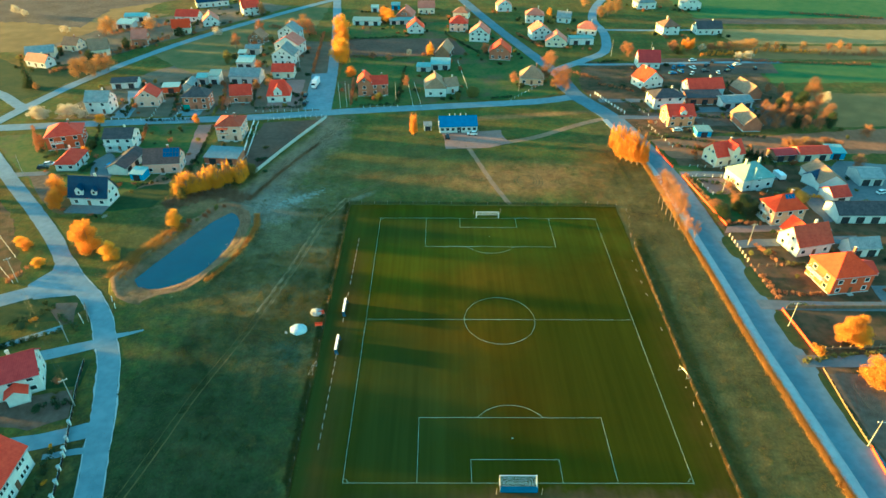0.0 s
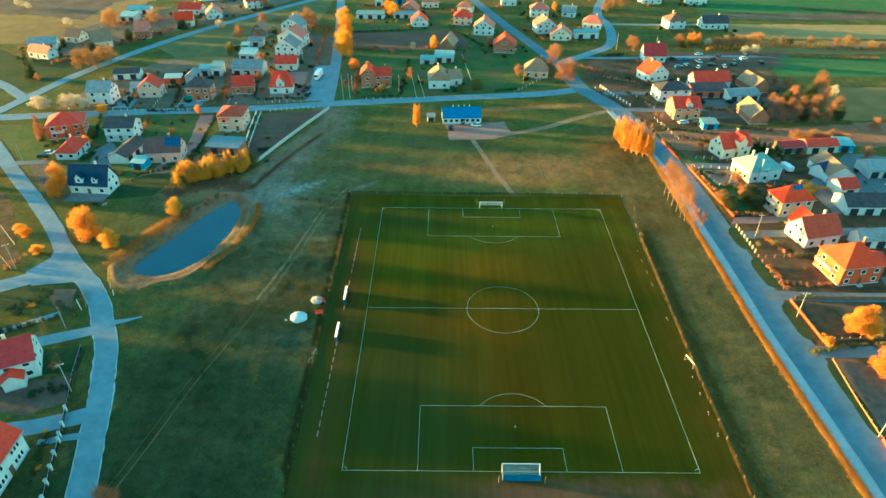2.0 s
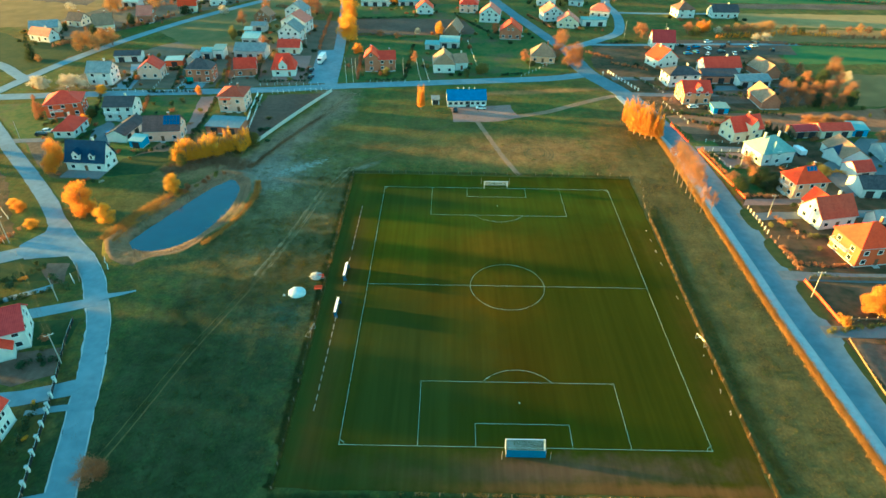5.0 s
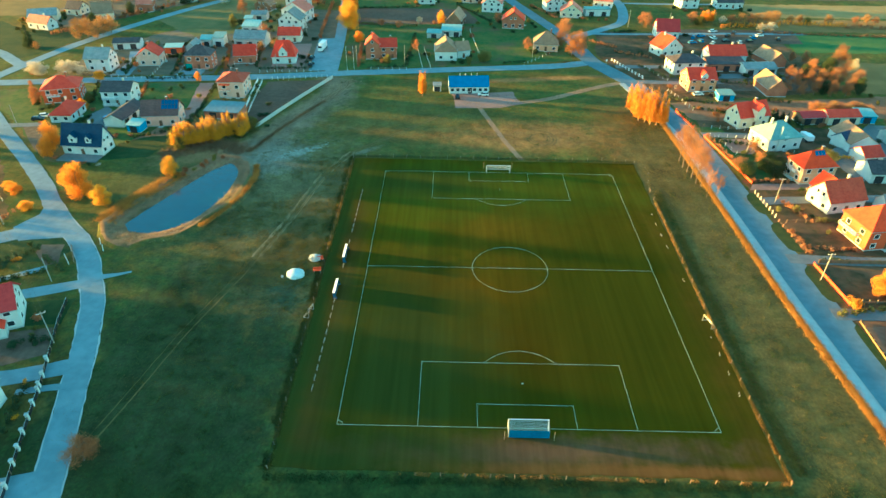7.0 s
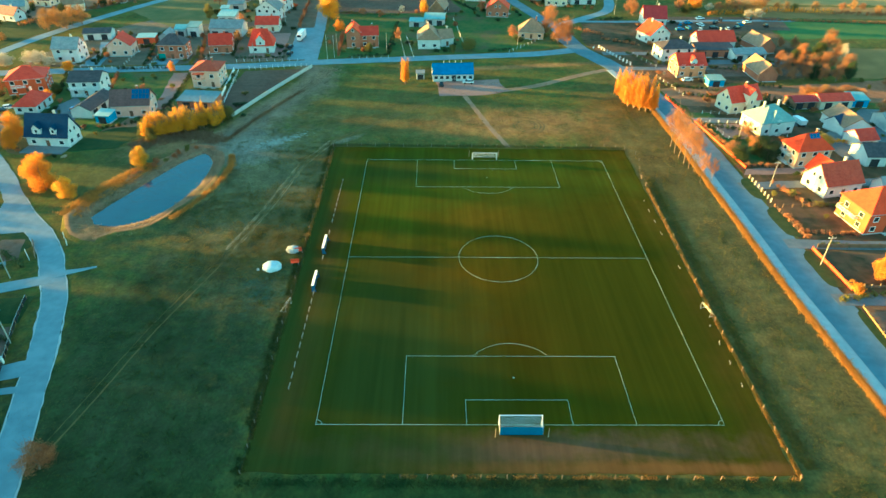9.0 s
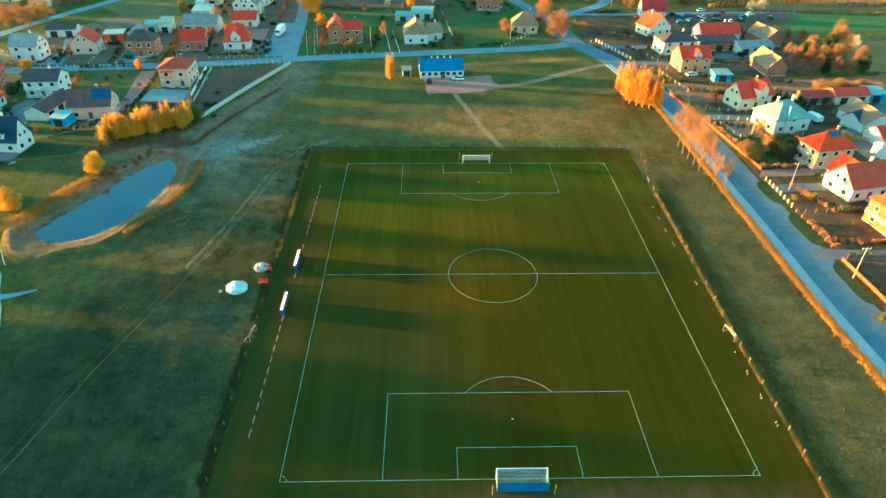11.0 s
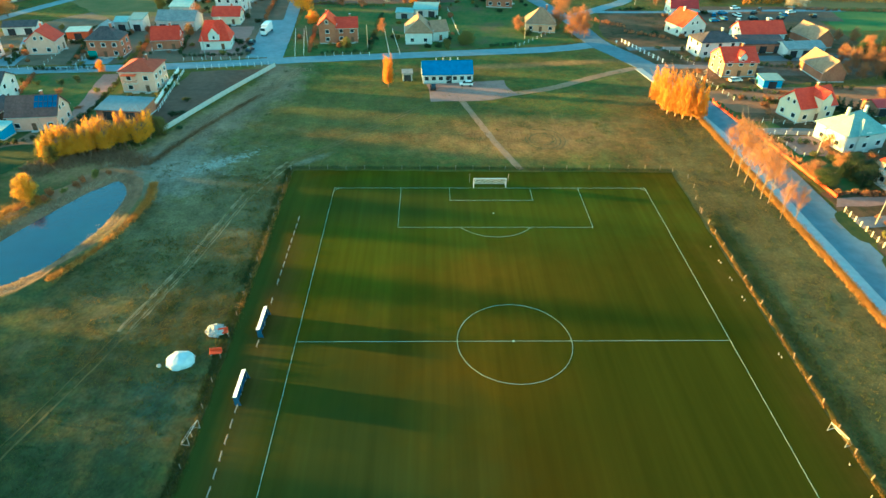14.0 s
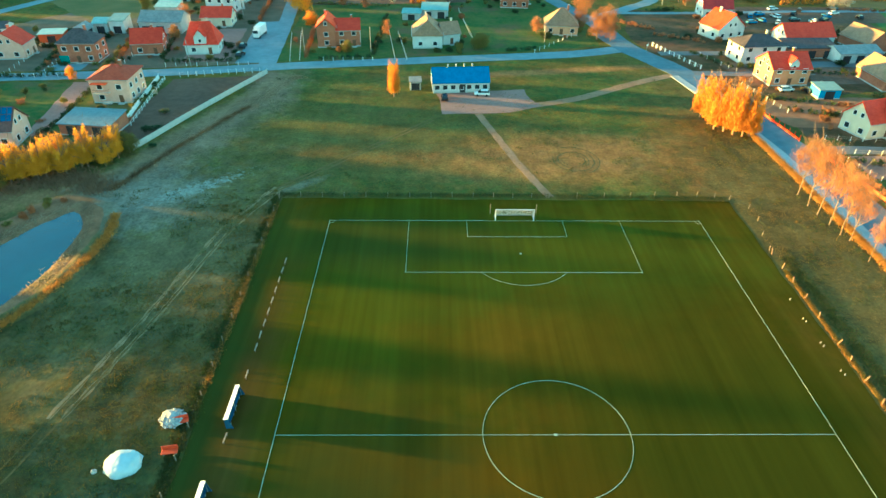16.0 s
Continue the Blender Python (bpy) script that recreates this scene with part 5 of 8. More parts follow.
# farms along the far lane
house(-224.6, 250.0, -19, 13.0, 6.5, 3.2, 6, "gable", "white", "r_pink")
house(-232.0, 265.2, 18, 13.8, 9.0, 3, 5.6, "gable", "cream", "r_grey", "barn")
house(-220.9, 278.7, -10, 8.8, 8.0, 3.2, 6.4, "gable", "cream", "r_dark")
house(-202.5, 269.9, 25, 9.6, 10.0, 3.8, 8.4, "gable", "cream", "r_tan")
house(-186.6, 287.7, 9, 8.0, 9.0, 4.4, 8.4, "gable", "brick", "r_pink")
house(-209.1, 321.5, -4, 10.0, 7.0, 3, 4.2, "mono", "grey", "r_teal", "shed")
house(-209.3, 338.7, 3, 13.6, 7.0, 3, 4.4, "gable", "white", "r_teal", "barn")
house(-171.6, 311.8, 16, 10.0, 9.0, 3.8, 7.6, "gable", "cream", "r_orange")
house(-176.7, 339.8, -2, 14.2, 9.0, 3.2, 6.2, "gable", "white", "r_red")
house(-159.6, 329.6, 108, 10.0, 9.3, 3.4, 7.2, "gable", "white", "r_pink")
house(-173.0, 377.0, 24, 21.1, 10.0, 3.6, 7, "gable", "white", "r_navy")
house(-141.5, 356.2, 25, 10.8, 11.0, 5, 9.4, "gable", "white", "r_red")


# ---- trees and shrubs ----
def leaf_mesh(name, lobes, n, size, seed, thin=1.0, shell=0.55, up=0.0):
    """A crown of n small leaf blades strewn through several rounded lobes, denser towards their outside."""
    rng = np.random.default_rng(seed)
    lob = np.array(lobes, float)
    vol = lob[:, 3] * lob[:, 4] * lob[:, 5]
    which = rng.choice(len(lob), n, p=vol / vol.sum())
    d = rng.normal(size=(n, 3))
    d /= np.linalg.norm(d, axis=1)[:, None]
    r = shell + (1.08 - shell) * rng.random(n) ** 0.8
    r[rng.random(n) < 0.25] *= 0.6
    c = lob[which, :3] + d * lob[which, 3:6] * r[:, None]
    c += rng.normal(0, 0.12, (n, 3))
    a = rng.normal(size=(n, 3))
    a[:, 2] += up * np.sign(rng.random(n) - 0.2) * 2
    a /= np.linalg.norm(a, axis=1)[:, None]
    b = np.cross(a, rng.normal(size=(n, 3)))
    b /= np.linalg.norm(b, axis=1)[:, None]
    s = size * rng.uniform(0.6, 1.4, n)[:, None]
    v = np.stack([c - a * s, c + b * s * 0.55 * thin, c + a * s, c - b * s * 0.55 * thin], axis=1)
    return mesh_of(name, v.reshape(-1, 3).tolist(), np.arange(n * 4).reshape(-1, 4).tolist())


def limbs_mesh(trunk_r, top, limbs, seed, lean=0.3, r_limb=0.1):
    rng = random.Random(seed)
    bm = bmesh.new()
    p = Vector((0, 0, -0.1))
    for i in range(4):
        q = Vector((rng.uniform(-lean, lean), rng.uniform(-lean, lean), top * (i + 1) / 4))
        tube(bm, p, q, trunk_r * (1 - i * 0.2), trunk_r * (0.8 - i * 0.2), 7)
        p = q
    for k in range(limbs):
        z = top * rng.uniform(0.25, 0.9)
        a = rng.uniform(0, 6.283)
        reach = rng.uniform(0.18, 0.42) * top
        mid = Vector((math.cos(a) * reach * 0.5, math.sin(a) * reach * 0.5, z + reach * 0.5))
        end = Vector((math.cos(a) * reach, math.sin(a) * reach, z + reach * rng.uniform(0.9, 1.4)))
        tube(bm, (0, 0, z), mid, r_limb, r_limb * 0.6, 5)
        tube(bm, mid, end, r_limb * 0.6, r_limb * 0.2, 4)
    return bm


def lobes_round(seed, n=9, w=4.0, z0=2.2, z1=9.0):
    rng = random.Random(seed)
    out = []
    for i in range(n):
        k = i / (n - 1)
        z = z0 + (z1 - z0) * k
        r = w * 0.62 * math.sin(math.pi * (0.18 + 0.72 * k))
        a = i * 2.4 + rng.uniform(-0.5, 0.5)
        s = rng.uniform(0.75, 1.15) * w * 0.42
        out.append((math.cos(a) * r, math.sin(a) * r, z, s, s, s * 0.95))
    return out + [(0, 0, (z0 + z1) / 2, w * 0.5, w * 0.5, (z1 - z0) * 0.4)]


def lobes_plume(seed, w=2.1, z0=2.6, z1=8.6, n=8):
    """Slim upright plumes side by side, each narrowing to its tip."""
    rng = random.Random(seed)
    out = []
    for q in range(4):
        a = q * 1.57 + rng.uniform(-0.4, 0.4)
        x, y, top = math.cos(a) * w * 0.5, math.sin(a) * w * 0.5, z1 * rng.uniform(0.72, 1.0)
        for i in range(n):
            k = i / (n - 1)
            s = w * (0.52 * (1 - k) ** 0.7 + 0.07)
            out.append((x * (0.6 + 0.5 * k), y * (0.6 + 0.5 * k), z0 + (top - z0) * k, s, s, (top - z0) / n))
    return out


TREES = {
    "orange": ("broad tree with glowing orange spring foliage", "tree", "leaf_orange", "bark"),
    "yellow": ("round bushy tree with golden yellow foliage", "tree", "leaf_yellow", "bark"),
    "poplar": ("slim upright poplar with golden orange foliage", "tree", "leaf_orange", "birch"),
    "gold": ("slim upright tree with golden yellow foliage", "tree", "leaf_yellow", "bark"),
    "bare": ("nearly bare tree with fine russet twigs", "tree", "leaf_twig", "bark"),
    "tawny": ("tawny brown tree just coming into leaf", "tree", "leaf_tawny", "bark"),
    "russet": ("russet brown garden tree with sparse foliage", "tree", "leaf_brown", "bark"),
    "green": ("dark green leafy tree", "tree", "leaf_green", "bark"),
    "olive": ("olive green bushy tree", "tree", "leaf_olive", "bark"),
    "blossom": ("small fruit tree in white blossom", "tree", "blossom", "bark"),
    "conifer": ("dark green conical conifer", "tree", "leaf_green", "bark"),
}
PROTO = {}


def build_tree(kind, v, m):
    label, cat, leaf, bark = TREES[kind]
    root = thing("tree", m, label, cat)
    seed = v * 31 + len(kind)
    if kind in ("poplar", "gold"):
        part("trunk", limbs_mesh(0.2, 8.0, 14, seed, 0.15, 0.06), bark, root)
        if kind == "gold":
            use("crown", leaf_mesh("crown", lobes_plume(seed), 5200, 0.24, seed, 0.38, 0.3, 1.6), leaf, root)
        else:
            use("crown", leaf_mesh("crown", lobes_plume(seed, 2.3, 2.0, 9.4), 6400, 0.25, seed, 0.36, 0.3, 1.6), leaf, root)
    elif kind == "bare":
        part("trunk", limbs_mesh(0.13, 9.2, 34, seed, 0.25, 0.045), bark, root)
        use("crown", leaf_mesh("crown", lobes_round(seed, 9, 3.6, 5.2, 9.6), 2800, 0.42, seed, 0.075, 0.1, 0.7), leaf, root)
    elif kind in ("russet", "tawny"):
        part("trunk", limbs_mesh(0.22, 8.0, 18, seed, 0.3, 0.08), bark, root)
        use("crown", leaf_mesh("crown", lobes_round(seed, 9, 4.2, 2.4, 8.8), 4200, 0.27, seed, 0.28, 0.25, 0.8), leaf, root)
    elif kind == "conifer":
        part("trunk", limbs_mesh(0.2, 9.0, 6, seed, 0.05, 0.05), bark, root)
        use("crown", leaf_mesh("crown", [(0, 0, 0.8 + i, 2.6 * (1 - i / 10), 2.6 * (1 - i / 10), 0.8) for i in range(10)], 1500, 0.34, seed, 0.6, 0.5), leaf, root)
    elif kind == "blossom":
        part("trunk", limbs_mesh(0.2, 7.0, 14, seed, 0.3, 0.08), bark, root)
        use("crown", leaf_mesh("crown", lobes_round(seed, 10, 4.4, 2.6, 8.6), 2000, 0.25, seed, 0.9, 0.5), leaf, root)
    else:
        part("trunk", limbs_mesh(0.26, 7.5, 14, seed, 0.3, 0.1), bark, root)
        use("crown", leaf_mesh("crown", lobes_round(seed, 11, 4.4, 1.5, 8.8), 8000, 0.22, seed, 0.6, 0.42, 0.5), leaf, root)
    return root


def tree(kind, x, y, h, w):
    """A tree of height h and crown width w; three shapes of each kind are built and copied."""
    v = random.randrange(3)
    m = pose(x, y, 0, 0, 0, random.uniform(0, 360)) @ Matrix.Diagonal((w / 8, w / 8, h / 10, 1))
    if kind in ("poplar", "gold", "conifer"):
        m = pose(x, y, 0, 0, 0, random.uniform(0, 360)) @ Matrix.Diagonal((w / 4, w / 4, h / 10, 1))
    if (kind, v) not in PROTO:
        PROTO[(kind, v)] = build_tree(kind, v, m)
    else:
        copy_thing(PROTO[(kind, v)], m).matrix_basis = m


SHRUBS = {}


def shrub(x, y, h, w, leaf="leaf_olive"):
    words = {"leaf_olive": "low olive green garden shrub", "leaf_green": "dark green garden shrub", "leaf_brown": "russet garden shrub with bare twigs", "leaf_orange": "orange garden shrub lit by the low sun", "leaf_yellow": "yellow flowering garden shrub", "blossom": "small white flowering shrub"}[leaf]
    v = random.randrange(2)
    m = pose(x, y, 0, 0, 0, random.uniform(0, 360)) @ Matrix.Diagonal((w / 4, w / 4, h / 3, 1))
    if (leaf, v) not in SHRUBS:
        root = thing("shrub", m, words, "shrub")
        part("stem", limbs_mesh(0.1, 1.6, 7, v, 0.1, 0.05), "bark", root)
        rng = random.Random(v + len(leaf))
        lob = [(rng.uniform(-1, 1), rng.uniform(-1, 1), rng.uniform(0.8, 1.9), 1.0, 1.0, 0.9) for _ in range(6)]
        use("foliage", leaf_mesh("foliage", lob, 420, 0.26, v, 0.8, 0.5), leaf, root)
        SHRUBS[(leaf, v)] = root
    else:
        copy_thing(SHRUBS[(leaf, v)], m).matrix_basis = m


def far_shrubs(leaf, spots):
    """Distant garden growth, too small to tell apart: one mesh of leaf clumps."""
    lob = []
    for x, y, h, w in spots:
        for k in range(3):
            lob.append((x + random.uniform(-0.25, 0.25) * w, y + random.uniform(-0.25, 0.25) * w, h * 0.45, w * 0.35, w * 0.35, h * 0.45))
    me = leaf_mesh("garden_growth", lob, 200 * len(spots), 0.26, len(spots), 0.8, 0.4)
    tagged(use("garden_growth", me, leaf), f"distant low garden growth of {M[leaf].name.replace('_', ' ')}", "shrubs", kind="stuff")


def hedge(pts, h, leaf):
    """A clipped or wild hedge along a line, of many leaves on low stems."""
    words = {"leaf_olive": "olive green", "leaf_green": "dark green", "leaf_brown": "russet brown leafless", "leaf_orange": "orange lit", "leaf_yellow": "yellow flowering"}[leaf]
    a, b = Vector((*pts[0], 0)), Vector((*pts[1], 0))
    d = b - a
    n = max(3, int(d.length / 1.6))
    root = thing("hedge", Matrix.Translation(a), f"{words} garden hedge along a plot boundary", "hedge")
    rng = random.Random(int(abs(a.x) * 10 + abs(a.y)))
    lob = []
    stems = []
    for i in range(n + 1):
        p = d * (i / n) + Vector((rng.uniform(-0.4, 0.4), rng.uniform(-0.4, 0.4), 0))
        k = h * rng.uniform(0.6, 1.25)
        lob.append((p.x, p.y, k * 0.5, rng.uniform(0.5, 1.0), rng.uniform(0.5, 1.0), k * 0.55))
        stems.append((p.x, p.y, k))
    if "stem" not in PROTO:
        bm = tube(bmesh.new(), (0, 0, -0.05), (0, 0, 0.7), 0.06, 0.03, 4)
        PROTO["stem"] = bpy.data.meshes.new("stem")
        bm.to_mesh(PROTO["stem"])
        bm.free()
    for x, y, k in stems:
        use("stem", PROTO["stem"], "bark", root).matrix_basis = Matrix.Translation((x, y, 0)) @ Matrix.Diagonal((1, 1, k, 1))
    use("foliage", leaf_mesh("foliage", lob, 90 * (n + 1), 0.22, n, 0.8, 0.4), leaf, root)

# bright trees beside the main road
tree("poplar", 53.3, 150.9, 12.5, 5.2)
tree("poplar", 53.9, 146.8, 13.5, 5.2)
tree("poplar", 54.2, 143.4, 12, 5.2)
tree("poplar", 56.1, 142.0, 14, 5.2)
tree("poplar", 57.6, 140.2, 13, 5.2)
tree("poplar", 59.6, 139.2, 13.5, 5.2)
tree("poplar", 61.3, 139.2, 11, 5.2)
tree("poplar", 56.4, 148.9, 13, 5.2)
tree("poplar", 59.9, 144.9, 12, 5.2)
# row of thin trees on the verge
tree("bare", 59.6, 110.4, 12.5, 9)
tree("bare", 59.5, 105.9, 13, 9)
tree("bare", 59.8, 102.7, 13, 9)
tree("bare", 60.1, 98.8, 13, 8.5)
tree("bare", 60.4, 95.3, 12, 8)
tree("bare", 61.1, 93.3, 11, 6.5)
tree("bare", 60.9, 86.8, 9, 4.5)
tree("bare", 63.2, 85.5, 8, 3.5)
# trees round the pond and the west gardens
tree("orange", -121.2, 80.2, 11, 8)
tree("orange", -124.9, 82.9, 9, 6)
tree("yellow", -113.4, 76.1, 6, 6)
tree("yellow", -100.7, 94.0, 6.5, 5)
tree("gold", -105.9, 113.6, 6.9, 4.0)
tree("gold", -106.9, 118.2, 5.5, 4.5)
tree("gold", -105.2, 115.3, 9.4, 3.7)
tree("gold", -105.1, 117.2, 8.0, 3.1)
tree("gold", -102.9, 113.7, 7.5, 4.3)
tree("gold", -104.7, 119.3, 8.4, 4.0)
tree("gold", -103.1, 117.3, 8.9, 3.7)
tree("gold", -102.6, 117.0, 8.3, 4.6)
tree("gold", -101.1, 115.1, 7.2, 4.7)
tree("gold", -102.2, 120.5, 5.9, 3.2)
tree("gold", -99.7, 117.0, 7.9, 3.4)
tree("gold", -101.2, 120.1, 6.8, 4.0)
tree("gold", -98.6, 116.0, 8.1, 4.7)
tree("gold", -99.0, 118.5, 8.1, 3.1)
tree("gold", -97.0, 116.4, 9.0, 3.9)
tree("gold", -98.9, 122.0, 8.7, 3.9)
tree("gold", -97.7, 120.3, 8.8, 4.8)
tree("gold", -97.9, 120.5, 7.0, 3.1)
tree("gold", -95.7, 118.3, 8.9, 2.9)
tree("gold", -97.0, 123.9, 8.3, 3.5)
tree("gold", -93.7, 118.2, 7.4, 4.8)
tree("gold", -96.2, 124.4, 7.8, 2.9)
tree("gold", -94.0, 120.9, 7.8, 3.1)
tree("gold", -94.5, 122.0, 6.7, 4.7)
tree("gold", -92.1, 121.6, 7.2, 3.8)
tree("gold", -92.9, 123.7, 7.6, 4.0)
tree("gold", -90.8, 121.8, 7.1, 4.2)
tree("gold", -92.6, 125.6, 9.3, 3.8)
tree("gold", -90.6, 124.3, 7.1, 4.0)
tree("gold", -91.4, 124.9, 7.9, 2.9)
tree("gold", -88.8, 123.3, 8.1, 3.5)
tree("gold", -89.3, 125.2, 5.5, 2.9)
tree("gold", -87.1, 122.0, 6.4, 3.7)
tree("gold", -88.7, 127.4, 6.9, 3.4)
tree("gold", -86.7, 124.1, 6.6, 3.6)
tree("gold", -87.6, 129.2, 7.7, 4.3)
tree("gold", -86.0, 126.1, 8.6, 3.3)
tree("gold", -86.7, 128.3, 8.2, 3.0)
tree("olive", -106.9, 115.1, 5.5, 5)
tree("olive", -104.2, 112.1, 4.5, 4)
tree("olive", -84.6, 128.8, 5, 5)
tree("olive", -87.8, 123.2, 4, 5)
tree("orange", -145.2, 110.0, 9.5, 6.5)
tree("orange", -144.0, 104.6, 7.0, 5)
tree("orange", -141.2, 81.5, 3, 4)
tree("yellow", -133.2, 72.8, 2.6, 4)
tree("yellow", -144.5, 83.9, 2.6, 4)
tree("poplar", -26.6, 164.3, 11.5, 3.6)
# street trees
tree("yellow", -68.1, 255.2, 13.5, 11)
tree("orange", -70.3, 267.5, 12.5, 9)
tree("yellow", -74.3, 303.3, 13.5, 11)
tree("orange", -71.9, 287.9, 12, 8.5)
# gardens east of the main road
tree("orange", 86.6, 41.2, 8, 5.6)
tree("orange", 89.0, 41.6, 8.5, 5.8)
tree("yellow", 90.4, 40.0, 6, 5)
tree("orange", 87.5, 27.2, 7, 9)
tree("orange", 89.2, 26.1, 7, 8)
tree("russet", 77.1, 104.9, 5, 6)
tree("green", 77.8, 101.3, 5, 6)
tree("green", 86.2, 106.1, 6, 6)
tree("green", 86.7, 101.4, 5, 6)
tree("russet", 85.4, 108.7, 5, 5)
tree("green", 89.2, 103.9, 5, 5)
tree("olive", 107.1, 113.8, 4, 6)
tree("olive", 109.0, 111.5, 4, 6)
tree("russet", 87.0, 119.3, 5, 5)
# copse behind the barns
tree("russet", 128.3, 187.6, 7, 5.25)
tree("russet", 128.7, 181.3, 8, 6.0)
tree("green", 136.1, 190.8, 7, 5.25)
tree("russet", 141.8, 196.2, 8, 6.0)
tree("russet", 138.1, 181.4, 8.5, 6.375)
tree("russet", 132.6, 173.5, 7, 5.25)
tree("green", 146.5, 192.9, 9, 6.75)
tree("russet", 144.4, 181.5, 9, 6.75)
tree("russet", 158.0, 206.1, 11, 8.25)
tree("russet", 152.8, 191.1, 9, 6.75)
tree("russet", 149.0, 177.3, 8, 6.0)
tree("russet", 144.3, 171.4, 7, 5.25)
tree("russet", 154.3, 182.9, 8, 6.0)
tree("russet", 138.4, 171.3, 7, 5.25)
tree("russet", 126.7, 172.3, 6, 4.5)
tree("russet", 141.6, 215.2, 5, 3.75)
tree("russet", 146.7, 213.1, 6, 4.5)
tree("blossom", 160.7, 199.1, 7, 5.25)
tree("russet", 121.1, 173.5, 6, 4.5)
tree("russet", 134.5, 183.3, 7, 5.25)
tree("green", 136.5, 173.7, 6, 4.5)
tree("green", 150.7, 173.8, 7, 5.25)
# field hedges
tree("russet", 115.5, 278.5, 6.5, 7.6)
tree("olive", 118.3, 275.5, 5.0, 6.0)
tree("poplar", 124.8, 282.7, 7.2, 8.5)
tree("blossom", 131.5, 278.7, 4.3, 5.1)
tree("russet", 136.7, 278.9, 5.0, 6.0)
tree("tawny", 141.8, 279.0, 5.8, 6.8)
tree("russet", 146.3, 279.0, 5.8, 6.8)
tree("tawny", 150.9, 279.1, 5.8, 6.8)
tree("tawny", 156.5, 281.3, 6.5, 7.6)
tree("tawny", 162.2, 283.4, 6.5, 7.6)
tree("blossom", 147.0, 265.1, 4.3, 5.1)
tree("blossom", 152.4, 265.3, 5.0, 6.0)
tree("tawny", 170.4, 283.6, 4.3, 5.1)
tree("tawny", 175.9, 283.6, 4.3, 5.1)
tree("olive", 179.2, 281.6, 3.6, 4.2)
tree("tawny", 190.6, 281.8, 5.0, 6.0)
tree("russet", 205.2, 282.1, 4.3, 5.1)
tree("tawny", 212.7, 284.3, 5.0, 6.0)
tree("russet", 216.5, 282.3, 4.3, 5.1)
tree("tawny", 220.2, 274.2, 5.0, 6.0)
tree("russet", 226.5, 274.3, 4.3, 5.1)
tree("russet", 123.6, 154.7, 4.5, 6)
tree("tawny", 125.4, 153.1, 4.5, 6)
tree("russet", 127.2, 151.7, 4.5, 6)
tree("tawny", 131.1, 154.8, 4.5, 6)
tree("russet", 132.9, 153.3, 4.5, 6)
tree("tawny", 134.7, 151.7, 4.5, 6)
tree("russet", 138.7, 154.9, 4.5, 6)
tree("tawny", 140.5, 153.3, 4.5, 6)
tree("russet", 142.2, 151.8, 4.5, 6)
# trees among the northern houses
tree("russet", 40.7, 247.6, 10, 8)
tree("russet", 40.9, 219.2, 11, 8)
tree("russet", 44.4, 221.6, 11.5, 8)
tree("russet", 37.3, 233.3, 7, 7)
tree("russet", 20.9, 226.7, 6, 6)
tree("russet", 45.0, 216.8, 9, 6)
tree("bare", 41.0, 241.9, 11, 8)
tree("russet", 9.0, 273.8, 6, 6)
tree("olive", -0.1, 208.3, 5, 7)
tree("russet", -32.2, 220.4, 6, 4)
tree("yellow", -21.2, 270.2, 7, 5)
tree("blossom", -32.7, 268.1, 4, 4)
tree("russet", -52.5, 263.0, 4, 5)
tree("russet", -43.1, 260.3, 4, 5)
tree("orange", -61.0, 236.0, 5, 6)
tree("olive", -44.0, 203.4, 4, 4)
tree("yellow", -48.1, 335.9, 8, 8)
tree("orange", -51.5, 342.5, 8, 9)
tree("tawny", 95.3, 355.1, 10, 9)
tree("tawny", 102.9, 363.8, 9, 9)
tree("tawny", 84.6, 378.5, 8, 8)
tree("tawny", 89.2, 349.3, 8, 7)
tree("yellow", 56.7, 355.7, 5, 4)
tree("russet", 86.9, 274.0, 7, 6)
tree("russet", 88.0, 268.1, 8, 6)
tree("russet", -124.8, 311.8, 8, 7)
tree("russet", -100.7, 307.5, 9, 8)
tree("tawny", -99.4, 319.6, 9, 8)
tree("russet", -94.3, 310.0, 9, 8)
tree("tawny", -105.6, 315.7, 8, 8)
tree("russet", -131.1, 281.6, 8, 7)
tree("tawny", -104.0, 215.7, 5, 5)
tree("tawny", -98.1, 219.5, 5, 5)
tree("russet", -109.4, 243.8, 6, 5)
tree("olive", -128.5, 255.1, 7, 5)
tree("tawny", -196.7, 231.3, 10, 9)
tree("tawny", -194.8, 236.3, 9, 8)
tree("tawny", -189.3, 239.9, 9, 8)
tree("tawny", -186.1, 242.5, 9, 9)
tree("tawny", -189.4, 233.9, 8, 8)
tree("tawny", -213.4, 310.0, 10, 9)
tree("tawny", -214.7, 305.2, 10, 9)
tree("tawny", -191.8, 314.0, 9, 9)
tree("green", -190.6, 277.3, 7, 5)
tree("green", -202.5, 257.5, 6, 5)
tree("green", -170.5, 303.8, 5, 7)
tree("conifer", -213.3, 217.6, 11, 5)
tree("tawny", -207.9, 213.9, 4, 4)
tree("blossom", -188.7, 179.1, 6, 9)
tree("blossom", -186.8, 179.2, 5, 7)
tree("blossom", -178.9, 183.0, 6, 7)
tree("blossom", -175.7, 183.1, 6, 8)
tree("blossom", -170.4, 180.6, 4, 6)
tree("blossom", -147.2, 302.0, 6, 6)
tree("tawny", -132.7, 350.4, 9, 7)
tree("blossom", -292.9, 350.2, 6, 6)
tree("blossom", -283.6, 343.7, 5, 5)
tree("blossom", -239.7, 307.0, 5, 6)
tree("orange", -120.1, 176.5, 4, 3)
tree("yellow", -160.9, 175.9, 4, 5)
tree("russet", -173.6, 151.4, 6, 5)
tree("orange", -152.8, 145.2, 4, 4)
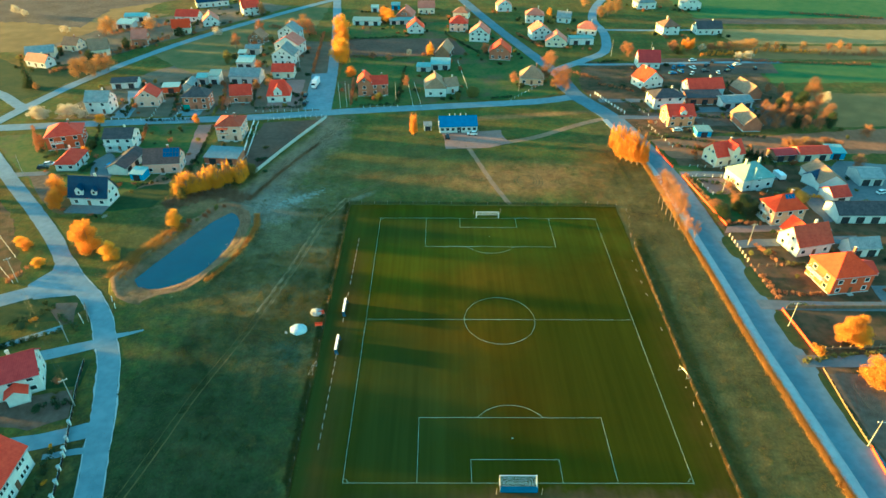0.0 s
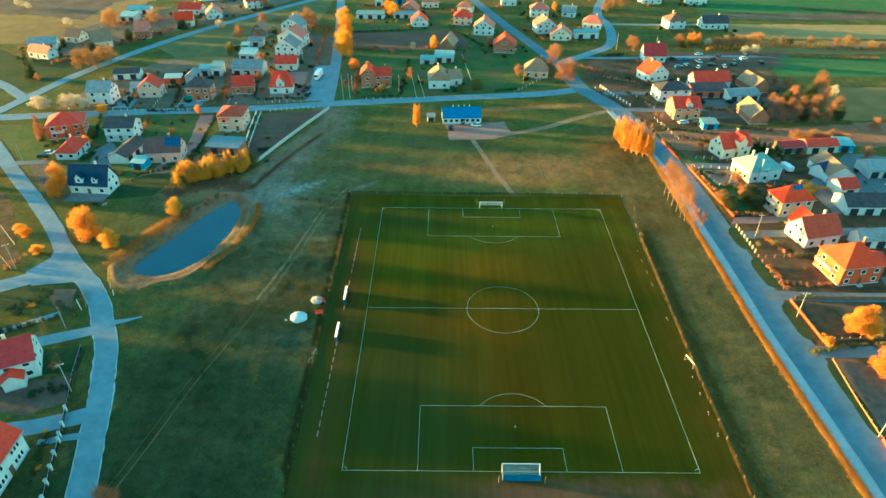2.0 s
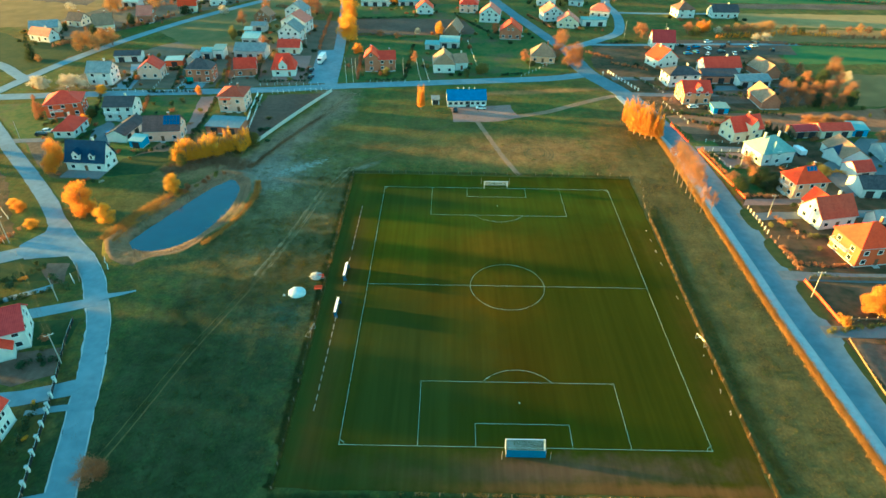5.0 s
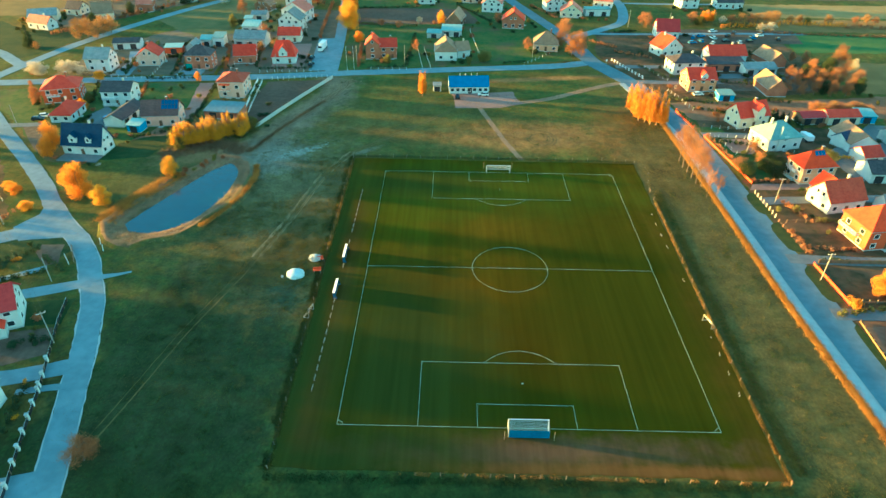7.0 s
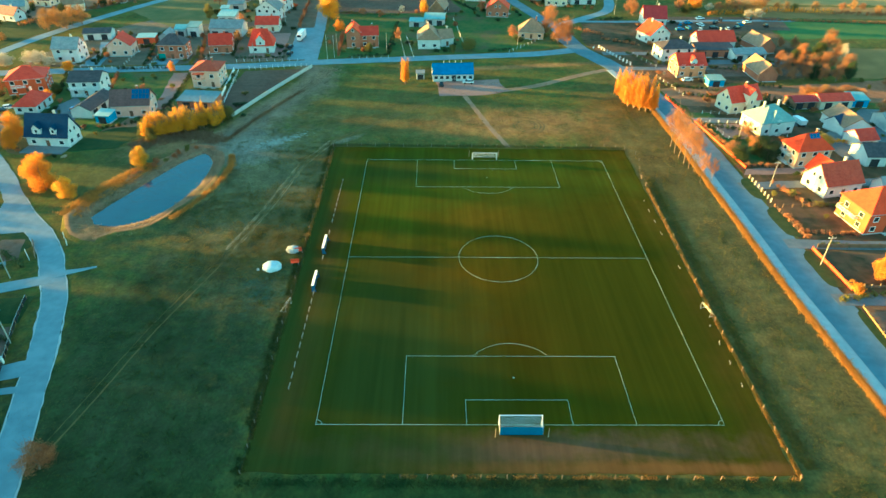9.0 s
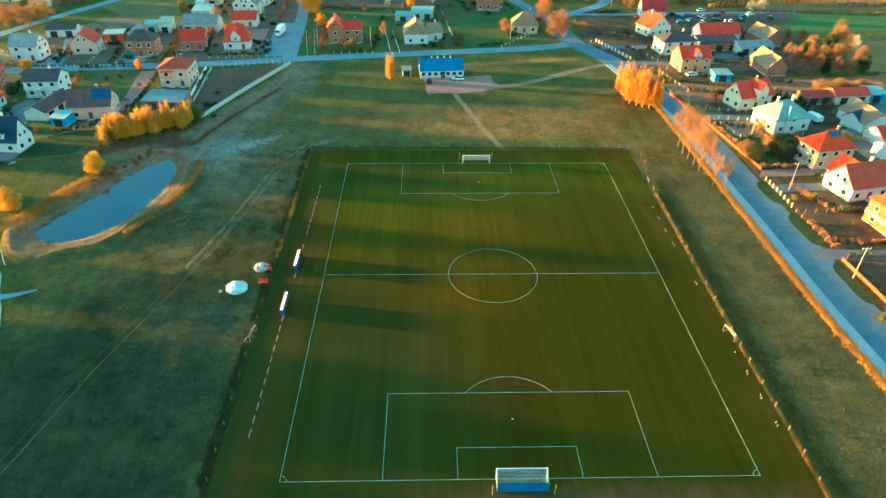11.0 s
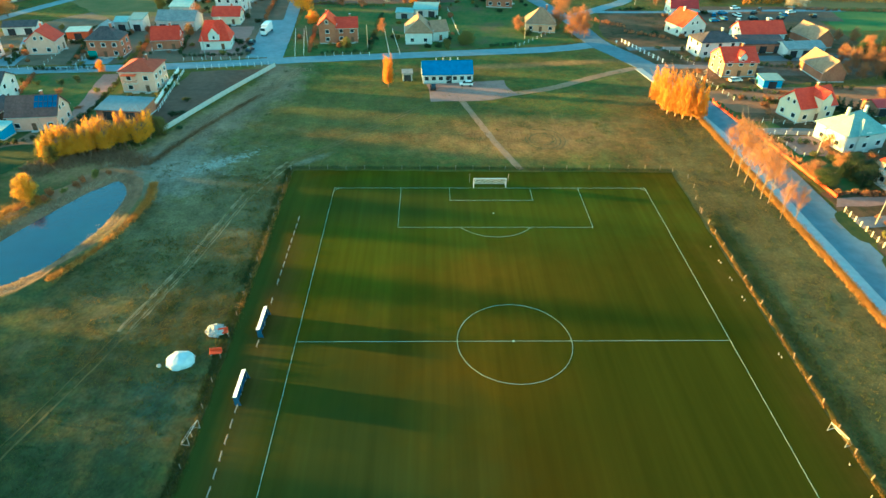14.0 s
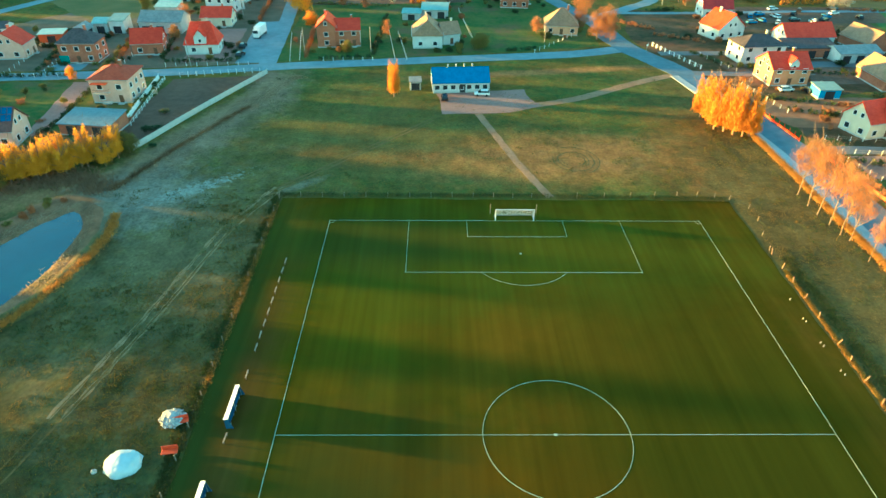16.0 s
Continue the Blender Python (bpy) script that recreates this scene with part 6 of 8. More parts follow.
tree("olive", -153.6, 151.6, 4, 4)
tree("russet", 160.9, 164.2, 6, 6)
tree("russet", 142.1, 136.3, 6, 6)
# bush on the lane near the meadow
tree("russet", -77.2, -8.9, 5.5, 6.5)
tree("russet", -76.6, -7.3, 3.5, 4)
# tall trees added out of view west of the lane to cast long meadow shadows
tree("green", -147.7, -15.4, 9.7, 9)
tree("olive", -149.7, -10.4, 10.0, 9)
tree("russet", -151.7, -5.4, 10.3, 9)
tree("green", -148.7, -0.4, 10.6, 9)
tree("olive", -150.7, 4.7, 9.7, 9)
tree("russet", -147.7, 9.7, 10.0, 9)
tree("green", -149.7, 14.7, 10.3, 9)
tree("olive", -151.7, 19.7, 10.6, 9)
tree("russet", -148.7, 24.7, 9.7, 9)
tree("green", -150.7, 29.8, 10.0, 9)
tree("olive", -147.7, 34.8, 10.3, 9)
tree("russet", -149.7, 39.8, 10.6, 9)
tree("green", -151.7, 43.2, 9.7, 9)
tree("russet", -149.3, 51.8, 7.5, 7)
tree("russet", -151.3, 55.6, 7.9, 7)
tree("russet", -149.3, 59.6, 7.5, 7)
tree("russet", -151.3, 63.4, 7.9, 7)
tree("green", -171.0, 107.5, 10.1, 7)
tree("olive", -173.5, 111.5, 10.8, 7)
tree("russet", -176.0, 116.0, 10.1, 7)
tree("green", -178.5, 120.5, 10.8, 7)
# garden shrubs
shrub(119.8, 139.7, 1.9, 3.7, "leaf_brown")
shrub(-136.5, 121.6, 1.2, 2.9, "leaf_brown")
shrub(104.8, 106.4, 1.9, 3.5, "leaf_green")
shrub(133.5, 127.2, 1.9, 2.2, "leaf_green")
shrub(152.4, 162.4, 2.4, 1.6, "leaf_olive")
shrub(132.6, 118.9, 1.1, 2.0, "leaf_olive")
shrub(-83.1, 142.1, 1.3, 3.3, "leaf_green")
shrub(-107.9, 124.7, 1.2, 2.3, "leaf_brown")
shrub(-124.7, 169.2, 1.8, 2.4, "leaf_olive")
shrub(-123.5, 141.0, 1.1, 3.3, "leaf_olive")
shrub(-127.2, 164.0, 2.4, 2.4, "leaf_green")
shrub(130.7, 109.1, 2.6, 4.0, "leaf_olive")
shrub(-179.9, 161.5, 1.3, 1.6, "leaf_green")
shrub(-171.5, 147.4, 1.6, 2.5, "leaf_green")
shrub(-153.5, 128.1, 1.1, 3.3, "leaf_green")
shrub(-102.6, 176.8, 1.8, 2.9, "leaf_brown")
shrub(-129.7, 121.2, 1.1, 3.2, "leaf_brown")
shrub(-121.9, 54.5, 2.1, 1.5, "leaf_olive")
shrub(-106.1, 125.5, 2.5, 2.0, "leaf_olive")
shrub(101.0, 153.2, 1.8, 2.2, "leaf_olive")
shrub(78.7, 125.8, 1.1, 3.0, "leaf_olive")
shrub(105.1, 142.1, 1.5, 3.7, "leaf_green")
shrub(-93.5, 159.1, 1.8, 3.2, "leaf_olive")
shrub(83.7, 116.6, 1.5, 3.9, "leaf_olive")
shrub(-164.7, 146.6, 1.8, 1.7, "leaf_brown")
shrub(-104.6, 176.8, 2.6, 1.6, "leaf_brown")
shrub(-190.5, 179.9, 2.3, 3.0, "leaf_brown")
shrub(-187.3, 180.3, 2.6, 1.9, "leaf_olive")
shrub(83.5, 79.2, 2.2, 3.5, "leaf_olive")
shrub(-101.9, 126.1, 1.5, 2.2, "leaf_brown")
shrub(-120.6, 145.0, 2.0, 3.5, "leaf_olive")
shrub(-136.0, 123.9, 1.7, 4.0, "leaf_olive")
shrub(-166.9, 142.7, 1.5, 3.1, "leaf_green")
shrub(-170.2, 168.8, 1.9, 2.5, "leaf_green")
shrub(-125.1, 121.7, 1.2, 1.8, "leaf_brown")
shrub(118.5, 76.6, 1.1, 2.9, "leaf_green")
shrub(-84.8, 140.2, 2.1, 2.8, "leaf_green")
shrub(-134.9, 164.5, 1.5, 2.4, "leaf_olive")
shrub(119.9, 81.4, 2.3, 2.2, "leaf_olive")
shrub(-124.0, 45.8, 1.4, 4.0, "leaf_green")
shrub(80.5, 154.9, 1.7, 2.7, "leaf_brown")
shrub(-139.8, 166.0, 2.2, 1.6, "leaf_green")
shrub(87.2, 153.1, 2.3, 3.6, "leaf_brown")
shrub(86.3, 113.5, 1.8, 3.8, "leaf_olive")
shrub(126.5, 155.1, 2.0, 3.4, "leaf_olive")
shrub(-124.7, 158.2, 1.5, 3.7, "leaf_brown")
shrub(-148.0, 132.0, 1.3, 1.8, "leaf_green")
shrub(-142.6, 131.3, 2.3, 1.6, "leaf_olive")
shrub(-84.5, 151.4, 1.6, 2.8, "leaf_green")
shrub(75.3, 178.3, 1.8, 3.6, "leaf_brown")
shrub(-113.7, 157.9, 2.2, 2.9, "leaf_olive")
shrub(-80.6, 131.5, 1.5, 2.5, "leaf_green")
shrub(143.7, 178.5, 1.5, 3.3, "leaf_green")
shrub(101.1, 110.8, 1.8, 1.9, "leaf_green")
shrub(-113.4, 127.7, 1.8, 2.5, "leaf_green")
shrub(78.7, 96.9, 1.5, 2.2, "leaf_brown")
shrub(78.6, 79.3, 2.2, 2.4, "leaf_olive")
shrub(-117.4, 144.8, 1.3, 1.9, "leaf_brown")
shrub(-103.3, 23.6, 1.5, 1.8, "leaf_olive")
shrub(-91.9, 146.6, 1.2, 3.1, "leaf_brown")
shrub(98.2, 116.5, 1.4, 3.3, "leaf_brown")
shrub(154.0, 170.4, 2.3, 2.5, "leaf_olive")
shrub(87.5, 115.7, 2.0, 2.6, "leaf_brown")
shrub(-123.2, 166.8, 1.4, 1.7, "leaf_green")
shrub(103.1, 116.6, 1.3, 3.0, "leaf_olive")
shrub(84.5, 147.7, 2.2, 3.5, "leaf_brown")
shrub(-130.2, 184.2, 1.1, 3.9, "leaf_olive")
shrub(-164.8, 144.3, 2.2, 3.3, "leaf_green")
shrub(-146.9, 123.7, 1.8, 3.9, "leaf_brown")
shrub(-175.8, 157.6, 1.7, 2.4, "leaf_brown")
shrub(-171.8, 164.8, 1.7, 2.7, "blossom")
shrub(-164.6, 144.8, 1.5, 2.3, "leaf_olive")
shrub(-171.9, 150.4, 0.9, 1.4, "leaf_brown")
shrub(-156.2, 150.8, 1.3, 1.9, "leaf_green")
shrub(-173.5, 164.5, 1.2, 2.5, "leaf_olive")
shrub(-172.4, 164.8, 1.1, 1.6, "leaf_brown")
shrub(-156.4, 148.1, 0.7, 1.9, "leaf_green")
shrub(-172.7, 150.2, 1.3, 2.0, "leaf_olive")
shrub(-161.5, 131.7, 0.8, 2.1, "leaf_brown")
shrub(-147.2, 133.5, 1.9, 2.5, "leaf_green")
shrub(-146.3, 136.6, 1.7, 2.6, "leaf_green")
shrub(-147.7, 142.8, 1.9, 2.1, "leaf_brown")
shrub(-146.5, 132.5, 0.9, 1.5, "leaf_olive")
shrub(-164.5, 138.1, 1.4, 1.2, "leaf_olive")
shrub(-161.8, 133.1, 1.4, 1.5, "leaf_green")
shrub(-155.9, 145.3, 1.9, 1.6, "leaf_brown")
shrub(-148.1, 131.3, 1.7, 1.3, "leaf_green")
shrub(-139.6, 142.9, 1.0, 2.4, "leaf_olive")
shrub(-149.9, 153.6, 1.8, 2.7, "leaf_green")
shrub(-149.3, 156.3, 1.4, 1.8, "leaf_green")
shrub(-138.3, 143.5, 1.0, 2.4, "leaf_green")
shrub(-130.3, 155.4, 1.1, 1.5, "leaf_green")
shrub(-107.2, 138.1, 1.5, 1.3, "leaf_green")
shrub(-126.6, 136.0, 0.9, 2.6, "blossom")
shrub(-120.3, 146.5, 1.0, 1.9, "blossom")
shrub(-124.5, 142.3, 0.7, 2.1, "blossom")
shrub(-113.4, 146.2, 0.8, 2.6, "leaf_brown")
shrub(-119.2, 122.8, 1.1, 1.8, "leaf_olive")
shrub(-111.9, 124.9, 1.8, 2.8, "leaf_olive")
shrub(-93.8, 162.3, 1.5, 2.0, "leaf_green")
shrub(-101.6, 152.9, 2.0, 2.3, "leaf_green")
shrub(-93.3, 169.5, 1.6, 1.5, "leaf_green")
shrub(-103.1, 172.9, 0.7, 1.5, "blossom")
shrub(-92.4, 165.3, 1.9, 1.5, "blossom")
shrub(-101.6, 153.7, 1.7, 2.3, "leaf_olive")
shrub(-94.9, 155.6, 1.5, 1.2, "leaf_olive")
shrub(-93.9, 170.8, 1.3, 2.0, "blossom")
shrub(-94.6, 170.8, 1.7, 2.6, "leaf_green")
shrub(-123.4, 115.9, 1.4, 1.7, "leaf_olive")
shrub(-133.0, 122.8, 1.4, 1.7, "leaf_green")
shrub(-132.4, 98.9, 1.1, 1.3, "leaf_olive")
shrub(-135.0, 99.9, 1.2, 2.7, "leaf_olive")
shrub(-128.3, 99.4, 1.5, 1.2, "leaf_green")
shrub(-141.3, 103.7, 1.4, 2.0, "leaf_brown")
shrub(-126.2, 100.1, 0.8, 2.3, "blossom")
shrub(-131.5, 100.8, 0.9, 2.6, "leaf_brown")
shrub(-165.8, 182.0, 1.0, 2.2, "leaf_brown")
shrub(-159.6, 183.3, 1.2, 2.5, "leaf_green")
shrub(-158.6, 183.6, 1.1, 1.5, "leaf_olive")
shrub(-170.8, 184.3, 1.6, 2.0, "leaf_green")
shrub(97.1, 174.9, 1.8, 1.3, "blossom")
shrub(77.4, 177.1, 2.0, 1.4, "blossom")
shrub(82.3, 171.0, 1.1, 2.0, "leaf_brown")
shrub(94.6, 177.4, 1.6, 1.3, "leaf_brown")
shrub(88.9, 151.4, 1.8, 1.4, "leaf_green")
shrub(103.0, 144.6, 1.1, 2.7, "leaf_olive")
shrub(94.2, 153.0, 1.4, 2.3, "blossom")
shrub(89.0, 153.0, 1.0, 2.1, "leaf_olive")
shrub(83.6, 143.6, 1.4, 2.4, "leaf_brown")
shrub(92.0, 115.3, 0.7, 2.1, "leaf_green")
shrub(100.1, 135.7, 1.7, 2.2, "leaf_green")
shrub(98.1, 116.4, 1.6, 2.1, "leaf_green")
shrub(97.2, 112.1, 0.9, 2.3, "blossom")
shrub(104.1, 102.0, 1.2, 1.4, "leaf_olive")
shrub(102.4, 106.8, 0.8, 2.2, "leaf_green")
shrub(92.9, 92.5, 0.7, 1.3, "blossom")
shrub(101.3, 92.5, 1.3, 1.8, "leaf_brown")
shrub(100.3, 111.4, 0.8, 2.1, "blossom")
shrub(85.0, 103.2, 1.2, 1.3, "leaf_green")
shrub(105.2, 107.8, 0.9, 1.7, "leaf_olive")
shrub(86.1, 80.7, 0.9, 1.8, "leaf_brown")
shrub(104.4, 81.7, 1.7, 2.3, "leaf_brown")
shrub(98.8, 92.1, 1.3, 2.2, "leaf_green")
shrub(92.6, 73.9, 1.2, 1.4, "leaf_olive")
shrub(87.3, 76.3, 1.1, 1.4, "leaf_green")
shrub(90.6, 91.2, 1.8, 2.2, "leaf_green")
shrub(104.3, 81.5, 0.9, 2.8, "leaf_olive")
shrub(87.8, 68.2, 0.9, 2.2, "leaf_olive")
shrub(109.6, 61.7, 1.4, 2.1, "leaf_brown")
shrub(-116.5, 12.4, 0.8, 2.3, "leaf_green")
shrub(-103.2, 21.8, 1.0, 1.3, "leaf_olive")
shrub(-104.9, 26.8, 1.7, 2.6, "leaf_brown")
shrub(-125.1, 20.2, 0.9, 2.3, "leaf_green")
shrub(-112.3, 13.9, 1.6, 1.9, "leaf_olive")
shrub(-112.7, 32.1, 0.9, 1.7, "leaf_green")
shrub(-115.3, 0.2, 1.3, 2.3, "leaf_green")
shrub(-111.9, 11.5, 1.5, 1.9, "leaf_brown")
shrub(-113.3, -7.5, 1.4, 2.3, "leaf_olive")
shrub(-112.0, -1.9, 1.5, 2.7, "leaf_olive")
shrub(-101.3, -9.1, 1.8, 2.6, "leaf_olive")
shrub(-115.9, 1.5, 1.4, 2.8, "leaf_olive")
shrub(-115.8, 1.8, 0.8, 2.6, "leaf_olive")
# distant garden growth round the far houses
random.seed(5)
far_spots = {"leaf_olive": [], "leaf_green": [], "leaf_brown": []}
for hx, hy, hl, hw in HOUSES:
    for k in range(9 if hy > 182 else 0):
        a, r = random.uniform(0, 6.283), max(hl, hw) / 2 + random.uniform(1.5, 7)
        x, y = hx + r * math.cos(a), hy + r * math.sin(a)
        if clear(x, y):
            far_spots[random.choice(("leaf_olive", "leaf_green", "leaf_green", "leaf_brown"))].append((x, y, random.uniform(0.8, 2.2), random.uniform(1.3, 3.2)))
for leaf, spots in far_spots.items():
    far_shrubs(leaf, spots)
shrub(-100.4, 88.8, 1.6, 2.0, "leaf_brown")
shrub(-98.5, 91.0, 2.1, 2.0, "leaf_olive")
shrub(-96.6, 93.1, 2.5, 2.0, "leaf_brown")
shrub(-96.3, 95.3, 3.0, 2.0, "leaf_brown")
shrub(-94.4, 97.4, 1.6, 2.0, "leaf_olive")
shrub(-92.6, 99.6, 2.1, 2.0, "leaf_brown")
shrub(-92.2, 101.7, 2.5, 2.0, "leaf_brown")
shrub(-90.3, 103.8, 3.0, 2.0, "leaf_olive")
shrub(-88.5, 106.0, 1.6, 2.0, "leaf_brown")
shrub(-105.4, 18.3, 1.8, 3.0, "leaf_green")
shrub(-101.0, 19.3, 1.2, 2.2, "leaf_green")
shrub(-94.2, -0.1, 0.7, 1.5, "leaf_yellow")
shrub(-97.2, 8.4, 0.8, 1.4, "leaf_yellow")
shrub(-121.9, 48.2, 1.4, 2.4, "leaf_orange")
hedge([(-113.4, 44.6), (-124.9, 37.7)], 1.1, "leaf_green")
shrub(78.0, 36.6, 3.4, 4.2, "leaf_orange")


# ---- things on and round the pitch ----
def net_mesh(bm, a, b, c, d, step=0.24, r=0.012):
    """A net of cords over the four-sided face a, b, c, d."""
    a, b, c, d = (Vector(p) for p in (a, b, c, d))
    n = max(2, int((b - a).length / step))
    k = max(2, int((d - a).length / step))
    for i in range(n + 1):
        tube(bm, a.lerp(b, i / n), d.lerp(c, i / n), r, r, 3)
    for j in range(k + 1):
        tube(bm, a.lerp(d, j / k), b.lerp(c, j / k), r, r, 3)
    return bm


def goal(x, y, rot, net, cords, label, w=7.32, h=2.44, deep=2.0, back=None):
    g = thing("football_goal", pose(x, y, 0.03, 0, 0, rot), label, "goal", "goals of the pitch")
    for s in (-1, 1):
        part("post", tube(bmesh.new(), (s * w / 2, 0, 0), (s * w / 2, 0, h), 0.075, n=10), "white_paint", g)
        part("stay", tube(bmesh.new(), (s * w / 2, 0, h), (s * w / 2, deep, 0), 0.03), "metal", g)
        part("net_pole", tube(bmesh.new(), (s * (w / 2 + 0.8), deep + 0.6, 0), (s * (w / 2 + 0.8), deep + 0.6, 2.2), 0.05), "old_wood", g)
    part("crossbar", tube(bmesh.new(), (-w / 2 - 0.07, 0, h), (w / 2 + 0.07, 0, h), 0.075, n=10), "white_paint", g)
    part("ground_bar", tube(bmesh.new(), (-w / 2, deep, 0.05), (w / 2, deep, 0.05), 0.04), "metal", g)
    bm = bmesh.new()
    hb = 1.75 if back else 0.05
    net_mesh(bm, (-w / 2, 0.1, h), (w / 2, 0.1, h), (w / 2, deep, hb), (-w / 2, deep, hb), 0.18, cords)
    if back:
        part("back_net", net_mesh(bmesh.new(), (-w / 2, deep, hb), (w / 2, deep, hb), (w / 2, deep + 0.1, 0.03), (-w / 2, deep + 0.1, 0.03), 0.09, 0.028), back, g, "dense blue net")
        for s in (-1, 1):
            part("back_post", tube(bmesh.new(), (s * w / 2, deep, 0), (s * w / 2, deep, hb), 0.035), "metal", g)
    for s in (-1, 1):
        net_mesh(bm, (s * w / 2, 0.1, h), (s * w / 2, 0.1, 0.05), (s * w / 2, deep, 0.05), (s * w / 2, deep * 0.9, 0.3), 0.22, cords)
    part("net", bm, net, g)
    return g


goal(0, 0, 180, "net_white", 0.014, "white football goal with a dense blue back net", back="net_blue")
goal(0, LEN, 0, "net_white", 0.016, "white football goal with a pale net on the far goal line")


def small_goal(x, y, rot, label):
    g = thing("small_goal", pose(x, y, 0.03, 0, 0, rot), label, "goal")
    w, h, d = 3.0, 1.7, 1.3
    for s in (-1, 1):
        part("post", tube(bmesh.new(), (s * w / 2, 0, 0), (s * w / 2, 0, h), 0.04), "metal", g)
        part("stay", tube(bmesh.new(), (s * w / 2, 0, h), (s * w / 2, d, 0), 0.035), "metal", g)
        part("foot", tube(bmesh.new(), (s * w / 2, 0, 0.05), (s * w / 2, d, 0.05), 0.04), "metal", g)
    part("crossbar", tube(bmesh.new(), (-w / 2, 0, h), (w / 2, 0, h), 0.04), "metal", g)
    part("back_bar", tube(bmesh.new(), (-w / 2, d, 0.05), (w / 2, d, 0.05), 0.04), "metal", g)


small_goal(42.3, 29.7, -72, "small white training goal standing by the fence")
small_goal(-45.5, 30.7, 80, "small white training goal leaning at the meadow edge")


def dugout(x, y, L):
    d = thing("dugout", pose(x, y, 0.03, 0, 0, 90), "white roofed substitutes' shelter with blue sides and an open front", "shelter", "dugouts beside the pitch")
    part("back_wall", boxes((0, 0.5, 0, L, 0.06, 1.66)), "slate_paint", d)
    bm = bmesh.new()
    slab(bm, [(-L / 2 - 0.1, -0.02, 1.80), (L / 2 + 0.1, -0.02, 1.80), (L / 2 + 0.1, 0.56, 1.70), (-L / 2 - 0.1, 0.56, 1.70)], 0.07)
    part("roof", bm, "white_paint", d)
    for s in (-1, 1):
        bm = bmesh.new()
        slab(bm, [(s * L / 2, -0.45, 0.0), (s * L / 2, 0.5, 0.0), (s * L / 2, 0.5, 1.66), (s * L / 2, 0.0, 1.72)], 0.06)
        part("side_panel", bm, "blue_paint", d, "blue painted end panel")
    for i in range(3):
        part("post", tube(bmesh.new(), ((i - 1) * (L / 2 - 0.1), 0.0, 0), ((i - 1) * (L / 2 - 0.1), 0.0, 1.74), 0.04), "metal", d)
    bench = part("bench", boxes((0, 0.2, 0.42, L - 0.3, 0.35, 0.05), (0, 0.42, 0.47, L - 0.3, 0.05, 0.45)), "blue_paint", d, "blue bench with a low backrest")
    for i in range(4):
        part("bench_leg", boxes(((i - 1.5) * L * 0.25, 0.2, 0, 0.06, 0.3, 0.42)), "metal", bench)


dugout(-40.9, 53.3, 5.6)
dugout(-41.0, 38.9, 5.3)
# a row of low benches for spectators
rail = None
for i in range(30):
    y = 8.5 + i * 2.68
    if 36 < y < 44 or 50.5 < y < 58.5 or i in (13, 14, 20):
        continue
    m = pose(-41.0 + 0.006 * (y - 45) * 0.3, y, 0.03, 0, 0, 90 + (i * 37 % 5 - 2))
    if rail is None:
        rail = thing("bench", m, "low weathered plank bench on two dark posts", "bench", "benches beside the pitch")
        part("plank", bevelled(boxes((0, 0, 0.40, 1.6, 0.18, 0.06)), 0.015), "old_wood", rail)
        for s in (-1, 1):
            part("leg", boxes((s * 0.6, 0, 0, 0.10, 0.14, 0.40)), "timber", rail)
    else:
        copy_thing(rail, m)


def heap(name, x, y, rx, ry, h, material, label, cat, seed, rough=0.25):
    """A heap: a low uneven mound standing on the ground."""
    bm = bmesh.new()
    rng = random.Random(seed)
    bmesh.ops.create_icosphere(bm, subdivisions=4, radius=1)
    for v in bm.verts:
        k = 1 + rough * noise.noise(v.co * 2.3 + Vector((seed, 0, 0))) + rough * 0.5 * noise.noise(v.co * 7 + Vector((0, seed, 0)))
        v.co = Vector((v.co.x * rx * k, v.co.y * ry * k, max(-0.1, v.co.z) * h * k))
    for f in bm.faces:
        f.smooth = True
    ob = part(name, bm, material)
    ob.location = (x, y, 0.02)
    return tagged(ob, label, cat)


heap("white_mound", -52.1, 45.1, 2.25, 1.95, 1.3, "sheet_white", "white mound of lime under sheeting on the grass", "mound", 2, 0.14)
heap("rubble_mound", -48.7, 51.9, 1.35, 1.4, 0.9, "rubble", "mound of pale building rubble in dry grass", "mound", 5, 0.35)
rng = random.Random(21)
bm = bmesh.new()
for _ in range(170):
    a, r = rng.uniform(0, 6.283), 1.55 * math.sqrt(rng.random())
    z = 0.86 * math.sqrt(max(0.0, 1 - (r / 1.65) ** 2))
    s = rng.uniform(0.10, 0.34)
    box(bm, 0, 0, -s / 2, s * rng.uniform(0.7, 1.8), s, s * rng.uniform(0.4, 0.9), pose(-48.5 + r * math.cos(a), 51.8 + r * math.sin(a), z, rng.uniform(0, 60), rng.uniform(0, 60), rng.uniform(0, 180)))
tagged(part("rubble", bm, "rubble"), "loose pale debris lying on the heap", "debris", kind="stuff")
heap("stone", -55.1, 44.1, 0.35, 0.3, 0.4, "rubble", "pale stone lying beside the mound", "stone", 6)
for x, y, r in ((-47.1, 46.7, 8), (-47.3, 51.3, 20)):
    c = thing("red_bench", pose(x, y, 0, 0, 0, r), "bright red plastic bench on the grass", "bench", "red seats by the heaps")
    part("seat", bevelled(boxes((0, 0, 0.35, 1.9, 0.8, 0.12)), 0.03), "red_plastic", c)
    part("back", bevelled(boxes((0, 0.4, 0.40, 1.9, 0.12, 0.6)), 0.03), "red_plastic", c)
    for s in (-1, 1):
        part("leg", boxes((s * 0.7, 0, 0, 0.1, 0.6, 0.36)), "metal", c)

# fences
FENCE_POST = {}


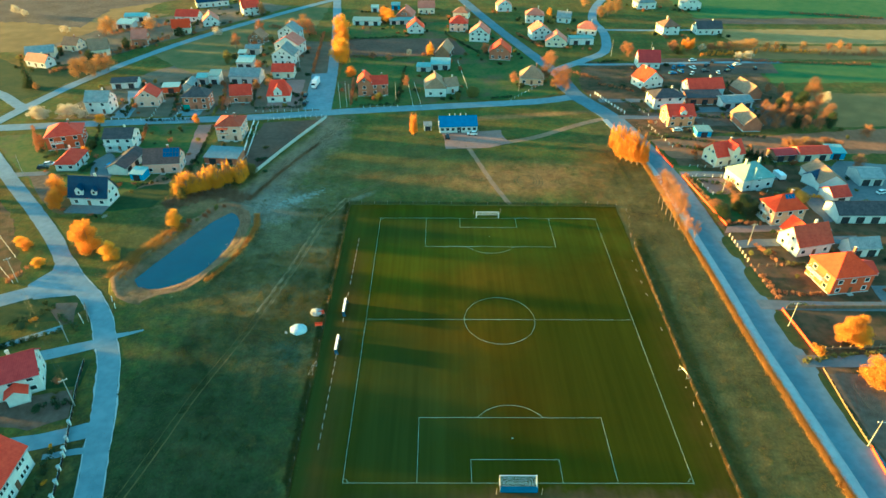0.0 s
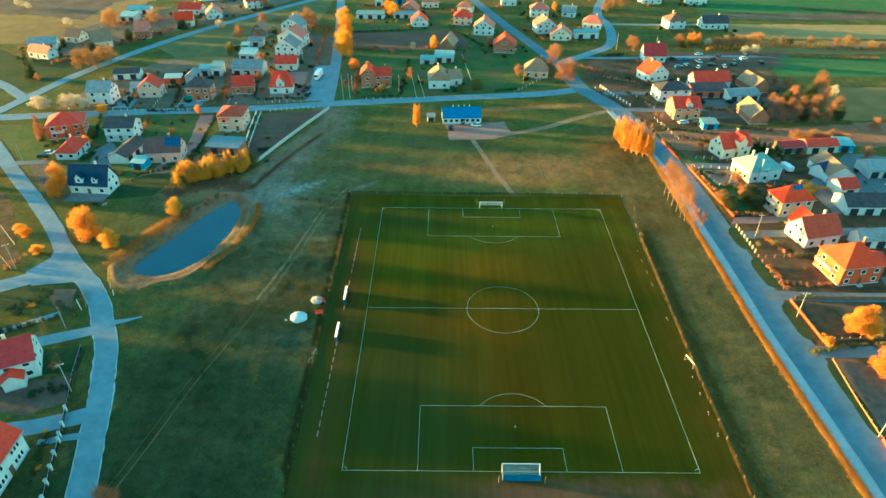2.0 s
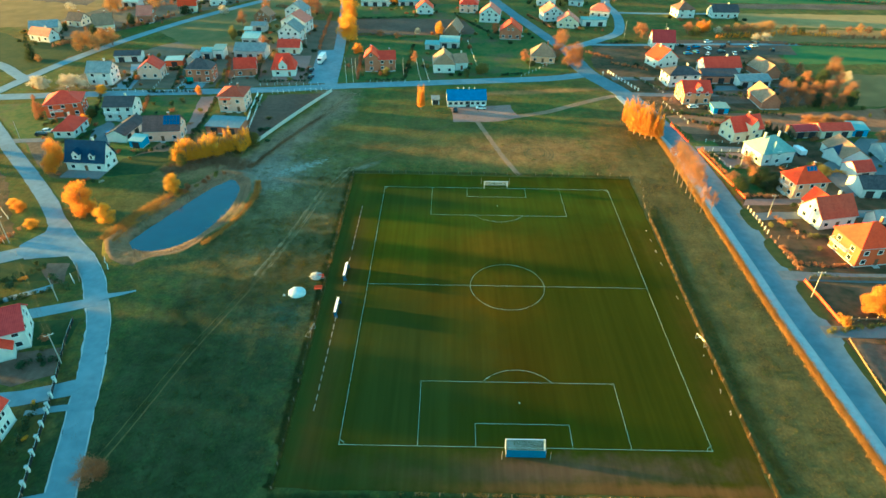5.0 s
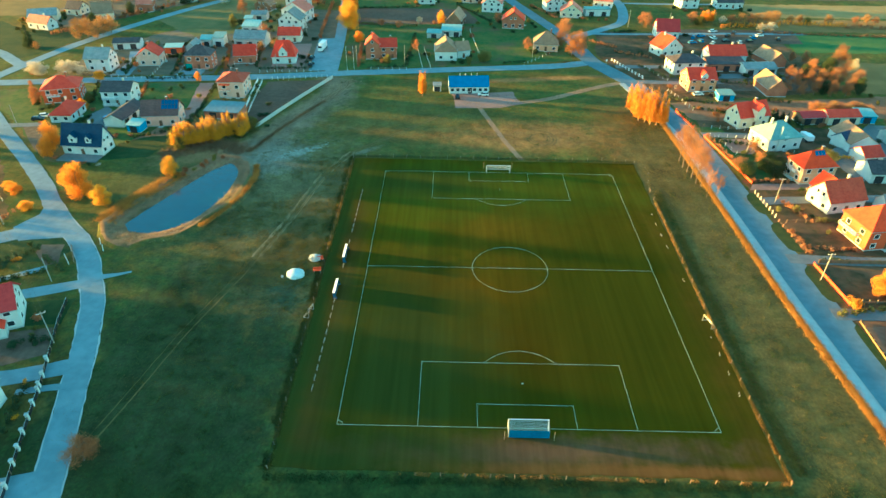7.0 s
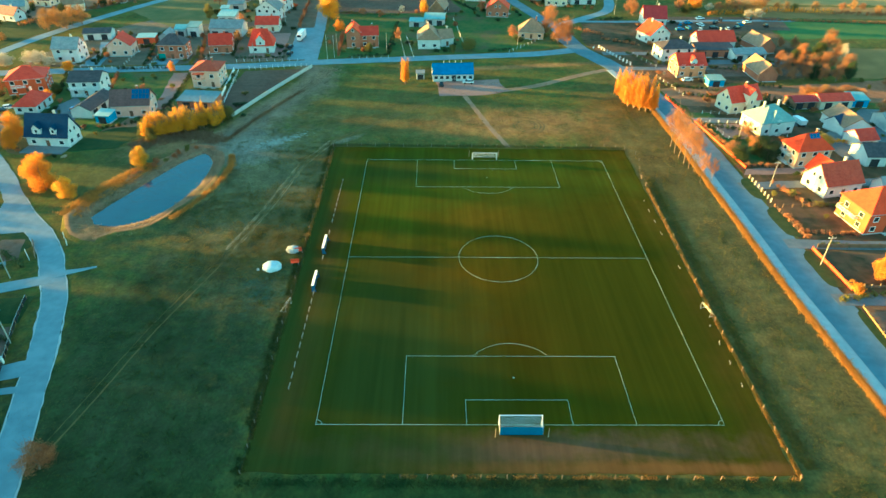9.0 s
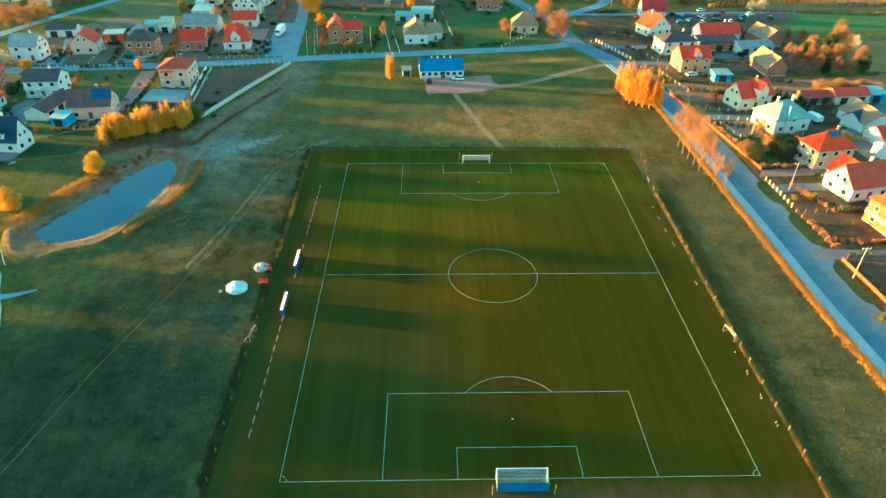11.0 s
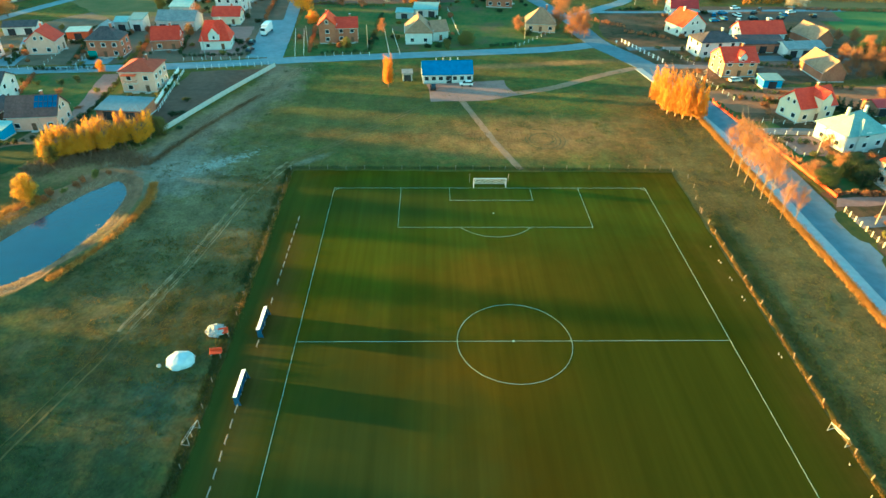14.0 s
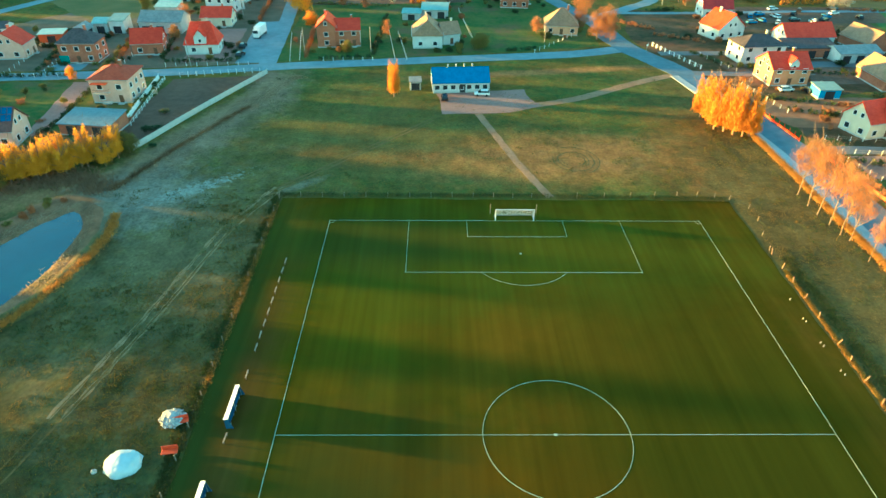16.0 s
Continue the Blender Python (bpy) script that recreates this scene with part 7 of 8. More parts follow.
def fence(name, pts, step, h, post, rails, label, board=None, post_w=0.12, lean=4):
    """A fence of separate posts with rails, mesh wires or boards between them."""
    f = thing(name, pose(*pts[0], 0), label, "fence")
    line = smooth_line(pts, step)
    o = Vector((*pts[0], 0))
    key = (h, post_w)
    if key not in FENCE_POST:
        me = bpy.data.meshes.new("post")
        bm = bevelled(boxes((0, 0, -0.1, post_w, post_w, h + 0.1)), 0.015)
        bm.to_mesh(me)
        bm.free()
        FENCE_POST[key] = me
    for p in line:
        use("post", FENCE_POST[key], post, f).matrix_basis = pose(*(p - o), random.uniform(-lean, lean), random.uniform(-lean, lean), random.uniform(0, 90))
    for z, r, mat in rails:
        part("rail", sweep([p - o for p in line], r, z), mat, f)
    if board:
        mat, z0, z1 = board
        for a, b in zip(line, line[1:]):
            d = b - a
            ob = part("panel", boxes((0, 0, z0, d.length - post_w, 0.06, z1 - z0)), mat, f)
            ob.matrix_basis = Matrix.Translation((a + b) / 2 - o) @ Matrix.Rotation(math.atan2(d.y, d.x), 4, "Z")
    return f


wire = [(0.5, 0.006, "cable"), (0.95, 0.006, "cable")]
fence("wire_fence", [(43.5, -10.4), (43.5, 23.2), (44.4, 65.9), (44.8, 89.1)], 4.2, 1.15, "birch", wire, "leaning pale posts with wire along the dry grass", lean=12, post_w=0.15)
fence("wire_fence", [(44.8, 90.1), (44.5, 108.1), (8.0, 108.9), (-46.6, 109.1)], 4.2, 1.1, "old_wood", wire, "low post and wire fence at the far end of the pitch", post_w=0.085)
fence("wire_fence", [(-46.6, 108.3), (-46.1, 50.6), (-45.3, -9.8)], 5.0, 1.0, "old_wood", wire, "low post and wire fence along the meadow")
fence("wire_fence", [(-20.0, -10.5), (9.9, -10.7), (43.2, -10.9)], 4.0, 1.05, "birch", wire, "pale posts with wire at the near end of the pitch", lean=6)
fence("concrete_fence", [(-65.3, 182.5), (-75.6, 155.5), (-84.3, 130.2)], 2.2, 1.6, "concrete", [], "pale concrete panel fence along the ploughed plot", ("concrete", 0.05, 1.45), 0.16, 0)
fence("white_fence", [(-93.7, 176.8), (-92.1, 161.0), (-90.4, 144.0)], 2.2, 1.2, "white_paint", [(0.5, 0.05, "white_paint"), (1.05, 0.05, "white_paint")], "white post and rail fence along the ploughed plot", None, 0.12, 0)
fence("concrete_fence", [(-95.7, 177.7), (-94.1, 161.5), (-92.3, 145.5)], 2.2, 1.5, "white_paint", [], "white panel fence beside a house", ("white_paint", 0.1, 1.3), 0.16, 0)
fence("picket_fence", [(-90.1, 179.2), (-78.9, 181.6), (-67.7, 183.4)], 2.2, 1.5, "white_paint", [(0.6, 0.03, "metal"), (1.3, 0.03, "metal")], "white metal fence along the street", None, 0.12, 0)
fence("red_fence", [(70.6, 152.2), (72.4, 136.6)], 2.2, 1.5, "red_fence", [], "low red fence lit by the sun beside the road", ("red_fence", 0.1, 0.7), 0.2, 0)
fence("red_fence", [(73.9, 129.6), (75.8, 111.6), (77.6, 95.6)], 2.0, 1.1, "red_fence", [], "red wooden board fence lit by the low sun", ("red_fence", 0.1, 0.85), 0.15, 1)
fence("picket_fence", [(76.2, 89.6), (76.6, 76.0)], 1.9, 1.3, "cream", [(0.35, 0.03, "old_wood"), (0.85, 0.03, "old_wood")], "cream post fence in front of a garden", None, 0.22, 0)
fence("low_fence", [(76.6, 73.7), (77.3, 58.6)], 2.4, 0.95, "brick", [(0.35, 0.03, "timber"), (0.8, 0.03, "timber")], "low garden fence with brick posts and dark rails", None, 0.2, 0)
fence("red_fence", [(76.8, 53.4), (77.4, 44.9), (77.8, 37.5)], 2.0, 1.1, "red_fence", [], "red wooden board fence beside the road", ("red_fence", 0.1, 0.9), 0.15, 1)
fence("slat_fence", [(77.0, 31.5), (76.1, 19.2), (75.7, 8.8)], 2.0, 1.0, "timber", [], "low brown slat fence beside the road", ("timber", 0.15, 0.6), 0.15, 2)
fence("red_fence", [(75.6, 8.3), (75.0, 1.4), (75.2, -12.4)], 2.0, 1.1, "red_fence", [], "red wooden board fence beside the road", ("red_fence", 0.1, 0.9), 0.15, 1)
fence("white_fence", [(78.8, 38.2), (91.2, 38.9), (126.5, 41.0)], 2.4, 1.1, "old_wood", [], "weathered low garden fence along a drive", ("timber", 0.1, 0.7), 0.2, 0)
fence("dark_fence", [(78.4, 54.2), (99.2, 54.2), (128.6, 54.3)], 2.4, 1.4, "timber", [], "dark wooden garden fence", ("timber", 0.1, 1.2), 0.15, 1)
fence("dark_fence", [(78.5, 73.2), (97.3, 74.5), (109.1, 75.4)], 2.4, 1.3, "timber", [(1.0, 0.04, "timber")], "dark garden fence along a drive", None, 0.15, 1)
fence("picket_fence", [(66.7, 188.9), (62.2, 201.0), (58.3, 212.2)], 2.2, 1.3, "white_paint", [(0.4, 0.03, "white_paint"), (1.1, 0.03, "white_paint")], "white fence posts along the street", None, 0.3, 0)
fence("garden_fence", [(-84.0, -25.6), (-87.2, -14.8), (-89.5, -7.2), (-91.5, -0.5), (-93.3, 6.1), (-96.0, 14.3), (-97.1, 17.8), (-99.7, 25.4), (-101.8, 33.5)], 2.6, 1.2, "timber", [(0.35, 0.03, "metal"), (1.1, 0.03, "metal")], "dark board garden fence along the lane", ("car_dark", 0.08, 1.0), 0.14, 0)
fence("white_fence", [(-111.1, 50.6), (-108.6, 47.5)], 1.3, 0.9, "white_paint", [(0.45, 0.05, "white_paint"), (0.85, 0.05, "white_paint")], "short white rail beside the lane", None, 0.12, 0)
fence("dark_fence", [(-111.7, 55.1), (-107.6, 48.2)], 1.6, 1.0, "timber", [], "low dark fence at the garden corner", ("timber", 0.1, 0.9), 0.12, 1)
for x, y in ((-96.0, 14.3), (-94.5, 10.0), (-93.8, 7.4), (-93.3, 6.1), (-92.5, 2.8), (-91.5, -0.5), (-90.6, -3.8), (-89.5, -7.2), (-88.6, -10.3), (-87.2, -14.8)):
    p = thing("gate_post", pose(x, y, 0, 0, 0, 12), "pale masonry gate post beside the lane", "post", "gate posts by the lane")
    part("pillar", bevelled(boxes((0, 0, 0, 0.5, 0.5, 1.5)), 0.02), "white", p)
    part("cap", bevelled(boxes((0, 0, 1.5, 0.68, 0.68, 0.14)), 0.03), "concrete", p)
for x, y, r in ((-105.0, 56.6, 30), (-102.9, 53.6, 30)):
    p = thing("marker_post", pose(x, y, 0, 4, 6, r), "slim white marker post beside the lane", "post", "marker posts by the lane")
    part("stake", bevelled(boxes((0, 0, 0, 0.16, 0.16, 1.9)), 0.02), "white_paint", p)
    part("foot", boxes((0, 0, 0, 0.3, 0.3, 0.12)), "concrete", p)


# white painted stakes just inside the east fence
for i, y in enumerate((8.9, 9.6, 14.7, 15.3, 20.1, 20.7, 25.5, 45.4, 46.1, 59.6, 60.4, 65.4, 66.1, 70.8, 71.5, 76.2)):
    p = thing("marker_stake", pose(41.9 + 0.12 * (i % 2), y, 0.03, 8 * (i % 3 - 1), 10, 20 * i), "short leaning white stake beside the pitch fence", "stake", "white stakes by the fence")
    part("stake", bevelled(boxes((0, 0, -0.05, 0.09, 0.07, 0.45)), 0.01), "pole", p)
    part("foot", bevelled(boxes((0, 0, -0.02, 0.2, 0.16, 0.1)), 0.01), "pole", p)


# poles and cables
def pole(x, y, h, label="grey concrete power pole", arms=True, rot=0):
    p = thing("power_pole", pose(x, y, 0, 0, 0, rot), label, "pole")
    part("shaft", tube(bmesh.new(), (0, 0, -0.2), (0, 0, h), 0.13, 0.09, 8), "pole", p)
    if arms:
        part("crossarm", boxes((0, 0, h - 0.5, 1.8, 0.12, 0.12)), "metal", p)
        for s in (-0.8, 0, 0.8):
            part("insulator", tube(bmesh.new(), (s, 0, h - 0.38), (s, 0, h - 0.12), 0.06, 0.04, 6), "white_paint", p)


def cable(a, b, sag):
    """A slack overhead cable between two pole heads."""
    a, b = Vector(a), Vector(b)
    bm = sweep([a.lerp(b, i / 16) - Vector((0, 0, sag * 4 * (i / 16) * (1 - i / 16))) for i in range(17)], 0.010)
    tagged(part("overhead_cable", bm, "cable"), "thin overhead power cable", "cable", kind="structure")


POLES = [(75.7, 47.1, 8.0), (75.3, 9.1, 8.0), (80.1, 84.6, 8.0), (83.7, 116.5, 8.0), (-97.6, 19.8, 8.5), (-135.2, 64.9, 8.5), (-168.9, 129.6, 7.5), (-109.2, 40.6, 6.8), (22.2, 216.0, 8.0), (-36.3, 204.1, 8.0), (-57.6, 202.5, 8.0), (-90.1, 188.9, 8.0), (-89.3, 249.0, 8.5), (98.4, 264.6, 9.0), (78.5, 269.2, 9.0)]
for i, (x, y, h) in enumerate(POLES):
    pole(x, y, h, "weathered power pole beside a garden" if i % 3 == 2 else "grey concrete power pole beside a plot", rot=(0, 0, 0, 0, 35, 35)[i] if i < 6 else 15, arms=i < 6)
for dx in (-0.55, 0.55):
    for (x0, y0, h0), (x1, y1, h1) in ((POLES[0], POLES[1]), (POLES[0], POLES[2]), (POLES[2], POLES[3]), (POLES[4], POLES[5]), (POLES[5], POLES[6])):
        cable((x0 + dx, y0, h0 - 0.15), (x1 + dx, y1, h1 - 0.15), 0.7)


# ---- vehicles ----
def car(x, y, rot, paint, label):
    c = thing("car", pose(x, y, 0.07, 0, 0, rot), label, "car")
    bm = bmesh.new()
    prof = [(-2.1, 0.3), (2.1, 0.3), (2.15, 0.7), (1.2, 0.9), (-2.1, 0.95)]
    rows = [[bm.verts.new((px, s * 0.85, pz)) for px, pz in prof] for s in (-1, 1)]
    bm.faces.new(rows[0])
    bm.faces.new(rows[1][::-1])
    for i in range(5):
        bm.faces.new((rows[0][i], rows[1][i], rows[1][(i + 1) % 5], rows[0][(i + 1) % 5]))
    bmesh.ops.recalc_face_normals(bm, faces=bm.faces[:])
    part("body", bevelled(bm, 0.06, 2), paint, c)
    bm = bmesh.new()
    low = [bm.verts.new(p) for p in ((-2.0, -0.78, 0.93), (1.15, -0.78, 0.88), (1.15, 0.78, 0.88), (-2.0, 0.78, 0.93))]
    top = [bm.verts.new(p) for p in ((-1.6, -0.62, 1.42), (0.35, -0.62, 1.45), (0.35, 0.62, 1.45), (-1.6, 0.62, 1.42))]
    for i in range(4):
        bm.faces.new((low[i], low[(i + 1) % 4], top[(i + 1) % 4], top[i]))
    bm.faces.new(top)
    part("cabin", bm, "glass", c)
    part("roof", bevelled(boxes((-0.62, 0, 1.42, 1.95, 1.24, 0.06)), 0.02), paint, c)
    for sx in (-1.3, 1.3):
        for sy in (-0.82, 0.82):
            part("wheel", tube(bmesh.new(), (sx, sy - 0.1, 0.25), (sx, sy + 0.1, 0.25), 0.32, 0.32, 12), "rubber", c)
    for sy in (-0.6, 0.6):
        part("headlight", boxes((2.12, sy, 0.62, 0.08, 0.3, 0.14)), "white_paint", c)


def van(x, y, rot, L, H, label, name="van"):
    v = thing(name, pose(x, y, 0.09, 0, 0, rot), label, name)
    part("body", bevelled(boxes((-0.9, 0, 0.75, L - 2.2, 2.3, H - 0.75)), 0.06, 2), "car_white", v)
    part("cab", bevelled(boxes((L / 2 - 0.9, 0, 0.5, 1.8, 2.1, H * 0.68)), 0.12, 2), "car_white", v)
    part("windscreen", boxes((L / 2 + 0.01, 0, H * 0.45 + 0.3, 0.06, 1.8, H * 0.26)), "glass", v)
    part("chassis", boxes((0, 0, 0.4, L - 0.4, 1.4, 0.35)), "car_dark", v)
    for sx in (-L / 2 + 1.0, L / 2 - 1.1):
        for sy in (-0.95, 0.95):
            part("wheel", tube(bmesh.new(), (sx, sy - 0.15, 0.4), (sx, sy + 0.15, 0.4), 0.46, 0.46, 12), "rubber", v)


van(-76.3, 221.2, -96, 8.5, 3.6, "white lorry with a box body on the parking place", "lorry")
car(-78.9, 208.0, 88, "car_dark", "dark car parked in the paved yard")
car(-77.5, 198.8, 80, "car_dark", "dark car parked at the street edge")
car(-12.7, 162.6, 92, "car_dark", "dark car parked on the gravel yard")
car(-2.3, 165.6, 178, "car_white", "white car parked beside the clubhouse")
car(-162.6, 136.8, 15, "car_white", "pale car parked beside a drive")
car(-163.6, 134.0, 12, "car_dark", "dark car parked beside a drive")
car(-139.3, 135.8, 65, "car_blue", "blue car parked beside a drive")
car(84.5, 170.1, 10, "car_white", "white car parked in front of the red-roofed house")
car(90.4, 169.5, 100, "car_dark", "dark car parked beside the blue shed")
van(109.1, 128.6, 96, 5.6, 2.4, "white van parked beside the mint-roofed house")
for x, y, r, p, lab in ((104.2, 241.3, 15, "car_blue", "blue car in the crowded farmyard"), (109.2, 244.2, 100, "car_blue", "blue car in the crowded farmyard"), (114.2, 241.1, 60, "car_white", "white car in the crowded farmyard"), (122.1, 244.9, 10, "car_dark", "dark car in the crowded farmyard"),
                        (128.0, 242.7, 80, "car_white", "white car in the crowded farmyard"), (134.0, 245.6, 30, "car_dark", "dark car in the crowded farmyard"),
                        (107.3, 250.3, 70, "car_blue", "blue car in the crowded farmyard"), (112.2, 253.2, 20, "car_blue", "blue car in the crowded farmyard"), (117.2, 250.0, 110, "car_white", "white car in the crowded farmyard"), (126.1, 253.8, 45, "car_dark", "dark car in the crowded farmyard"), (138.0, 251.5, 95, "car_blue", "blue car in the crowded farmyard"),
                        (142.9, 255.4, 20, "car_white", "white car in the crowded farmyard"), (131.1, 259.7, 60, "car_dark", "dark car in the crowded farmyard"), (149.8, 249.2, 80, "car_dark", "dark car in the crowded farmyard"), (121.2, 262.0, 15, "car_white", "white car in the crowded farmyard"), (145.9, 262.4, 120, "car_dark", "dark car in the crowded farmyard"), (140.9, 117.6, 20, "car_white", "white car among the eastern barns"), (144.8, 115.6, 110, "car_blue", "blue car among the eastern barns"),
                        (150.7, 121.4, 60, "car_white", "white car among the eastern barns"), (146.9, 131.4, 15, "car_dark", "dark car among the eastern barns"), (-54.8, 334.2, 5, "car_white", "white car near the greenhouse"), (-47.6, 335.0, 95, "car_dark", "dark car near the greenhouse")):
    car(x, y, r, p, lab)

# road sign by the junction
s = thing("road_sign", pose(54.3, 205.2, 0, 0, 0, 20), "small white triangular road sign on a post", "sign")
part("post", tube(bmesh.new(), (0, 0, 0), (0, 0, 2.4), 0.04), "metal", s)
part("plate", tube(bmesh.new(), (0, -0.05, 2.4), (0, 0.0, 2.4), 0.6, 0.6, 3), "white_paint", s)

# ---- grass and reeds ----
random.seed(11)
tufts("verge_grass", along([(62.0, 152.5), (62.8, 125.9), (63.1, 92.0), (63.4, 62.2), (63.5, 40.4), (64.3, 20.1), (65.2, -1.7), (66.3, -30.1)], 15000, 0.42), 0.55, 0.2, 4, "dry_grass", "tall dry golden grass on the road verge", width=0.035)
def broken(spots, low):
    """Leaves gaps in a line of grass."""
    return [p for p in spots if noise.noise(Vector((p[0] * 0.4, p[1] * 0.4, 2))) > low]


tufts("fence_grass", along([(43.7, -10.4), (43.8, 23.2), (44.7, 65.9), (45.0, 84.1)], 9000, 0.14), 0.24, 0.12, 4, "weed", "low green grass along the wire fence", width=0.03)
tufts("fence_grass", broken(along([(43.5, -10.4), (43.6, 23.2), (44.5, 65.9), (44.8, 84.1)], 4200, 0.16), -0.12), 0.22, 0.12, 3, "dry_grass", "tall dry grass along the wire fence", width=0.03)
tufts("fence_grass", broken(along([(-24.0, -10.2), (9.9, -10.5), (43.2, -10.7)], 1600, 0.15), -0.05), 0.28, 0.15, 4, "dry_grass", "tall dry grass at the near end of the pitch", width=0.03)
tufts("fence_grass", along([(44.5, 108.1), (8.0, 109.2), (-46.6, 109.3)], 1300, 0.4), 0.2, 0.25, 4, "weed", "rough grass along the far fence", width=0.05)
tufts("fence_grass", along([(-46.6, 108.3), (-46.1, 50.6), (-45.3, -9.8)], 1800, 0.3), 0.28, 0.2, 4, "weed", "rough grass along the meadow fence", width=0.05)
tufts("fence_grass", along([(-46.6, 106.3), (-46.2, 80.1), (-46.1, 56.1)], 700, 0.25), 0.3, 0.2, 4, "dry_grass", "dry grass along the sunlit part of the meadow fence", width=0.035)
tufts("pond_reeds", along(POND + [POND[0]], 3500, 1.0, -2.2), 0.3, 0.3, 4, "reed", "pale dry reeds round the pond", "reeds", width=0.05, z=0.3)
tufts("pond_reeds", along([(-76.2, 101.0), (-74.4, 92.4), (-75.8, 81.5), (-79.2, 70.6), (-82.0, 64.9)], 1500, 0.45), 0.4, 0.3, 4, "dry_grass", "golden dry grass on the pond ridge", "reeds", width=0.045, z=0.72)
tufts("pond_reeds", along([(-108.8, 66.0), (-107.2, 73.5), (-103.2, 83.0), (-97.8, 94.5)], 4600, 1.3), 0.34, 0.3, 4, "dry_grass", "golden dry grass on the pond ridge", "reeds", width=0.045, z=0.72)
tufts("ditch_reeds", along([(-82.2, 108.5), (-79.0, 119.0), (-74.4, 132.5), (-67.2, 150.5), (-60.1, 168.2), (-55.6, 181.2)], 1800, 1.3), 0.3, 0.4, 4, "reed", "dry brown weeds along the ditch", "reeds", width=0.05)
tufts("ditch_scrub", along([(-81.4, 111.1), (-79.4, 117.8), (-75.4, 130.0), (-69.8, 144.2), (-64.4, 156.8)], 800, 0.3), 0.5, 0.25, 4, "scrub", "dark brown scrub in the ditch", "scrub", width=0.06)
tufts("pond_scrub", along([(-109.1, 107.1), (-100.0, 114.0), (-91.9, 116.9), (-82.7, 110.8)], 1500, 2.2), 0.7, 0.4, 4, "dry_scrub", "dry russet scrub between the trees and the pond", "scrub", width=0.05)


def strew(n, x0, x1, y0, y1):
    out = []
    while len(out) < n:
        x, y = random.uniform(x0, x1), random.uniform(y0, y1)
        if noise.noise(Vector((x * 0.05, y * 0.05, 3))) + 0.5 * noise.noise(Vector((x * 0.2, y * 0.2, 8))) > random.uniform(-0.5, 0.6):
            out.append((x, y))
    return out


tufts("meadow_grass", [p for p in strew(16000, 45.5, 62, -30, 165) if p[0] > 48.0 or p[1] > 80], 0.12, 0.22, 3, "straw_tuft", "rough tufts of dry meadow grass", width=0.035)
tufts("meadow_grass", [p for p in strew(7000, 46.5, 62, -30, 165) if noise.noise(Vector((p[0] * 0.5, p[1] * 0.22, 5))) > 0.12], 0.24, 0.2, 4, "dark_tuft", "dark green clumps of weeds in the meadow", width=0.05)
tufts("meadow_grass", strew(14000, -88, -47, -25, 60), 0.12, 0.25, 3, "weed", "rough tufts of meadow grass", width=0.035)
tufts("meadow_grass", strew(15000, -76, -47, 44, 106), 0.13, 0.22, 3, "straw_tuft", "dry brown tufts of meadow grass", width=0.035)
tufts("meadow_grass", [p for p in strew(9000, -80, -47, -25, 110) if noise.noise(Vector((p[0] * 0.3, p[1] * 0.3, 5))) > 0.1], 0.26, 0.25, 4, "dark_tuft", "dark green clumps of weeds in the meadow", width=0.05)
tufts("meadow_grass", strew(14000, -46, 62, 111, 165), 0.11, 0.25, 3, "straw_tuft", "rough tufts of dry meadow grass", width=0.035)
tufts("meadow_grass", [p for p in strew(7000, -70, 55, 111, 185) if noise.noise(Vector((p[0] * 0.2, p[1] * 0.3, 5))) > 0.15], 0.26, 0.3, 4, "dark_tuft", "dark green clumps of weeds in the meadow", width=0.05)
# coarse clumps that stand out of the grazed grass
tufts("meadow_clumps", [p for p in strew(2600, -77, -47.5, 40, 112) if noise.noise(Vector((p[0] * 0.35, p[1] * 0.35, 9))) > -0.05], 0.24, 0.34, 7, "weed", "coarse olive clumps of meadow grass", width=0.05)
# unmown strip of dark weeds along the edge of the pitch
tufts("edge_weeds", broken(along([(-47.2, 109.8), (-46.9, 80), (-46.7, 50.6), (-46.3, 28), (-45.9, -11)], 7000, 0.45), -0.2), 0.26, 0.2, 4, "dark_tuft", "dark unmown weeds along the edge of the pitch", width=0.05)
# dark tufts added to stand in for the shade strip east of the fence
tufts("edge_weeds", along([(46.0, -9.0), (46.0, 23.0), (46.7, 66.0), (46.9, 88.0)], 6000, 0.8), 0.2, 0.22, 4, "dark_tuft", "dark tufts beside the wire fence, in place of shade", width=0.05)
tufts("edge_weeds", along([(44.5, 108.9), (8.0, 109.9), (-47.0, 110.2)], 1400, 0.35), 0.18, 0.2, 4, "dark_tuft", "dark unmown weeds behind the far goal", width=0.05)
tufts("edge_weeds", along([(-46.0, -11.3), (9.9, -11.6), (43.5, -11.8)], 2600, 0.6), 0.22, 0.25, 4, "dark_tuft", "dark unmown weeds at the near end of the pitch", width=0.05)


# ---- garden boundaries and clutter ----
hedge([(-51.8, 196.3), (-36.4, 197.8)], 1.2, "leaf_green")
hedge([(-56.6, 197.6), (-59.0, 231.7)], 1.4, "leaf_brown")
hedge([(-35.3, 200.6), (-34.2, 249.2)], 1.2, "leaf_green")
hedge([(-7.3, 202.4), (-10.0, 232.5)], 1.2, "leaf_olive")
hedge([(8.2, 206.1), (17.7, 208.4)], 1.1, "leaf_green")
hedge([(-98.5, 192.3), (-77.3, 194.6)], 1.2, "leaf_green")
hedge([(-100.7, 195.6), (-105.7, 223.1)], 1.5, "leaf_green")
hedge([(-113.2, 190.1), (-120.5, 222.8)], 1.4, "leaf_brown")
hedge([(-133.7, 184.1), (-138.1, 206.1)], 1.2, "leaf_green")
hedge([(-153.2, 183.1), (-157.7, 203.6)], 1.1, "leaf_green")
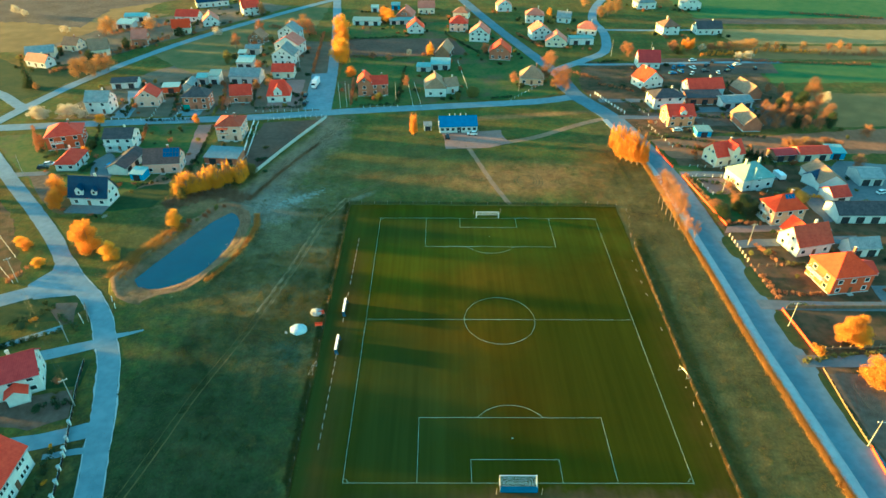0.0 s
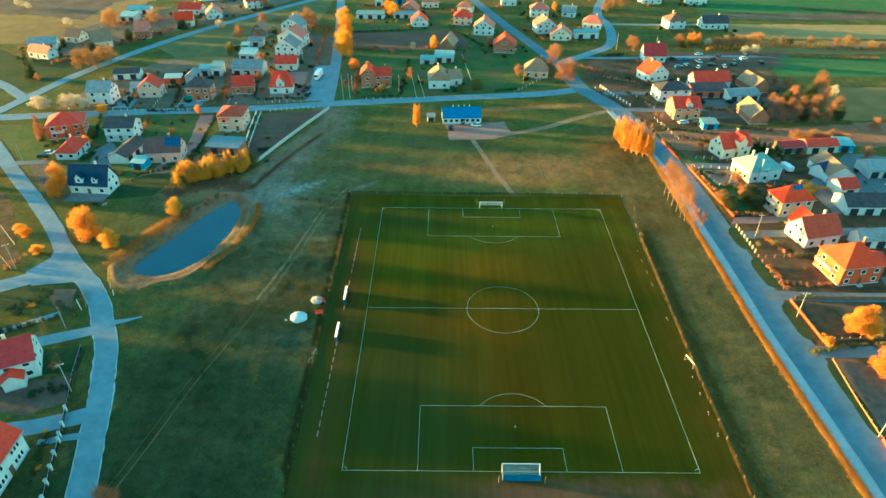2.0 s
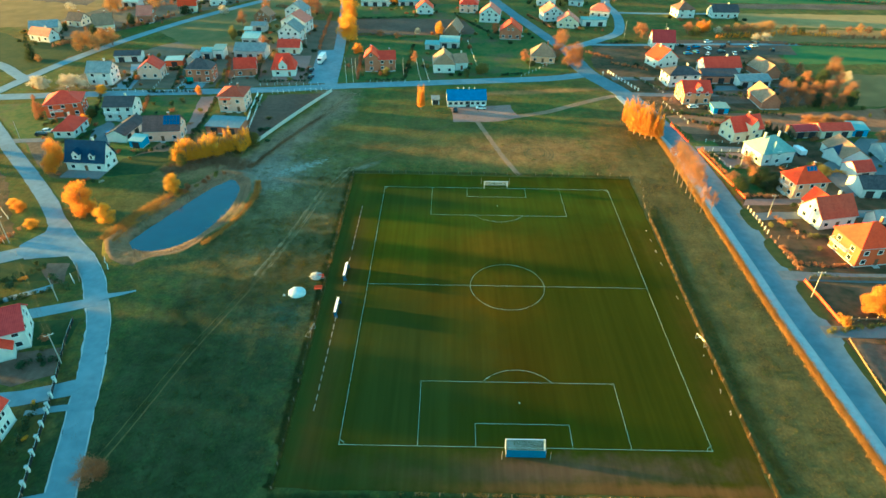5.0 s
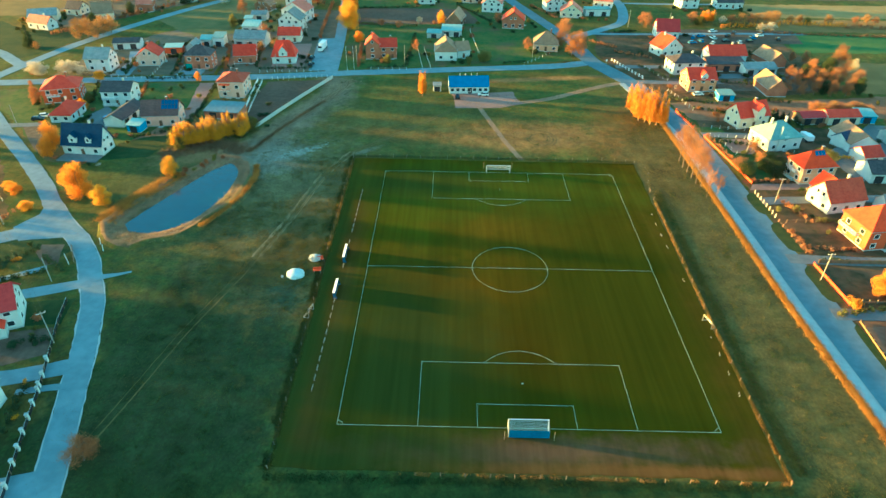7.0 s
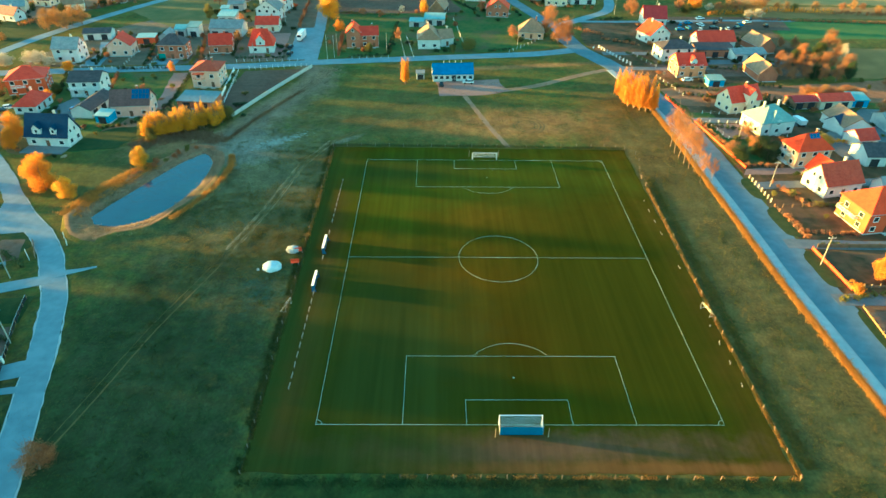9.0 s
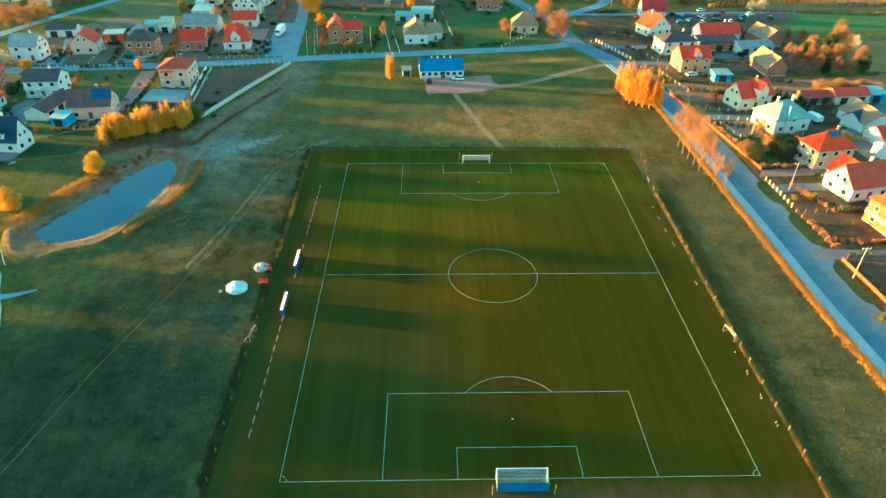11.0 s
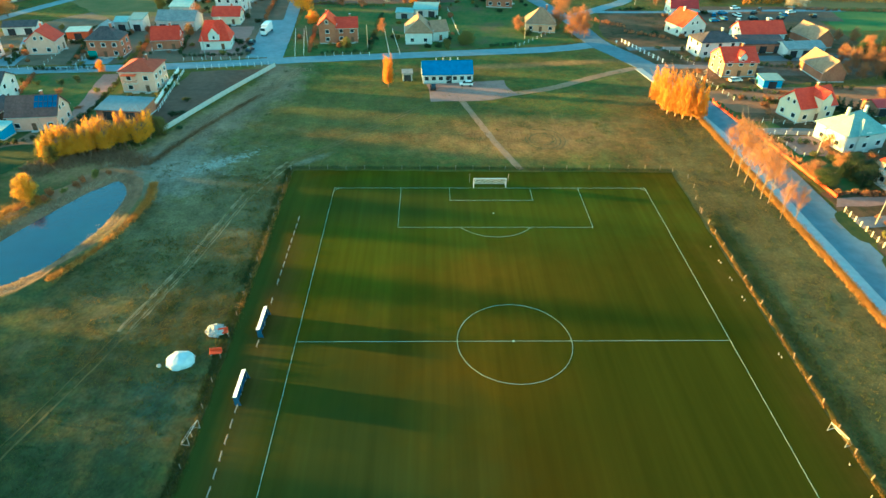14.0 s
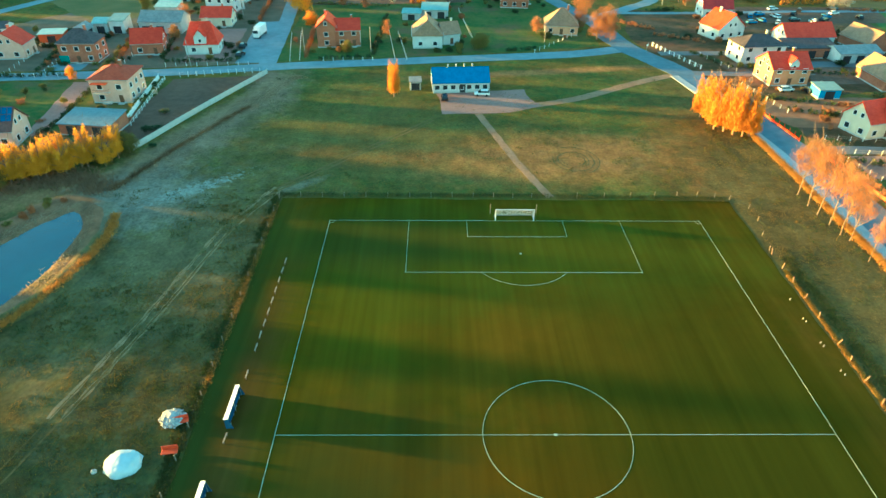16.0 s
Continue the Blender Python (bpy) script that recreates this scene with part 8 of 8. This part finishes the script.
hedge([(-115.2, 184.4), (-117.0, 200.8)], 1.3, "leaf_olive")
hedge([(-142.0, 177.8), (-123.7, 179.8)], 1.1, "leaf_green")
hedge([(-136.0, 157.9), (-140.4, 173.6)], 1.3, "leaf_brown")
hedge([(-152.5, 151.5), (-160.0, 173.3)], 1.2, "leaf_green")
hedge([(-187.5, 171.2), (-173.1, 148.1)], 1.4, "leaf_brown")
hedge([(-123.5, 120.5), (-114.3, 125.6)], 1.2, "leaf_green")
hedge([(-107.6, 127.1), (-109.9, 140.7)], 1.6, "leaf_green")
hedge([(-108.8, 140.7), (-111.7, 174.0)], 1.2, "leaf_green")
hedge([(69.0, 204.8), (77.0, 190.1)], 1.1, "leaf_green")
hedge([(71.7, 166.0), (92.0, 159.6)], 1.2, "leaf_green")
hedge([(78.3, 156.2), (89.3, 151.2)], 1.6, "leaf_green")
hedge([(94.3, 159.7), (109.6, 154.5)], 1.1, "leaf_brown")
hedge([(99.9, 135.9), (108.4, 139.6)], 1.6, "leaf_green")
hedge([(76.6, 126.8), (88.5, 122.6)], 1.3, "leaf_green")
hedge([(75.0, 130.2), (77.4, 107.5)], 1.5, "leaf_brown")
hedge([(79.2, 97.8), (88.7, 96.2)], 1.3, "leaf_brown")
hedge([(82.0, 86.2), (85.5, 74.3)], 1.2, "leaf_brown")
hedge([(79.6, 60.9), (91.0, 59.9)], 0.9, "leaf_brown")
hedge([(78.1, 68.7), (78.2, 58.3)], 1.0, "leaf_brown")
hedge([(93.2, 74.4), (87.5, 74.3)], 1.4, "leaf_olive")
hedge([(74.0, 34.3), (94.6, 37.4)], 0.8, "leaf_olive")
hedge([(80.4, 55.9), (86.0, 54.6)], 1.0, "leaf_green")
hedge([(112.7, 145.4), (111.1, 136.0)], 2.0, "leaf_green")
hedge([(113.3, 114.7), (119.9, 113.9)], 1.3, "leaf_yellow")
hedge([(62.7, 225.6), (77.4, 216.6)], 1.2, "leaf_brown")
hedge([(51.8, 243.5), (64.1, 232.0)], 1.4, "leaf_brown")
hedge([(107.4, 166.3), (117.9, 163.1)], 1.8, "leaf_green")
hedge([(95.2, 187.1), (112.5, 182.9)], 1.4, "leaf_green")
hedge([(69.5, 258.1), (82.6, 262.1)], 1.5, "leaf_green")
hedge([(-121.4, 323.7), (-90.6, 307.4)], 2.2, "leaf_brown")
hedge([(-81.0, 239.7), (-85.9, 309.8)], 2.0, "leaf_brown")
hedge([(-69.2, 298.6), (-36.1, 303.8)], 1.2, "leaf_green")
hedge([(-65.5, 267.3), (-34.2, 263.9)], 1.0, "leaf_olive")
hedge([(-12.4, 308.8), (6.3, 273.5)], 1.3, "leaf_green")
hedge([(30.6, 312.0), (42.5, 284.3)], 1.3, "leaf_brown")
hedge([(-214.1, 237.3), (-206.2, 247.9)], 2.2, "leaf_brown")
hedge([(-193.3, 269.8), (-175.7, 298.7)], 2.0, "leaf_brown")
hedge([(-208.1, 255.2), (-193.1, 272.8)], 2.4, "leaf_brown")
hedge([(-212.4, 307.1), (-177.0, 332.7)], 2.2, "leaf_brown")
hedge([(-172.8, 320.1), (-157.8, 353.6)], 1.6, "leaf_green")
hedge([(-118.9, 53.5), (-127.2, 46.6)], 1.6, "leaf_green")
hedge([(-116.4, 50.1), (-108.6, 44.6)], 1.4, "leaf_green")
hedge([(-118.5, 41.3), (-124.2, 38.9)], 1.5, "leaf_green")
hedge([(-105.5, 19.3), (-98.5, 20.6)], 1.2, "leaf_green")
hedge([(-96.7, 7.1), (-94.6, -3.4)], 1.4, "leaf_green")
hedge([(-138.0, 64.5), (-135.2, 72.7)], 1.3, "leaf_brown")
hedge([(163.5, 279.1), (197.0, 275.6)], 2.4, "leaf_orange")
hedge([(196.0, 273.6), (232.0, 272.2)], 2.4, "leaf_brown")
hedge([(128.5, 270.6), (161.8, 275.1)], 2.4, "leaf_orange")
hedge([(153.0, 261.4), (214.9, 256.7)], 1.2, "leaf_brown")
hedge([(220.8, 362.9), (274.8, 350.5)], 1.5, "leaf_brown")
tree("conifer", 108.1, 225.4, 3.0, 1.8)
tree("conifer", 110.7, 226.3, 3.0, 1.8)
tree("conifer", 112.4, 224.7, 3.0, 1.8)
tree("conifer", 114.9, 225.5, 3.0, 1.8)
tree("conifer", 117.4, 226.3, 3.0, 1.8)
tree("conifer", 119.2, 224.8, 3.0, 1.8)
tree("conifer", 121.7, 225.6, 3.0, 1.8)
tree("conifer", 124.3, 226.5, 3.0, 1.8)
tree("conifer", 125.9, 224.9, 3.0, 1.8)
tree("conifer", 128.5, 225.8, 3.0, 1.8)
tree("conifer", 105.9, 146.4, 4.2, 2.2)
tree("conifer", 107.7, 145.4, 4.2, 2.2)
tree("conifer", 108.7, 143.5, 4.2, 2.2)
tree("conifer", 105.0, 147.4, 4.2, 2.2)
tree("conifer", 106.7, 226.2, 4.2, 2.2)
tree("conifer", 84.2, 106.1, 4.2, 2.2)
fence("garden_fence", [(-28.1, 196.6), (-32.6, 233.8)], 2.8, 1.2, "old_wood", [(0.5, 0.03, "old_wood"), (1.0, 0.03, "old_wood")], "weathered wooden garden fence between two plots", None, 0.12, 2)
fence("garden_fence", [(-24.3, 196.0), (-28.3, 224.2)], 2.8, 1.2, "white_paint", [(0.5, 0.03, "old_wood"), (1.0, 0.03, "old_wood")], "pale painted garden fence between two plots", None, 0.12, 2)
fence("garden_fence", [(-50.4, 194.3), (-35.0, 195.1)], 2.8, 1.2, "timber", [(0.5, 0.03, "old_wood"), (1.0, 0.03, "old_wood")], "dark wooden garden fence between two plots", None, 0.12, 2)
fence("garden_fence", [(-97.6, 188.4), (-72.7, 190.0)], 2.8, 1.2, "old_wood", [(0.5, 0.03, "old_wood"), (1.0, 0.03, "old_wood")], "weathered wooden garden fence between two plots", None, 0.12, 2)
fence("garden_fence", [(-110.7, 187.6), (-111.6, 198.2)], 2.8, 1.2, "white_paint", [(0.5, 0.03, "old_wood"), (1.0, 0.03, "old_wood")], "pale painted garden fence between two plots", None, 0.12, 2)
fence("garden_fence", [(-141.3, 179.6), (-143.4, 201.7)], 2.8, 1.2, "timber", [(0.5, 0.03, "old_wood"), (1.0, 0.03, "old_wood")], "dark wooden garden fence between two plots", None, 0.12, 2)
fence("garden_fence", [(-130.9, 182.2), (-133.1, 200.5)], 2.8, 1.2, "old_wood", [(0.5, 0.03, "old_wood"), (1.0, 0.03, "old_wood")], "weathered wooden garden fence between two plots", None, 0.12, 2)
fence("garden_fence", [(-2.5, 218.5), (-6.1, 256.9)], 2.8, 1.2, "white_paint", [(0.5, 0.03, "old_wood"), (1.0, 0.03, "old_wood")], "pale painted garden fence between two plots", None, 0.12, 2)
fence("garden_fence", [(-65.8, 223.6), (-60.7, 193.5)], 2.8, 1.2, "timber", [(0.5, 0.03, "old_wood"), (1.0, 0.03, "old_wood")], "dark wooden garden fence between two plots", None, 0.12, 2)
fence("garden_fence", [(-62.5, 223.7), (-57.9, 194.9)], 2.8, 1.2, "old_wood", [(0.5, 0.03, "old_wood"), (1.0, 0.03, "old_wood")], "weathered wooden garden fence between two plots", None, 0.12, 2)
fence("garden_fence", [(85.1, 187.0), (82.5, 191.5)], 2.8, 1.2, "white_paint", [(0.5, 0.03, "old_wood"), (1.0, 0.03, "old_wood")], "pale painted garden fence between two plots", None, 0.12, 2)
fence("garden_fence", [(71.0, 202.0), (76.7, 186.3)], 2.8, 1.2, "timber", [(0.5, 0.03, "old_wood"), (1.0, 0.03, "old_wood")], "dark wooden garden fence between two plots", None, 0.12, 2)
fence("garden_fence", [(73.6, 174.6), (77.7, 154.2)], 2.8, 1.2, "old_wood", [(0.5, 0.03, "old_wood"), (1.0, 0.03, "old_wood")], "weathered wooden garden fence between two plots", None, 0.12, 2)
fence("garden_fence", [(93.5, 135.8), (79.1, 137.5)], 2.8, 1.2, "white_paint", [(0.5, 0.03, "old_wood"), (1.0, 0.03, "old_wood")], "pale painted garden fence between two plots", None, 0.12, 2)
fence("garden_fence", [(76.2, 130.3), (90.8, 128.6)], 2.8, 1.2, "timber", [(0.5, 0.03, "old_wood"), (1.0, 0.03, "old_wood")], "dark wooden garden fence between two plots", None, 0.12, 2)
fence("garden_fence", [(80.5, 116.4), (77.1, 128.5)], 2.8, 1.2, "old_wood", [(0.5, 0.03, "old_wood"), (1.0, 0.03, "old_wood")], "weathered wooden garden fence between two plots", None, 0.12, 2)
fence("garden_fence", [(105.7, 114.7), (97.4, 119.4)], 2.8, 1.2, "white_paint", [(0.5, 0.03, "old_wood"), (1.0, 0.03, "old_wood")], "pale painted garden fence between two plots", None, 0.12, 2)
fence("garden_fence", [(17.3, 204.1), (34.6, 225.1)], 2.8, 1.2, "timber", [(0.5, 0.03, "old_wood"), (1.0, 0.03, "old_wood")], "dark wooden garden fence between two plots", None, 0.12, 2)
fence("garden_fence", [(-142.5, 76.9), (-154.6, 89.1)], 2.8, 1.2, "old_wood", [(0.5, 0.03, "old_wood"), (1.0, 0.03, "old_wood")], "weathered wooden garden fence between two plots", None, 0.12, 2)
fence("garden_fence", [(-145.1, 72.6), (-136.4, 64.5)], 2.8, 1.2, "white_paint", [(0.5, 0.03, "old_wood"), (1.0, 0.03, "old_wood")], "pale painted garden fence between two plots", None, 0.12, 2)
fence("garden_fence", [(-135.2, 177.9), (-122.1, 178.7)], 2.8, 1.2, "timber", [(0.5, 0.03, "old_wood"), (1.0, 0.03, "old_wood")], "dark wooden garden fence between two plots", None, 0.12, 2)
fence("garden_fence", [(-157.8, 179.4), (-141.5, 178.4)], 2.8, 1.2, "old_wood", [(0.5, 0.03, "old_wood"), (1.0, 0.03, "old_wood")], "weathered wooden garden fence between two plots", None, 0.12, 2)
